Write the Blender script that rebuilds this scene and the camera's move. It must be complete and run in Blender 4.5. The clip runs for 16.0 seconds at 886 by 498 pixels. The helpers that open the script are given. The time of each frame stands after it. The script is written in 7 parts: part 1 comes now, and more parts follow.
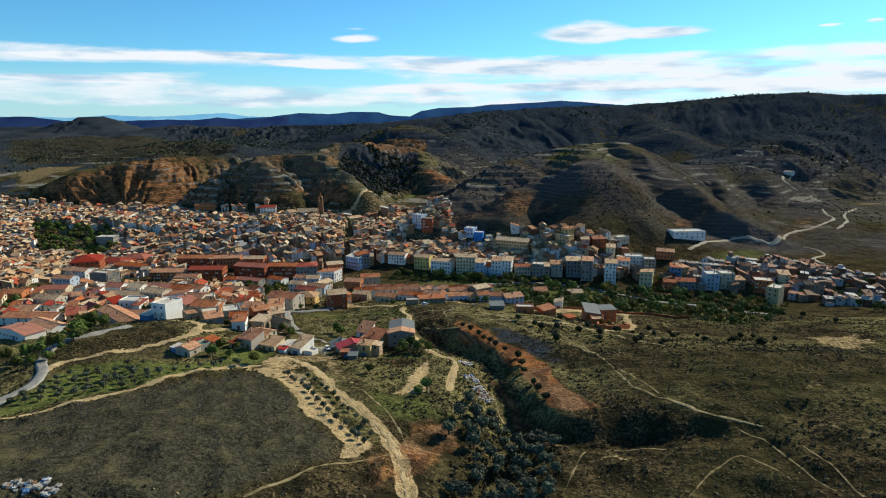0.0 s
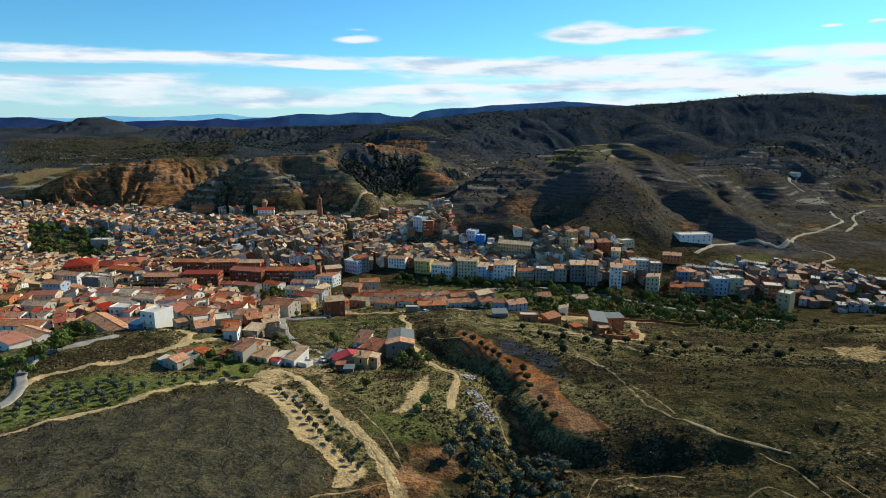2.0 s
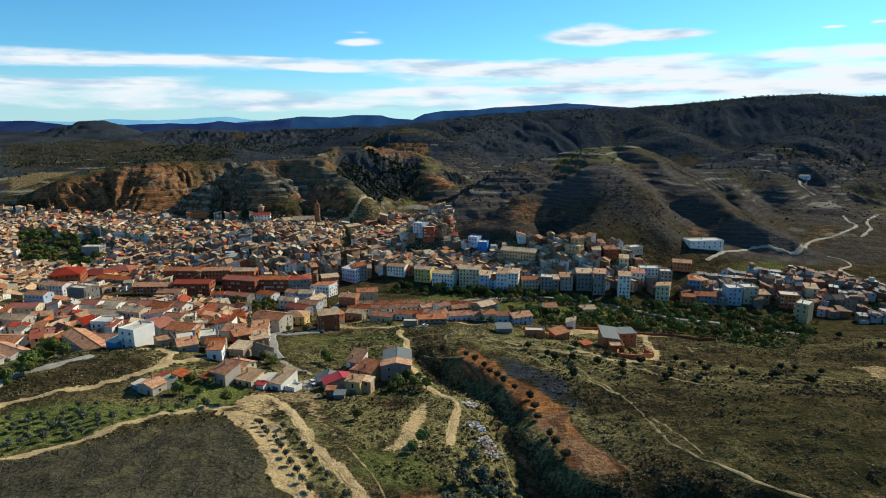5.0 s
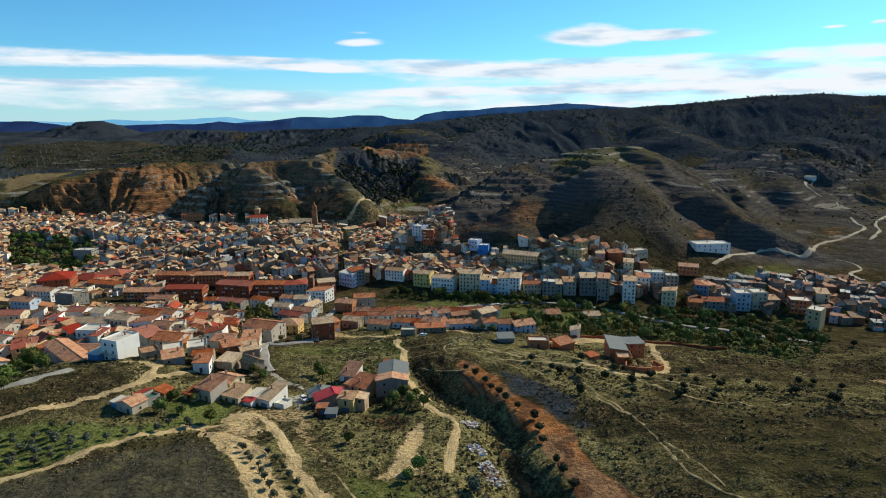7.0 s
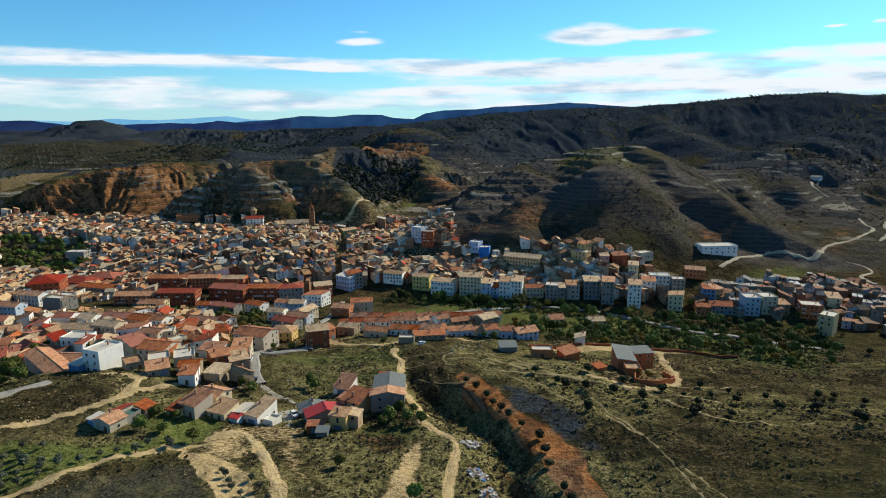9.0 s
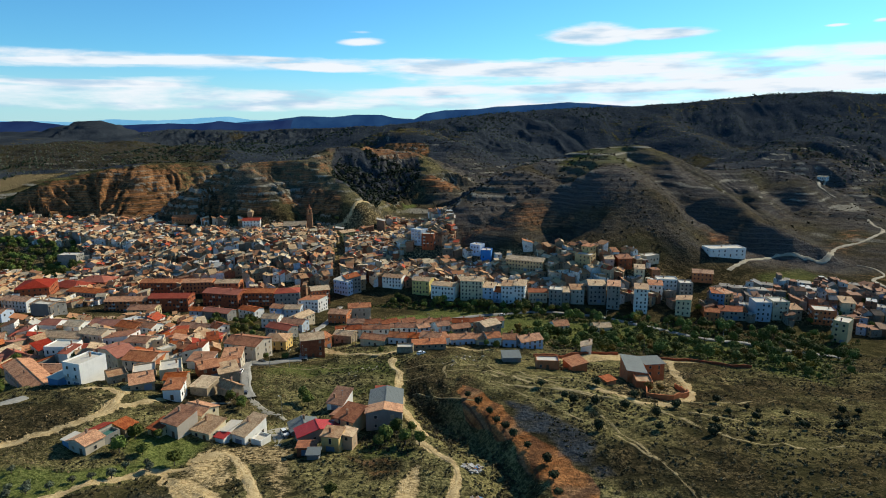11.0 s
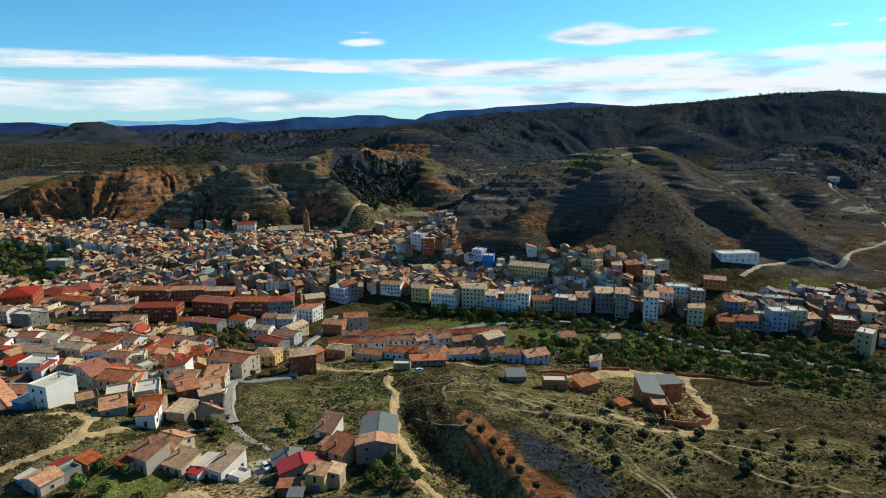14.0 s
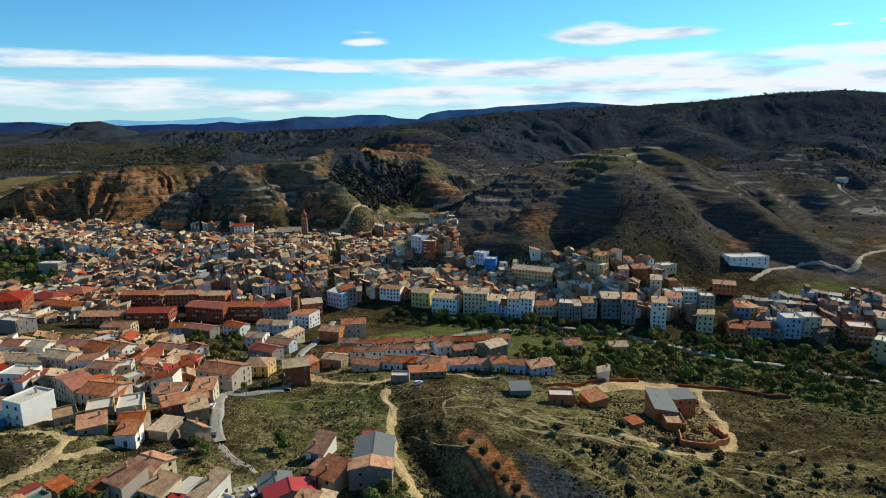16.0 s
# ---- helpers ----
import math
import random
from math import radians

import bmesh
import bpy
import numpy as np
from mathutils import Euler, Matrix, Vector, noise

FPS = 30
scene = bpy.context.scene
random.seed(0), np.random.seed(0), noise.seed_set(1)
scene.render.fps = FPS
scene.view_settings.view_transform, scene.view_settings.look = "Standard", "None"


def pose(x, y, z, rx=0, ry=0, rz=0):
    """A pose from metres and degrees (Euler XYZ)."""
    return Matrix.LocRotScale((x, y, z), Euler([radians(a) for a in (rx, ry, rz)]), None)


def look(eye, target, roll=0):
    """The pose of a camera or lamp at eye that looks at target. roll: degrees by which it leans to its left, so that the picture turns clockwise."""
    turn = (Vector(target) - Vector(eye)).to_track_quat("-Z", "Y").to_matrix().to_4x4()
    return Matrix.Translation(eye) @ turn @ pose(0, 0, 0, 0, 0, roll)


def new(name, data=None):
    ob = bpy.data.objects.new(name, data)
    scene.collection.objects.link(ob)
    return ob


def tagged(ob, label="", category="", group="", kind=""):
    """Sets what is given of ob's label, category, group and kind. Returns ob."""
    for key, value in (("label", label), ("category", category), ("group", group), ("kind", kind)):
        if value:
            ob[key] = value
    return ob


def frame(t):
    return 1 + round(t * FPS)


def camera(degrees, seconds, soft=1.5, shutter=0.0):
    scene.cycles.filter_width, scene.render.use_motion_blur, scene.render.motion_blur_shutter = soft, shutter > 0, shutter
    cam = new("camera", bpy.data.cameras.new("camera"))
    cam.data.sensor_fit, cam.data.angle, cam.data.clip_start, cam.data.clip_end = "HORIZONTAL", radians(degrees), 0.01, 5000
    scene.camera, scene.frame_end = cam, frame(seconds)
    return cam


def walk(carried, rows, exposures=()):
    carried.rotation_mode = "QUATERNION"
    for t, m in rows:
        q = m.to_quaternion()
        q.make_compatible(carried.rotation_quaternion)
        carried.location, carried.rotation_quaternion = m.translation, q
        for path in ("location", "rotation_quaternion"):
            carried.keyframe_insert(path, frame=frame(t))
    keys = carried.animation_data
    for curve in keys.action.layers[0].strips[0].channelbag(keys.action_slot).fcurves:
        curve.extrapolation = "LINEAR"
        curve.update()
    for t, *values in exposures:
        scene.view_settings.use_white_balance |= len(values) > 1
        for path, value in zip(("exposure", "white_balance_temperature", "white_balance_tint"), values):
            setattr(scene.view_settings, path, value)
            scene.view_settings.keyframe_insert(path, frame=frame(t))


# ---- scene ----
# ---------------------------------------------------------------- camera
cam = camera(72.9, 16.0, 1.0)
PATH = [
    (0, (0.42, 0.463, 99.85), (0.331, 2.417, 99.431), 0.0),
    (0.5, (0.287, 3.493, 99.85), (0.197, 5.446, 99.432), 0.1),
    (1, (0.181, 6.528, 99.852), (0.09, 8.482, 99.432), -0.0),
    (1.5, (0.067, 9.598, 99.864), (-0.024, 11.552, 99.446), -0.0),
    (2, (-0.025, 12.726, 99.883), (-0.118, 14.68, 99.466), -0.0),
    (2.5, (-0.078, 15.902, 99.924), (-0.172, 17.856, 99.51), -0.0),
    (3, (-0.049, 19.172, 99.972), (-0.144, 21.126, 99.559), -0.1),
    (3.5, (0.034, 22.465, 100.016), (-0.062, 24.42, 99.604), -0.1),
    (4, (0.1, 25.797, 100.05), (0.002, 27.752, 99.639), -0.1),
    (6.5, (0.244, 42.435, 100.298), (0.141, 44.391, 99.889), -0.2),
    (7, (0.252, 45.731, 100.301), (0.149, 47.686, 99.892), -0.2),
    (7.5, (0.279, 48.988, 100.279), (0.175, 50.943, 99.868), -0.2),
    (8, (0.276, 52.225, 100.22), (0.172, 54.18, 99.81), -0.2),
    (8.5, (0.237, 55.464, 100.158), (0.133, 57.419, 99.748), -0.2),
    (9, (0.179, 58.661, 100.106), (0.074, 60.615, 99.695), -0.2),
    (11.5, (-0.208, 74.885, 99.865), (-0.317, 76.839, 99.454), -0.3),
    (12, (-0.25, 78.084, 99.845), (-0.36, 80.039, 99.434), -0.3),
    (12.5, (-0.226, 81.246, 99.845), (-0.337, 83.2, 99.434), -0.3),
    (13, (-0.2, 84.43, 99.871), (-0.312, 86.384, 99.46), -0.3),
    (13.5, (-0.141, 87.667, 99.904), (-0.255, 89.621, 99.494), -0.3),
    (14, (-0.106, 90.916, 99.935), (-0.221, 92.87, 99.525), -0.4),
    (14.5, (-0.14, 94.15, 99.958), (-0.257, 96.104, 99.548), -0.4),
    (15, (-0.202, 97.38, 99.974), (-0.321, 99.334, 99.563), -0.4),
    (15.5, (-0.226, 100.633, 99.972), (-0.345, 102.587, 99.561), -0.4),
    (16, (-0.252, 103.877, 99.958), (-0.373, 105.831, 99.547), -0.4),
]
walk(cam, [(t, look(eye, target, roll)) for t, eye, target, roll in PATH])


# ---------------------------------------------------------------- sun and sky
SUN_AZIMUTH, SUN_HEIGHT = 45.0, 29.5  # degrees from +x towards +y, and above the horizon
sun_way = Vector((math.cos(radians(SUN_AZIMUTH)) * math.cos(radians(SUN_HEIGHT)), math.sin(radians(SUN_AZIMUTH)) * math.cos(radians(SUN_HEIGHT)), math.sin(radians(SUN_HEIGHT))))
sun = new("sun", bpy.data.lights.new("sun", "SUN"))
sun.data.energy, sun.data.angle, sun.data.color = 4.6, radians(0.53), (1.0, 0.935, 0.73)
sun.matrix_world = look(sun_way * 300, (0, 0, 0))
scene.view_settings.exposure = 0.24


def node(tree, kind, inputs=(), **settings):
    n = tree.nodes.new(kind)
    for key, value in settings.items():
        setattr(n, key, value)
    for key, value in dict(inputs).items():
        if isinstance(value, bpy.types.NodeSocket):
            tree.links.new(value, n.inputs[key])
        else:
            n.inputs[key].default_value = value
    return n


def maths(tree, op, a, b=0.0, c=0.0, clamp=False):
    return node(tree, "ShaderNodeMath", {0: a, 1: b, 2: c}, operation=op, use_clamp=clamp).outputs[0]


def mixed(tree, fac, a, b, blend="MIX"):
    n = node(tree, "ShaderNodeMix", {0: fac, 6: a, 7: b}, data_type="RGBA", blend_type=blend)
    return n.outputs[2]


def span(tree, value, a, b, lo=0.0, hi=1.0, kind="SMOOTHSTEP"):
    return node(tree, "ShaderNodeMapRange", {0: value, 1: a, 2: b, 3: lo, 4: hi}, interpolation_type=kind).outputs[0]


def noise_tex(tree, scale, detail=5.0, rough=0.55, vector=None, warp=0.0):
    n = node(tree, "ShaderNodeTexNoise", {"Scale": scale, "Detail": detail, "Roughness": rough, "Distortion": warp})
    if vector is not None:
        tree.links.new(vector, n.inputs["Vector"])
    return n.outputs["Fac"]


def make_sky():
    world = bpy.data.worlds.new("sky")
    scene.world, world.use_nodes = world, True
    tree = world.node_tree
    tree.nodes.clear()
    sky = node(tree, "ShaderNodeTexSky", sky_type="NISHITA", sun_disc=False, sun_elevation=radians(SUN_HEIGHT), sun_rotation=radians(90 - SUN_AZIMUTH),
               altitude=600.0, air_density=1.0, dust_density=0.25, ozone_density=2.6)
    way = node(tree, "ShaderNodeTexCoord").outputs["Generated"]
    part = node(tree, "ShaderNodeSeparateXYZ", {0: way})
    x, y, z = part.outputs
    side = maths(tree, "ARCTAN2", x, y)                 # 0 straight ahead, positive to the right
    rise = maths(tree, "ARCSINE", z)
    flat = node(tree, "ShaderNodeCombineXYZ", {0: maths(tree, "MULTIPLY", side, 3.0), 1: maths(tree, "MULTIPLY", rise, 17.0), 2: 3.7}).outputs[0]
    wisps = noise_tex(tree, 1.6, 8.0, 0.58, flat, 0.4)
    tufts = noise_tex(tree, 7.0, 6.0, 0.6, flat, 0.2)
    body = maths(tree, "ADD", maths(tree, "MULTIPLY", wisps, 0.75), maths(tree, "MULTIPLY", tufts, 0.25))

    def bank(s0, r0, sw, rw, gain=1.0, tilt=0.0):
        """A lens-shaped cloud around a direction, 1 in its heart."""
        dx = maths(tree, "MULTIPLY", maths(tree, "SUBTRACT", side, radians(s0)), 1 / radians(sw))
        mid = maths(tree, "MULTIPLY_ADD", maths(tree, "SUBTRACT", side, radians(s0)), tilt, radians(r0))
        dy = maths(tree, "MULTIPLY", maths(tree, "SUBTRACT", rise, mid), 1 / radians(rw))
        dd = maths(tree, "ADD", maths(tree, "MULTIPLY", dx, dx), maths(tree, "MULTIPLY", dy, dy))
        return maths(tree, "MULTIPLY", maths(tree, "EXPONENT", maths(tree, "MULTIPLY", dd, -1.0)), gain)

    banks = None
    for b in CLOUDS:
        one = bank(*b)
        banks = one if banks is None else maths(tree, "MAXIMUM", banks, one)
    layer = maths(tree, "MULTIPLY", span(tree, rise, radians(0.3), radians(1.6)), span(tree, rise, radians(7.0), radians(5.4)))
    banks = maths(tree, "MAXIMUM", banks, maths(tree, "MULTIPLY", layer, 0.56))
    for g in CLOUD_GAPS:
        banks = maths(tree, "SUBTRACT", banks, bank(*g))
    cover = span(tree, maths(tree, "MULTIPLY_ADD", maths(tree, "SUBTRACT", body, 0.5), 1.25, banks), 0.34, 0.72)
    shade = span(tree, noise_tex(tree, 3.3, 5.0, 0.5, node(tree, "ShaderNodeVectorMath", {0: flat, 1: (0.12, 0.35, 0.0)}, operation="ADD").outputs[0]), 0.45, 0.68)
    haze = span(tree, rise, radians(-0.5), radians(6.5), 0.55, 0.0, "SMOOTHSTEP")
    clear = mixed(tree, 1.0, sky.outputs[0], SKY_TINT, "MULTIPLY")
    white = mixed(tree, shade, CLOUD_LIT, CLOUD_GREY)
    hazy = mixed(tree, haze, clear, CLOUD_HAZE)
    tone = mixed(tree, cover, hazy, white)
    deep = span(tree, rise, radians(13.0), radians(55.0), 1.0, 0.55)   # deeper blue towards the zenith
    tone = node(tree, "ShaderNodeVectorMath", {0: tone, 3: deep}, operation="SCALE").outputs[0]
    back = node(tree, "ShaderNodeBackground", {0: tone, 1: 0.0915})
    out = node(tree, "ShaderNodeOutputWorld")
    tree.links.new(back.outputs[0], out.inputs[0])


SKY_TINT = (0.50, 1.10, 1.38, 1.0)
CLOUD_LIT, CLOUD_GREY, CLOUD_HAZE = (8.2, 8.7, 9.2, 1.0), (4.4, 6.2, 7.8, 1.0), (5.4, 7.2, 8.4, 1.0)
# direction, height, half width, half height (degrees), strength, tilt
CLOUDS = (
    (10.4, 7.35, 4.8, 1.15, 1.1, 0.0),
    (16.0, 7.35, 5.6, 0.62, 1.05, 0.0),
    (-10.8, 7.1, 2.6, 0.5, 0.9, 0.03),
    (-11.0, 8.0, 2.0, 0.2, 0.45, 0.0),
    (-27.0, 5.25, 15.0, 0.42, 1.1, 0.035),
    (-14.0, 4.9, 7.0, 0.55, 1.0, -0.03),
    (5.0, 4.7, 18.0, 0.85, 1.05, -0.01),
    (-33.0, 3.3, 11.0, 0.5, 0.9, 0.0),
    (-4.0, 2.9, 13.0, 0.75, 0.9, 0.02),
    (10.0, 3.0, 16.0, 0.75, 0.9, 0.0),
    (28.0, 2.9, 14.0, 0.8, 0.95, 0.0),
    (32.5, 5.2, 3.4, 0.5, 1.0, 0.03),
    (28.8, 7.2, 1.1, 0.16, 0.8, 0.0),
    (31.7, 7.3, 0.9, 0.25, 0.75, 0.0),
    (-24.0, 1.5, 22.0, 0.7, 0.6, 0.0),
    (12.0, 1.6, 26.0, 0.7, 0.7, 0.0),
)
CLOUD_GAPS = ((-16.5, 3.75, 5.6, 0.55, 1.1, 0.02), (-32.0, 4.2, 11.0, 0.35, 0.5, 0.03), (-1.0, 6.3, 40.0, 0.5, 0.3, 0.0))
make_sky()


# ---------------------------------------------------------------- materials
def surface(name, rough=0.85, metal=0.0, spec=0.25):
    """An empty material: its tree, its shader."""
    mat = bpy.data.materials.new(name)
    mat.use_nodes = True
    shader = mat.node_tree.nodes["Principled BSDF"]
    shader.inputs["Roughness"].default_value, shader.inputs["Metallic"].default_value = rough, metal
    shader.inputs["Specular IOR Level"].default_value = spec
    return mat, mat.node_tree, shader


def relief(tree, shader, height, strength, distance):
    bump = node(tree, "ShaderNodeBump", {"Strength": strength, "Distance": distance, "Height": height})
    tree.links.new(bump.outputs[0], shader.inputs["Normal"])


def place_of(tree):
    return node(tree, "ShaderNodeNewGeometry").outputs["Position"]


# ---------------------------------------------------------------- shape of the land
def lattice(ix, iy, seed):
    h = (ix.astype(np.int64) * 374761393 + iy.astype(np.int64) * 668265263 + seed * 982451653) & 0xFFFFFFFF
    h = ((h ^ (h >> 13)) * 1274126177) & 0xFFFFFFFF
    return ((h ^ (h >> 16)) & 0xFFFF) / 65535.0


def grain(x, y, seed=0):
    """Smooth value noise in -1..1."""
    fx, fy = np.floor(x), np.floor(y)
    u, v = x - fx, y - fy
    u, v = u * u * u * (u * (u * 6 - 15) + 10), v * v * v * (v * (v * 6 - 15) + 10)
    a, b = lattice(fx, fy, seed), lattice(fx + 1, fy, seed)
    c, d = lattice(fx, fy + 1, seed), lattice(fx + 1, fy + 1, seed)
    return 2 * ((a * (1 - u) + b * u) * (1 - v) + (c * (1 - u) + d * u) * v) - 1


def fbm(x, y, size, octaves=4, seed=0):
    out, amp = 0.0, 1.0
    for k in range(octaves):
        out = out + amp * grain(x / size + 17.3 * k, y / size - 9.1 * k, seed + k)
        size, amp = size * 0.5, amp * 0.5
    return out


def gullies(x, y, size, seed=0):
    """Sharp-bottomed furrows, 0 on the ribs to 1 in the cuts."""
    return 1 - np.abs(fbm(x, y, size, 3, seed)) * 1.6


def smooth(a, b, v):
    s = np.clip((v - a) / (b - a), 0, 1)
    return s * s * (3 - 2 * s)


def line_distance(x, y, points, with_run=False):
    """Distance to a polyline of (x, y, value), and the value at its nearest place."""
    best, val, run, along_at = np.full(np.shape(x), 1e9), np.zeros(np.shape(x)), 0.0, np.zeros(np.shape(x))
    for (ax, ay, av), (bx, by, bv) in zip(points, points[1:]):
        dx, dy = bx - ax, by - ay
        s = np.clip(((x - ax) * dx + (y - ay) * dy) / (dx * dx + dy * dy), 0, 1)
        d = np.hypot(x - ax - s * dx, y - ay - s * dy)
        near = d < best
        size = math.hypot(dx, dy)
        along_at = np.where(near, run + s * size, along_at)
        best, val, run = np.where(near, d, best), np.where(near, av + s * (bv - av), val), run + size
    if with_run:
        return best, val, along_at
    return best, val


def inside(x, y, points):
    """True inside a closed outline of (x, y)."""
    odd = np.zeros(np.shape(x), bool)
    for (ax, ay), (bx, by) in zip(points, points[1:] + points[:1]):
        if ay != by:
            odd ^= ((ay > y) != (by > y)) & (x < (bx - ax) * (y - ay) / (by - ay) + ax)
    return odd


KNOLLS = []


def knoll(x, y, h, rx, ry=None, turn=0.0):
    KNOLLS.append((x, y, h, rx, ry or rx, radians(turn)))


RIDGES = []


def ridge(slope, soft, rough, *crest):
    RIDGES.append((slope, soft, rough, crest))


knoll(-150, 60, 4.2, 60)
knoll(-70, 60, 6.4, 60)
knoll(80, 60, 7.5, 60)
knoll(170, 60, 3.0, 60)
knoll(270, 60, 1.6, 60)
knoll(-240, 130, 1.7, 60)
knoll(-150, 130, 6.2, 60)
knoll(-70, 130, 13.9, 60)
knoll(0, 130, -7.1, 60)
knoll(80, 130, 10.4, 60)
knoll(170, 130, 9.1, 60)
knoll(270, 130, 8.0, 60)
knoll(-160, 190, -2.0, 42)
knoll(-110, 190, -7.4, 42)
knoll(-50, 190, 7.6, 42)
knoll(0, 190, -3.0, 42)
knoll(50, 190, 2.7, 42)
knoll(110, 190, 8.8, 42)
knoll(180, 190, 3.4, 42)
knoll(280, 190, 8.0, 60)
knoll(-240, 250, -7.6, 60)
knoll(-160, 250, 11.5, 42)
knoll(-110, 250, 4.1, 42)
knoll(-50, 250, -8.6, 42)
knoll(0, 250, 5.3, 42)
knoll(50, 250, 3.0, 42)
knoll(110, 250, 1.9, 42)
knoll(280, 250, 3.4, 60)
knoll(-260, 310, -5.6, 60)
knoll(-160, 310, -3.1, 60)
knoll(-80, 310, -2.3, 60)
knoll(0, 310, 7.7, 60)
knoll(70, 310, -5.0, 60)
knoll(280, 310, 8.2, 60)
knoll(110, 390, -1.7, 60)
knoll(220, 390, -2.9, 60)
knoll(330, 390, 2.0, 60)
knoll(-390, 600, -12.9, 60)
knoll(-380, 660, 10.9, 60)
knoll(-200, 600, 12.9, 60)
knoll(-80, 600, 1.6, 60)
knoll(20, 580, 1.3, 60)
knoll(196, 578, 9.5, 42)
knoll(330, 580, -3.7, 60)
knoll(420, 740, 5.5, 60)

ridge(0.62, 8, 9, (-608, 770, 10), (-578, 780, 14), (-538, 800, 28), (-506, 835, 42), (-448, 850, 50), (-408, 890, 46), (-384, 920, 49))  # red cliff left of the town
ridge(0.6, 8, 9, (-301, 760, 44), (-269, 760, 53), (-238, 790, 56), (-200, 810, 59), (-182, 860, 69), (-151, 900, 68), (-78, 935, 55))  # rocky middle massif
ridge(0.7, 5, 8, (-269, 760, 53), (-234, 700, 30), (-216, 672, 12))  # spur
ridge(0.65, 5, 8, (-212, 800, 55), (-168, 735, 36), (-145, 702, 21))  # spur
ridge(0.6, 8, 8, (-78, 935, 55), (-60, 870, 35), (-37, 840, 23))  # east shoulder of the massif
ridge(0.62, 14, 4, (-40, 632, 6), (-23, 660, 19), (-6, 680, 28), (13, 700, 37), (39, 740, 47), (76, 790, 52), (119, 850, 58), (161, 880, 65), (203, 900, 68), (223, 890, 70), (220, 829, 55))  # back crest of the grey hill, from its left foot
ridge(0.66, 7, 7.5, (48, 640, 28), (65, 648, 32), (83, 655, 37), (98, 658, 43), (114, 660, 48), (134, 660, 53), (142, 650, 44))  # its front brow
ridge(0.6, 16, 3, (126, 665, 53), (136, 720, 57), (150, 810, 61), (161, 880, 64))  # saddle between brow and crest
ridge(0.68, 4, 4, (134, 660, 53), (142, 650, 44), (153, 630, 31), (162, 612, 21), (169, 595, 10), (173, 572, -1))  # sunlit spur
ridge(0.58, 5, 5, (220, 829, 55), (230, 760, 37), (233, 676, 30), (245, 630, 12), (267, 606, 0), (290, 600, -8))  # second sunlit spur
ridge(0.7, 5, 4, (83, 655, 37), (89, 628, 25), (91, 606, 11))  # short spur
ridge(0.7, 5, 4, (48, 640, 28), (36, 618, 15), (27, 600, 4))  # short spur
ridge(0.5, 10, 4, (257, 870, 40), (305, 900, 37), (372, 930, 36), (416, 940, 36), (415, 880, 27), (404, 810, 3), (386, 740, -13))  # third shoulder
ridge(0.5, 8, 4, (365, 960, 33), (333, 840, 16), (325, 740, -5), (323, 660, -17))  # spur
ridge(0.4, 14, 9, (459, 860, 2), (441, 780, -2), (447, 720, -10))  # east slope
ridge(0.4, 16, 9, (545, 1150, 56), (449, 1060, 39), (371, 1020, 35))  # east slope
ridge(0.42, 14, 9, (622, 1000, 30), (537, 920, 12), (484, 880, 9))  # east slope
ridge(0.45, 20, 5, (486, 1010, 42), (519, 1010, 46))  # knob
ridge(0.36, 40, 7, (510, 1200, 48), (639, 1260, 77), (731, 1250, 52))  # dark round hill
ridge(0.33, 40, 13.5, (-269, 1500, 90), (-91, 1560, 108), (70, 1650, 124), (257, 1700, 136), (415, 1720, 139), (598, 1680, 154), (731, 1650, 166), (851, 1620, 170), (932, 1600, 162), (1040, 1500, 162), (1143, 1350, 150))  # long high ridge
ridge(0.34, 30, 7, (71, 1650, 120), (-4, 1420, 85), (-39, 1290, 63))  # spurs of the high ridge
ridge(0.34, 30, 7, (415, 1720, 136), (445, 1500, 98), (426, 1350, 74))  # spurs of the high ridge
ridge(0.34, 30, 7, (852, 1620, 164), (737, 1450, 111), (748, 1350, 86))  # spurs of the high ridge
ridge(0.35, 25, 6, (-179, 1350, 86), (-138, 1320, 90), (-81, 1200, 71))  # terrace hill
ridge(0.25, 50, 12, (-1004, 2000, 84), (-736, 1900, 75), (-540, 1850, 86), (-323, 1800, 89))  # pine hills
ridge(0.3, 30, 8, (-1615, 2500, 113), (-1561, 2500, 117))  # cone
ridge(0.26, 40, 8, (-1033, 2000, 81), (-960, 2050, 84))  # cone
ridge(0.22, 30, 5, (-720, 1300, 41), (-689, 1450, 54), (-506, 1300, 47))  # low pine rise



def valley(x, y):
    """The broad form: foreland, river, town terrace, and the plateau behind."""
    river = np.interp(x, (-420, -160, -40, 40, 130, 250, 420, 900), (540, 505, 492, 486, 474, 444, 400, 300))
    up = y - river
    west = np.interp(up, (0, 14, 40, 150, 260, 420, 720, 1000, 1700, 4500), (-30, -29, -25, -16, -4, 14, 30, 42, 48, 40))
    east = np.interp(up, (0, 14, 40, 120, 200, 420, 720, 1000, 1700, 4500), (-30, -29, -25, -20, -18, -12, 8, 30, 48, 40))
    far = west + (east - west) * smooth(60, 220, x)
    near = np.interp(-up, (0, 16, 60, 120, 200, 300, 600), (-30, -29.5, -26, -14, -2, 4, 4))
    return np.where(up > 0, far, near)


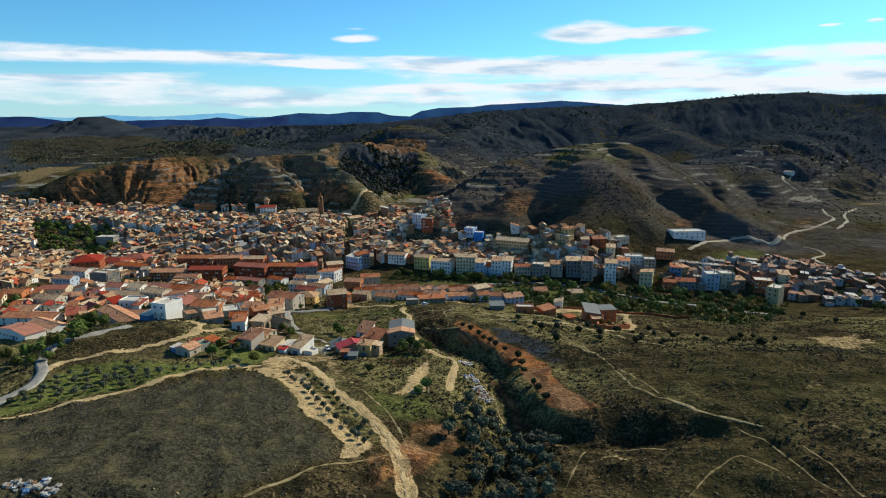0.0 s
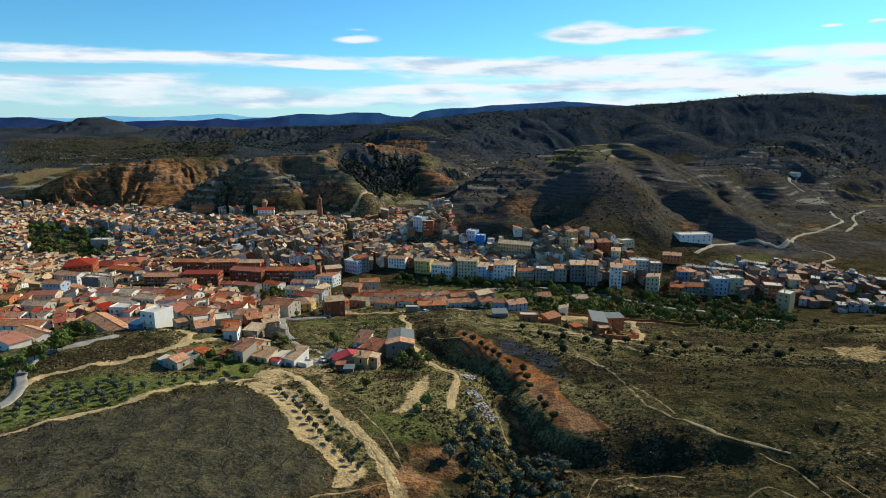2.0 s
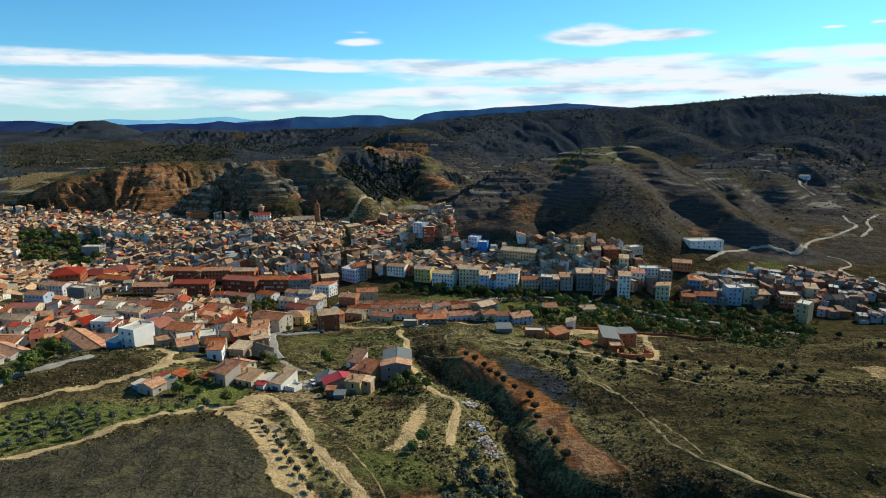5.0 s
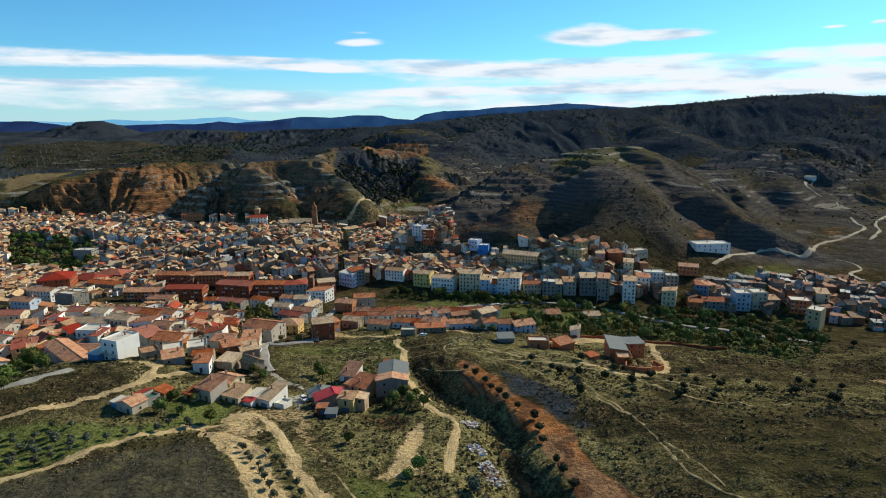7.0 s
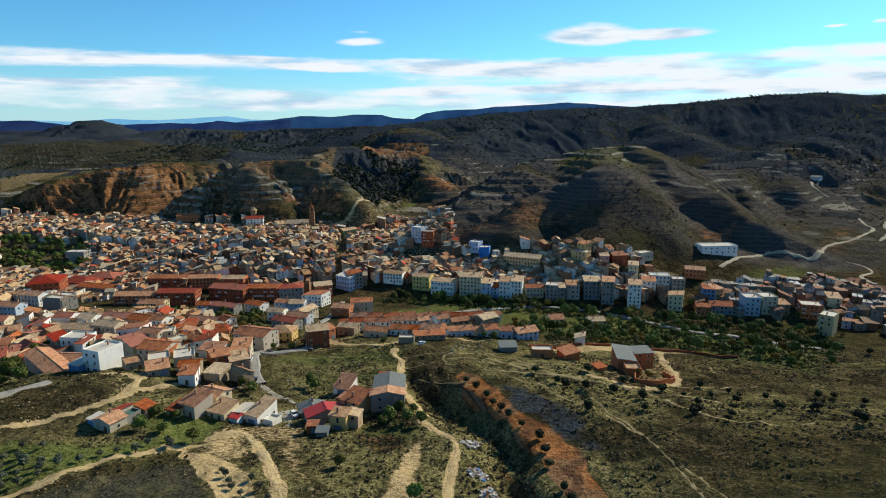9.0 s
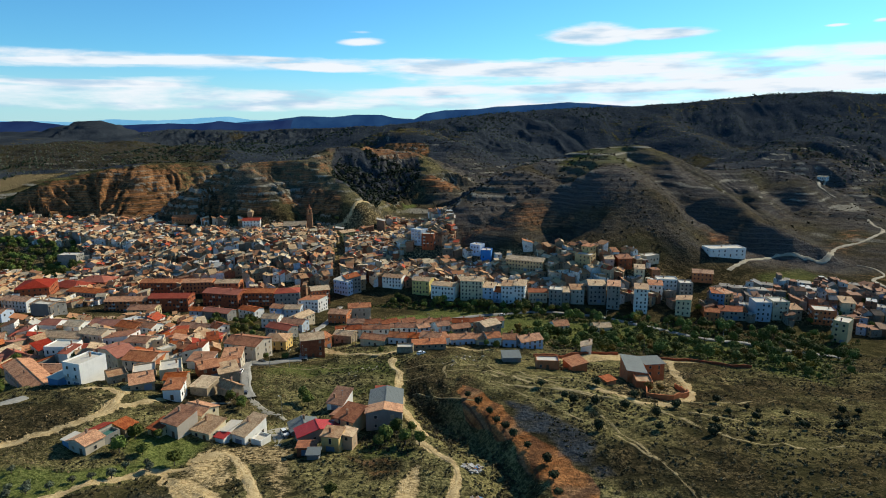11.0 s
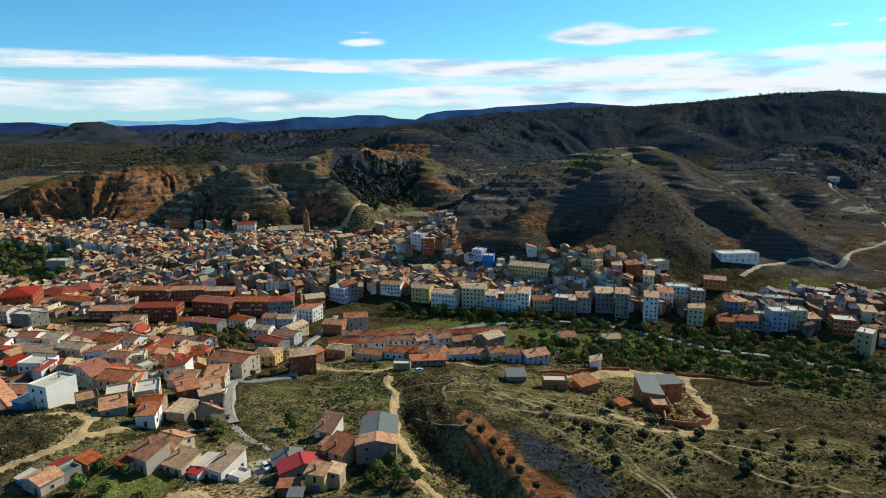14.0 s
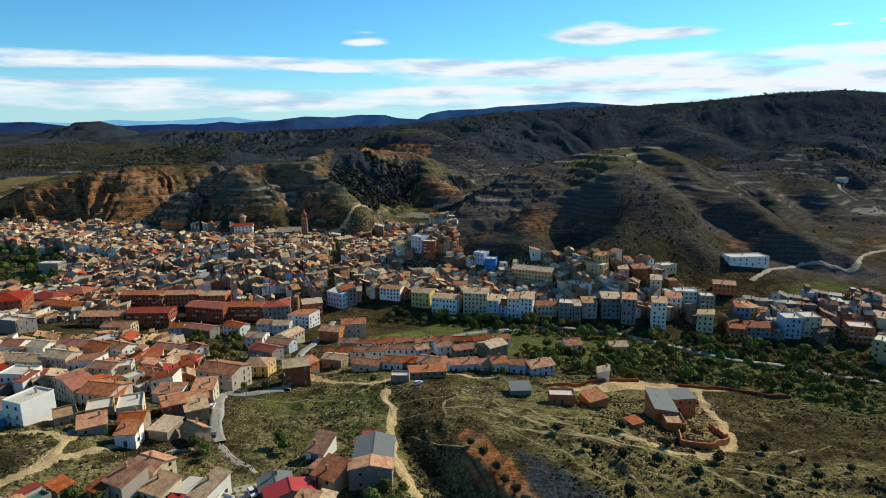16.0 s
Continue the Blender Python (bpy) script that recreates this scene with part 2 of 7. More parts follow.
def land(x, y):
    """Height of the ground at x, y (arrays)."""
    x, y = np.asarray(x, float), np.asarray(y, float)
    z = valley(x, y)
    for kx, ky, h, rx, ry, a in KNOLLS:
        u, v = (x - kx) * math.cos(a) + (y - ky) * math.sin(a), (y - ky) * math.cos(a) - (x - kx) * math.sin(a)
        z = z + h * np.exp(-0.5 * ((u / rx) ** 2 + (v / ry) ** 2))
    out_of_town = np.maximum(smooth(700, 800, y + 0.10 * x), smooth(330, 420, x) * smooth(560, 640, y))
    z = z + out_of_town * (0.006 + 0.008 * smooth(850, 1100, y)) * np.minimum(np.maximum(y - 500, 0), 1300) * fbm(x, y, 260, 4, 40)
    wx, wy = x + 16 * fbm(x, y, 90, 2, 71), y + 16 * fbm(x, y, 90, 2, 72)
    for slope, soft, rough, crest in RIDGES:
        d, zc, run = line_distance(wx, wy, crest, True)
        h = zc - slope * (np.sqrt(d * d + soft * soft) - soft)
        size = 46 if rough < 8 else 27 if rough < 13 else 110
        share = 0.55 if zc.max() > 130 else 1.0
        furrow = gullies(run + 13 * zc, d * 0.28, size, 5) * 0.75 + gullies(run - 7 * zc, d * 0.35, size * 0.38, 8) * 0.38
        h = h - share * rough * smooth(3, 1.3 * size, d) * furrow
        k = 5.0
        z = np.maximum(z, h) + k * np.exp(-np.abs(z - h) / k) * 0.35
    scrub = smooth(120, 60, np.abs(y - 560)) * smooth(300, 200, np.abs(x + 100))
    z = z + (1 - scrub) * (0.5 * fbm(x, y, 22, 3, 3) + 0.12 * fbm(x, y, 4, 2, 9))
    z = gully_cut(x, y, z)
    near = smooth(470, 380, y) * smooth(60, 100, y)
    tilled, _ = line_distance(x, y, ORANGE_ROW)
    near = near * smooth(7, 15, tilled)
    z = z + near * (0.6 * (1 - 2 * np.abs(fbm(x, y, 15, 2, 44))) + 0.3 * fbm(x, y, 5.5, 2, 46))
    old = smooth(225, 250, y) * smooth(345, 310, y) * smooth(-35, -5, x) * smooth(190, 130, x)
    s = z / 1.7 + 0.25 * fbm(x, y, 40, 2, 84)
    f = s - np.floor(s)
    z = z + old * smooth(7, 15, tilled) * 1.3 * (smooth(0.3, 0.7, f) - f)
    # beds of rock and dry-stone terraces in the slopes behind the town
    hills = smooth(600, 680, y + 0.12 * np.abs(x)) * smooth(2000, 1300, y)
    s = z / BED + bed_shift(x, y)
    f = s - np.floor(s)
    return z + hills * 0.85 * BED * (smooth(0.3, 0.7, f) - f) * (0.55 + 0.5 * grain(x / 70, y / 70, 83)) * (1 - 0.65 * smooth(170, 240, x))


BED = 7.0  # thickness of the beds of rock


def bed_shift(x, y):
    return 0.35 * fbm(x, y, 160, 2, 81) + 0.10 * fbm(x, y, 24, 2, 85)


# the strip of tilled orange soil
ORANGE_ROW = [(-3, 274, 0), (8, 255, 0), (16, 233, 0), (22, 216, 0), (25, 200, 0), (29, 185, 0), (34, 174, 0)]
GULLY = [(-10, 60, 3), (-4, 110, 3), (4, 126, 3), (13, 151, 3.5), (13, 169, 4.5), (9.5, 188, 5), (8.5, 208, 5), (2, 239, 4), (-7, 268, 3)]  # x, y, depth
SIDE_GULLY = [(14, 172, 3), (22, 165, 4.5), (33, 158, 5), (44, 154, 5), (54, 150, 4), (66, 146, 2)]
LANE_CUT = [(-29, 306, 1), (-25, 289, 4), (-20, 276, 5), (-14, 261, 5.5), (-10, 250, 5), (-5, 237, 3)]



def gully_cut(x, y, z):
    wx, wy = x + 2.5 * fbm(x, y, 18, 2, 33), y + 2.5 * fbm(x, y, 18, 2, 34)
    for line, wide in ((GULLY, 5.5), (SIDE_GULLY, 5.0), (LANE_CUT, 4.5)):
        d, depth = line_distance(wx, wy, line)
        z = z - depth * np.exp(-0.5 * (d / wide) ** 2) * smooth(4, 11, line_distance(x, y, ORANGE_ROW)[0])
    return z


def ground(x, y):
    """Height of the ground at one place."""
    return float(land(np.array([x]), np.array([y]))[0])


def zone(tree, name):
    part = node(tree, "ShaderNodeSeparateColor", {0: node(tree, "ShaderNodeAttribute", attribute_name=name).outputs["Color"]})
    return part.outputs[0], part.outputs[1], part.outputs[2]


def ground_material():
    mat, tree, shader = surface("dry hill ground", 1.0, 0.0, 0.0)
    at = place_of(tree)
    sand, green, red = zone(tree, "soil")
    field, wood, dry = zone(tree, "cover")
    big, mid = noise_tex(tree, 0.018, 4.0, 0.6, at), noise_tex(tree, 0.11, 5.0, 0.62, at)
    fine, tiny = noise_tex(tree, 0.75, 6.0, 0.65, at), noise_tex(tree, 4.5, 3.0, 0.6, at)
    speck = noise_tex(tree, 1.7, 4.0, 0.7, at)
    mottle = maths(tree, "ADD", maths(tree, "MULTIPLY", speck, 0.5), maths(tree, "MULTIPLY", fine, 0.5))
    scrub = mixed(tree, span(tree, mottle, 0.45, 0.57), (0.0210, 0.0178, 0.0100, 1), (0.134, 0.100, 0.050, 1))
    scrub = mixed(tree, span(tree, mid, 0.38, 0.58, 0.88, 0.0), scrub, (0.0235, 0.0215, 0.0120, 1))
    scrub = mixed(tree, span(tree, big, 0.45, 0.7, 0, 0.5), scrub, (0.072, 0.066, 0.026, 1))
    straw = mixed(tree, span(tree, mottle, 0.44, 0.58), (0.072, 0.066, 0.027, 1), (0.27, 0.228, 0.10, 1))
    tone = mixed(tree, maths(tree, "MULTIPLY", dry, span(tree, mid, 0.32, 0.54)), scrub, straw)
    grit = maths(tree, "MULTIPLY", maths(tree, "MULTIPLY_ADD", dry, 0.8, 0.12), span(tree, noise_tex(tree, 0.9, 6.0, 0.75, at), 0.58, 0.68))
    tone = mixed(tree, grit, tone, (0.34, 0.285, 0.145, 1))
    plough = mixed(tree, span(tree, mottle, 0.4, 0.62), (0.029, 0.028, 0.019, 1), (0.098, 0.088, 0.057, 1))
    plough = mixed(tree, span(tree, mid, 0.5, 0.7, 0.0, 0.6), plough, (0.13, 0.115, 0.055, 1))
    tone = mixed(tree, maths(tree, "MULTIPLY", field, 0.95), tone, plough)
    grass = mixed(tree, span(tree, mottle, 0.38, 0.62), (0.060, 0.085, 0.019, 1), (0.215, 0.235, 0.072, 1))
    tone = mixed(tree, green, tone, grass)
    earth = mixed(tree, span(tree, mottle, 0.36, 0.64), (0.34, 0.23, 0.105, 1), (0.56, 0.42, 0.23, 1))
    tone = mixed(tree, span(tree, maths(tree, "MULTIPLY_ADD", maths(tree, "SUBTRACT", fine, 0.5), 0.9, sand), 0.35, 0.65), tone, earth)
    rust = mixed(tree, span(tree, mid, 0.35, 0.65), (0.23, 0.085, 0.029, 1), (0.45, 0.20, 0.080, 1))
    layers = node(tree, "ShaderNodeTexWave", {"Vector": at, "Scale": 0.09, "Distortion": 5.5, "Detail": 3.0, "Detail Scale": 0.4}, wave_type="BANDS", bands_direction="Z")
    rust = mixed(tree, span(tree, layers.outputs["Fac"], 0.5, 0.95, 0.0, 0.6), rust, (0.27, 0.18, 0.11, 1))
    rust = mixed(tree, span(tree, mottle, 0.42, 0.56, 0.6, 0.0), rust, (0.06, 0.04, 0.02, 1))
    seams = node(tree, "ShaderNodeTexWave", {"Vector": at, "Scale": 0.17, "Distortion": 3.5, "Detail": 4.0, "Detail Scale": 0.5}, wave_type="BANDS", bands_direction="Z")
    rust = mixed(tree, span(tree, seams.outputs["Fac"], 0.72, 0.95, 0.0, 0.65), rust, (0.075, 0.038, 0.025, 1))
    tone = mixed(tree, span(tree, maths(tree, "MULTIPLY_ADD", maths(tree, "SUBTRACT", mid, 0.5), 1.0, red), 0.35, 0.7), tone, rust)
    # Far woods: the bluish cast of distant haze is put into this colour.
    hazy_forest = mixed(tree, span(tree, fine, 0.35, 0.7), (0.0230, 0.0300, 0.0390, 1), (0.0600, 0.0690, 0.0800, 1))
    tone = mixed(tree, span(tree, maths(tree, "MULTIPLY_ADD", maths(tree, "SUBTRACT", mid, 0.5), 1.2, wood), 0.3, 0.7), tone, hazy_forest)
    bare, hazy_grey, _ = zone(tree, "rock")
    # Grey hill ground, with the blue of the haze mixed into its tone.
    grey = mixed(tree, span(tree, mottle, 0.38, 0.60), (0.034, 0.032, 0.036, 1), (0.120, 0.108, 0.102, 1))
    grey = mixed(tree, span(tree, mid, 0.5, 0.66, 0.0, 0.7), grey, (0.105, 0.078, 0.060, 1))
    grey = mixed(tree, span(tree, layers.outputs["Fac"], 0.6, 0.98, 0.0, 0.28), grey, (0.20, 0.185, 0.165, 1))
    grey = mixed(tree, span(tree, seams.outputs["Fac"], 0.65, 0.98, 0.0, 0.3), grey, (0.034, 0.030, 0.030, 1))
    tone = mixed(tree, maths(tree, "MULTIPLY", hazy_grey, 0.85), tone, grey)
    limestone = mixed(tree, span(tree, mottle, 0.38, 0.62), (0.130, 0.115, 0.090, 1), (0.34, 0.31, 0.25, 1))
    tone = mixed(tree, span(tree, maths(tree, "MULTIPLY_ADD", maths(tree, "SUBTRACT", fine, 0.5), 1.1, bare), 0.3, 0.75), tone, limestone)
    tone = mixed(tree, span(tree, tiny, 0.42, 0.75, 0.0, 0.35), tone, mixed(tree, 1.0, tone, (0.45, 0.45, 0.42, 1), "MULTIPLY"))
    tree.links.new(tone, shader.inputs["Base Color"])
    relief(tree, shader, maths(tree, "ADD", maths(tree, "MULTIPLY", mid, 2.2), maths(tree, "MULTIPLY", fine, 0.6)), 0.8, 1.3)
    return mat


GROUND = ground_material()

TOWN = [(-315, 353), (-310, 435), (-268, 478), (-218, 498), (-180, 505), (-139, 504), (-105, 506), (-82, 525), (-73, 523), (-19, 508), (20, 504), (58, 501), (109, 493), (151, 486), (165, 506), (170, 540), (130, 549), (85, 557), (40, 572), (10, 580), (-14, 592), (-26, 640), (-48, 700), (-92, 722), (-135, 672), (-238, 675), (-298, 691), (-389, 710), (-551, 755), (-773, 766)]
EAST_QUARTER = [(147, 466), (195, 461), (234, 445), (268, 417), (273, 389), (328, 473), (282, 524), (244, 523), (182, 512), (163, 496)]
OLD_VILLAGE = [(-264, 308), (-207, 316), (-205, 331), (-147, 330), (-126, 339), (-140, 377), (-181, 426), (-210, 419), (-251, 410), (-314, 351)]
GARDENS = [(-128, 448), (-111, 489), (-81, 521), (-34, 494), (-29, 443), (-69, 436), (-97, 415)]
OLIVE_GROVE = [(-150, 167), (-147, 183), (-147, 204), (-132, 211), (-106, 209), (-92, 223), (-89, 216), (-104, 204), (-114, 191), (-133, 180)]
ALMOND_FIELD = [(-141, 149), (-135, 154), (-125, 168), (-106, 178), (-96, 187), (-80, 193), (-66, 186), (-58, 174), (-49, 158), (-40, 148), (-34, 141), (-41, 131), (-53, 118), (-74, 111), (-111, 109)]
RIVER_WOOD = [(-74, 480), (-32, 476), (18, 461), (51, 452), (106, 431), (145, 414), (171, 384), (187, 361), (232, 427), (203, 440), (150, 449), (116, 467), (82, 471), (41, 484), (0, 482), (-58, 503)]
GARDEN_WOOD = [(13, 373), (35, 363), (55, 368), (94, 376), (125, 364), (157, 330), (178, 342), (171, 384), (134, 408), (96, 431), (56, 438), (23, 427)]
GULLY_WOOD = [(-7, 160), (0, 184), (8, 181), (12, 169), (22, 162), (28, 151), (21, 125), (-3, 128), (-7, 132)]
RIVER_BANK = [(-30, 492), (38, 486), (117, 469), (150, 456), (208, 437), (201, 426), (145, 445), (114, 459), (37, 475), (-29, 480)]
VILLAGE_GREEN = [(-166, 375), (-181, 426), (-162, 446), (-136, 432), (-115, 366), (-140, 377), (-143, 352)]
DITCH = [(-29, 303), (-21, 286), (-9, 258), (-1, 246), (-14, 241), (-23, 276)]
HAMLET_BRUSH = [(-37, 241), (-33, 246), (-22, 247), (-18, 236), (-21, 228), (-30, 231)]
GULLY_SLOPE = [(5, 237), (11, 222), (15, 197), (19, 181), (23, 169), (13, 173), (8, 195), (5, 222)]
LEFT_WOOD = [(-508, 665), (-477, 665), (-428, 645), (-404, 650), (-370, 610), (-354, 571), (-365, 555), (-404, 573), (-435, 573)]
SLOPE_TREES = [(-179, 240), (-230, 329), (-232, 348), (-173, 270), (-165, 242), (-164, 206), (-168, 202), (-180, 209), (-196, 228)]
PINE_SLOPE = [(-177, 838), (-145, 866), (-80, 909), (-72, 863), (-88, 834), (-104, 784), (-120, 720), (-154, 730), (-177, 803)]
STRIP_LINE = [(-64, 194), (-55, 182), (-45, 167), (-37, 155), (-31, 151), (-25, 142)]
STRIP_EDGE = [(-54, 189), (-42, 173), (-35, 162), (-29, 155), (-23, 146)]
ORANGE_LINE = [(-3, 269), (5, 253), (12, 234), (19, 219), (20, 202), (22, 192), (25, 181), (26, 175)]
BUSHES = [(111.9, 222.7), (110.1, 244.9), (102.1, 251.4), (88.9, 251.6), (73.1, 243.5), (53.8, 236.1), (210.0, 370.6), (210.2, 394.0), (66.5, 260.0), (125.3, 267.9), (36.6, 236.2), (102.6, 260.1), (93.9, 260.8), (82.3, 256.1), (71.8, 252.8), (56.4, 247.1), (49.8, 258.3), (39.4, 257.4), (30.2, 262.1), (23.8, 274.5), (44.7, 279.9), (33.4, 261.8), (91.5, 263.7), (84.6, 272.1), (55.9, 270.5), (111.8, 245.3), (99.0, 241.3), (137.0, 260.6), (131.2, 268.6), (119.0, 235.5), (75.0, 224.6), (69.3, 265.4), (69.5, 233.7), (118.1, 236.0), (112.9, 246.3), (99.6, 245.2), (78.1, 230.2), (67.5, 231.8), (203.2, 326.5)]
GOLDEN = (24, 25)
VILLAGE_TREES = [(-103.8, 234.1), (-97.3, 235.5), (-83.0, 264.9), (-27.3, 238.0), (-24.5, 242.4), (-27.3, 249.6), (-20.7, 233.8), (-19.8, 244.1), (-16.3, 233.1), (-28.9, 235.0), (-104.4, 236.6), (-98.1, 237.6), (-96.6, 225.4), (-103.4, 225.2), (-84.4, 269.0), (-85.1, 221.3), (-89.2, 270.5), (-61.6, 274.4), (-64.2, 277.7), (-97.1, 329.4), (-89.0, 332.0), (-144.2, 357.6), (-137.8, 355.8), (-160.0, 376.4), (68.5, 282.5), (65.6, 286.8), (-44.1, 334.4), (-12.7, 368.2), (5.5, 354.5), (10.1, 344.7), (-40.6, 357.8), (-54.3, 361.0), (-194.6, 420.6), (-376.5, 616.7), (-141.6, 670.0), (-126.3, 366.0), (-115.3, 366.2), (-165.6, 224.2), (-165.6, 235.1), (-187.9, 271.7), (-224.5, 356.8), (-219.5, 345.7), (-214.4, 331.3), (-165.1, 214.9), (-174.3, 210.3), (-13.5, 185.7), (-15.9, 180.5), (-34.9, 200.3)]
CHURCH = (-164, 650)

ZONES = []


def patch(layer, channel, amount, soft, *outline):
    """An area of another soil or cover: an outline of (x, y), blurred by soft metres."""
    ZONES.append((layer, channel, amount, soft, list(outline)))


patch('cover', 0, 1, 2, (-147, 155), (-139, 158), (-127, 172), (-109, 182), (-100, 195), (-84, 201), (-70, 197), (-56, 173), (-49, 162), (-40, 150), (-32, 142), (-32, 136), (-41, 127), (-50, 118), (-58, 108), (-87, 95), (-110, 106))
patch('soil', 1, 0.75, 3, (-147, 159), (-148, 184), (-149, 207), (-133, 213), (-108, 211), (-89, 232), (-76, 229), (-88, 217), (-104, 203), (-113, 190), (-131, 177))
patch('soil', 0, 1, 1, (-86, 217), (-68, 205), (-61, 202), (-50, 186), (-40, 174), (-33, 161), (-27, 155), (-22, 147), (-22, 141), (-27, 138), (-31, 137), (-31, 143), (-35, 150), (-43, 156), (-51, 163), (-55, 172), (-62, 187), (-74, 199))
patch('soil', 2, 1.15, 1.2, (-5, 281), (8, 262), (18, 232), (26, 225), (28, 205), (33, 186), (40, 171), (32, 171), (25, 178), (21, 192), (18, 209), (13, 223), (6, 239), (-1, 256), (-8, 272))
patch('soil', 2, 0.42, 4, (-30, 128), (-21, 150), (-11, 147), (-8, 134), (-11, 124), (-23, 118))
patch('soil', 0, 0.75, 2, (-30, 175), (-24, 184), (-19, 200), (-17, 219), (-13, 212), (-14, 185), (-20, 173))
patch('soil', 0, 0.5, 2.5, (165, 285), (193, 291), (178, 258), (149, 227), (152, 252))
patch('soil', 0, 0.5, 4, (91, 164), (101, 168), (103, 164), (93, 160))
patch('soil', 0, 0.5, 4, (90, 150), (97, 145), (97, 140), (90, 143))
patch('soil', 0, 0.34, 3, (29, 150), (40, 152), (53, 148), (48, 148), (36, 150))
patch('soil', 1, 0.8, 3, (-107, 236), (-97, 238), (-83, 236), (-80, 226), (-89, 222), (-102, 226))
patch('soil', 1, 0.85, 3, (-66, 447), (-52, 455), (-37, 463), (-32, 448), (-50, 439), (-65, 438))
patch('soil', 1, 0.5, 5, (-93, 312), (-80, 326), (-55, 320), (-36, 325), (-30, 288), (-46, 283), (-67, 277), (-83, 283))
patch('soil', 1, 0.55, 8, (-40, 476), (19, 483), (52, 452), (114, 458), (149, 422), (187, 376), (155, 327), (115, 363), (87, 397), (38, 395), (16, 409), (-22, 424))
patch('soil', 0, 0.42, 2, (74, 326), (96, 359), (101, 351), (86, 294), (71, 270), (58, 266), (47, 267), (48, 278))
patch('soil', 0, 0.75, 2, (25, 329), (66, 369), (91, 367), (125, 362), (87, 354), (61, 347))
patch('soil', 0, 0.5, 3, (9, 323), (33, 319), (40, 290), (24, 285), (10, 299))
patch('soil', 2, 0.45, 2, (-38, 228), (-30, 230), (-27, 223), (-33, 222))
patch('soil', 2, 0.62, 10, (-561, 778), (-526, 793), (-496, 830), (-446, 854), (-414, 884), (-317, 724), (-346, 698), (-420, 711), (-511, 743), (-559, 762))
patch('soil', 2, 0.6, 8, (-261, 715), (-233, 710), (-204, 677), (-219, 664), (-251, 677))
patch('soil', 2, 0.55, 8, (-394, 808), (-286, 728), (-248, 679), (-339, 697))
patch('soil', 2, 0.6, 6, (-197, 743), (-142, 704), (-136, 668), (-170, 686), (-210, 698))
patch('soil', 2, 0.9, 6, (-69, 855), (-43, 881), (-21, 876), (-29, 835), (-62, 827))
patch('soil', 2, 0.7, 6, (-221, 1232), (-107, 1200), (-83, 1157), (-82, 926), (-144, 862))
patch('soil', 2, 0.55, 10, (-21, 617), (33, 633), (67, 645), (96, 617), (85, 610), (31, 590), (-10, 603))
patch('soil', 2, 0.6, 8, (210, 627), (249, 631), (241, 611), (198, 599))
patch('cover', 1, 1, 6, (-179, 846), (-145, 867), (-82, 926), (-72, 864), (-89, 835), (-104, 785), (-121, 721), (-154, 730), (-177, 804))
patch('soil', 1, 0.8, 3, (-88, 797), (-75, 812), (-72, 795), (-83, 769))
patch('cover', 1, 0.42, 14, (-1336, 1699), (-1094, 1708), (-877, 1758), (-513, 1341), (-428, 881), (-749, 1127), (-882, 1130))
patch('soil', 1, 0.42, 16, (100, 815), (150, 890), (205, 900), (200, 830), (150, 730), (118, 740))
patch('soil', 0, 0.45, 6, (-780, 1002), (-786, 1089), (-720, 1099), (-672, 935), (-664, 857))
patch('cover', 2, 0.85, 8, (-17, 324), (3, 354), (19, 336), (33, 319), (40, 290), (48, 267), (60, 250), (44, 248), (33, 266), (18, 276), (2, 301), (-11, 293))
patch('cover', 1, 0.6, 4, (8, 270), (14, 264), (22, 253), (30, 247), (34, 230), (37, 207), (30, 208), (25, 218), (19, 228), (13, 239), (11, 249))
patch('soil', 0, 0.55, 4, (-82, 217), (-84, 229), (-78, 235), (-71, 233), (-63, 214), (-65, 205), (-73, 205))
patch('soil', 2, 0.5, 3, (-63, 233), (-60, 235), (-54, 225), (-52, 215), (-54, 210))
patch('soil', 2, 0.42, 2, (-33, 229), (-24, 229), (-21, 222), (-20, 213), (-28, 211))
patch('soil', 0, 0.6, 2, (-18, 213), (-16, 222), (-13, 219), (-13, 208), (-17, 207))
patch('cover', 2, 0.9, 4, (-62, 205), (-55, 202), (-42, 180), (-30, 164), (-21, 151), (-24, 146), (-31, 153), (-37, 158), (-44, 171), (-53, 184))
patch('soil', 0, 0.5, 3, (-76, 231), (-70, 244), (-56, 230), (-38, 189), (-28, 172), (-19, 156), (-25, 160), (-35, 177), (-50, 205), (-66, 226))
patch('soil', 0, 0.48, 3, (-72, 232), (-66, 239), (-58, 239), (-52, 226), (-58, 222), (-66, 224))
patch('soil', 0, 0.5, 2, (-138, 259), (-133, 259), (-129, 255), (-132, 252))
patch('cover', 2, 1.0, 6, (-91, 306), (-64, 308), (-36, 305), (-30, 278), (-42, 289), (-58, 288), (-66, 271), (-80, 278))
patch('cover', 2, 1.0, 5, (2, 299), (34, 303), (46, 280), (58, 265), (68, 244), (53, 243), (37, 255), (18, 266), (2, 272))
patch('soil', 1, 0.55, 3, (-35, 238), (-26, 242), (-18, 225), (-23, 224), (-30, 227))
patch('soil', 2, 0.5, 4, (-21, 165), (-11, 164), (-1, 165), (4, 162), (-1, 150), (-8, 132), (-14, 124), (-19, 137), (-17, 150))
patch('soil', 2, 0.5, 2, (10, 220), (13, 192), (18, 178), (28, 164), (27, 151), (19, 166), (13, 175), (8, 194))
patch('soil', 1, 0.5, 4, (-32, 180), (-12, 181), (-4, 166), (-17, 161), (-28, 165))
patch('soil', 0, 0.5, 1.5, (25, 139), (33, 143), (40, 146), (47, 142), (51, 140), (47, 141), (39, 142), (33, 141))
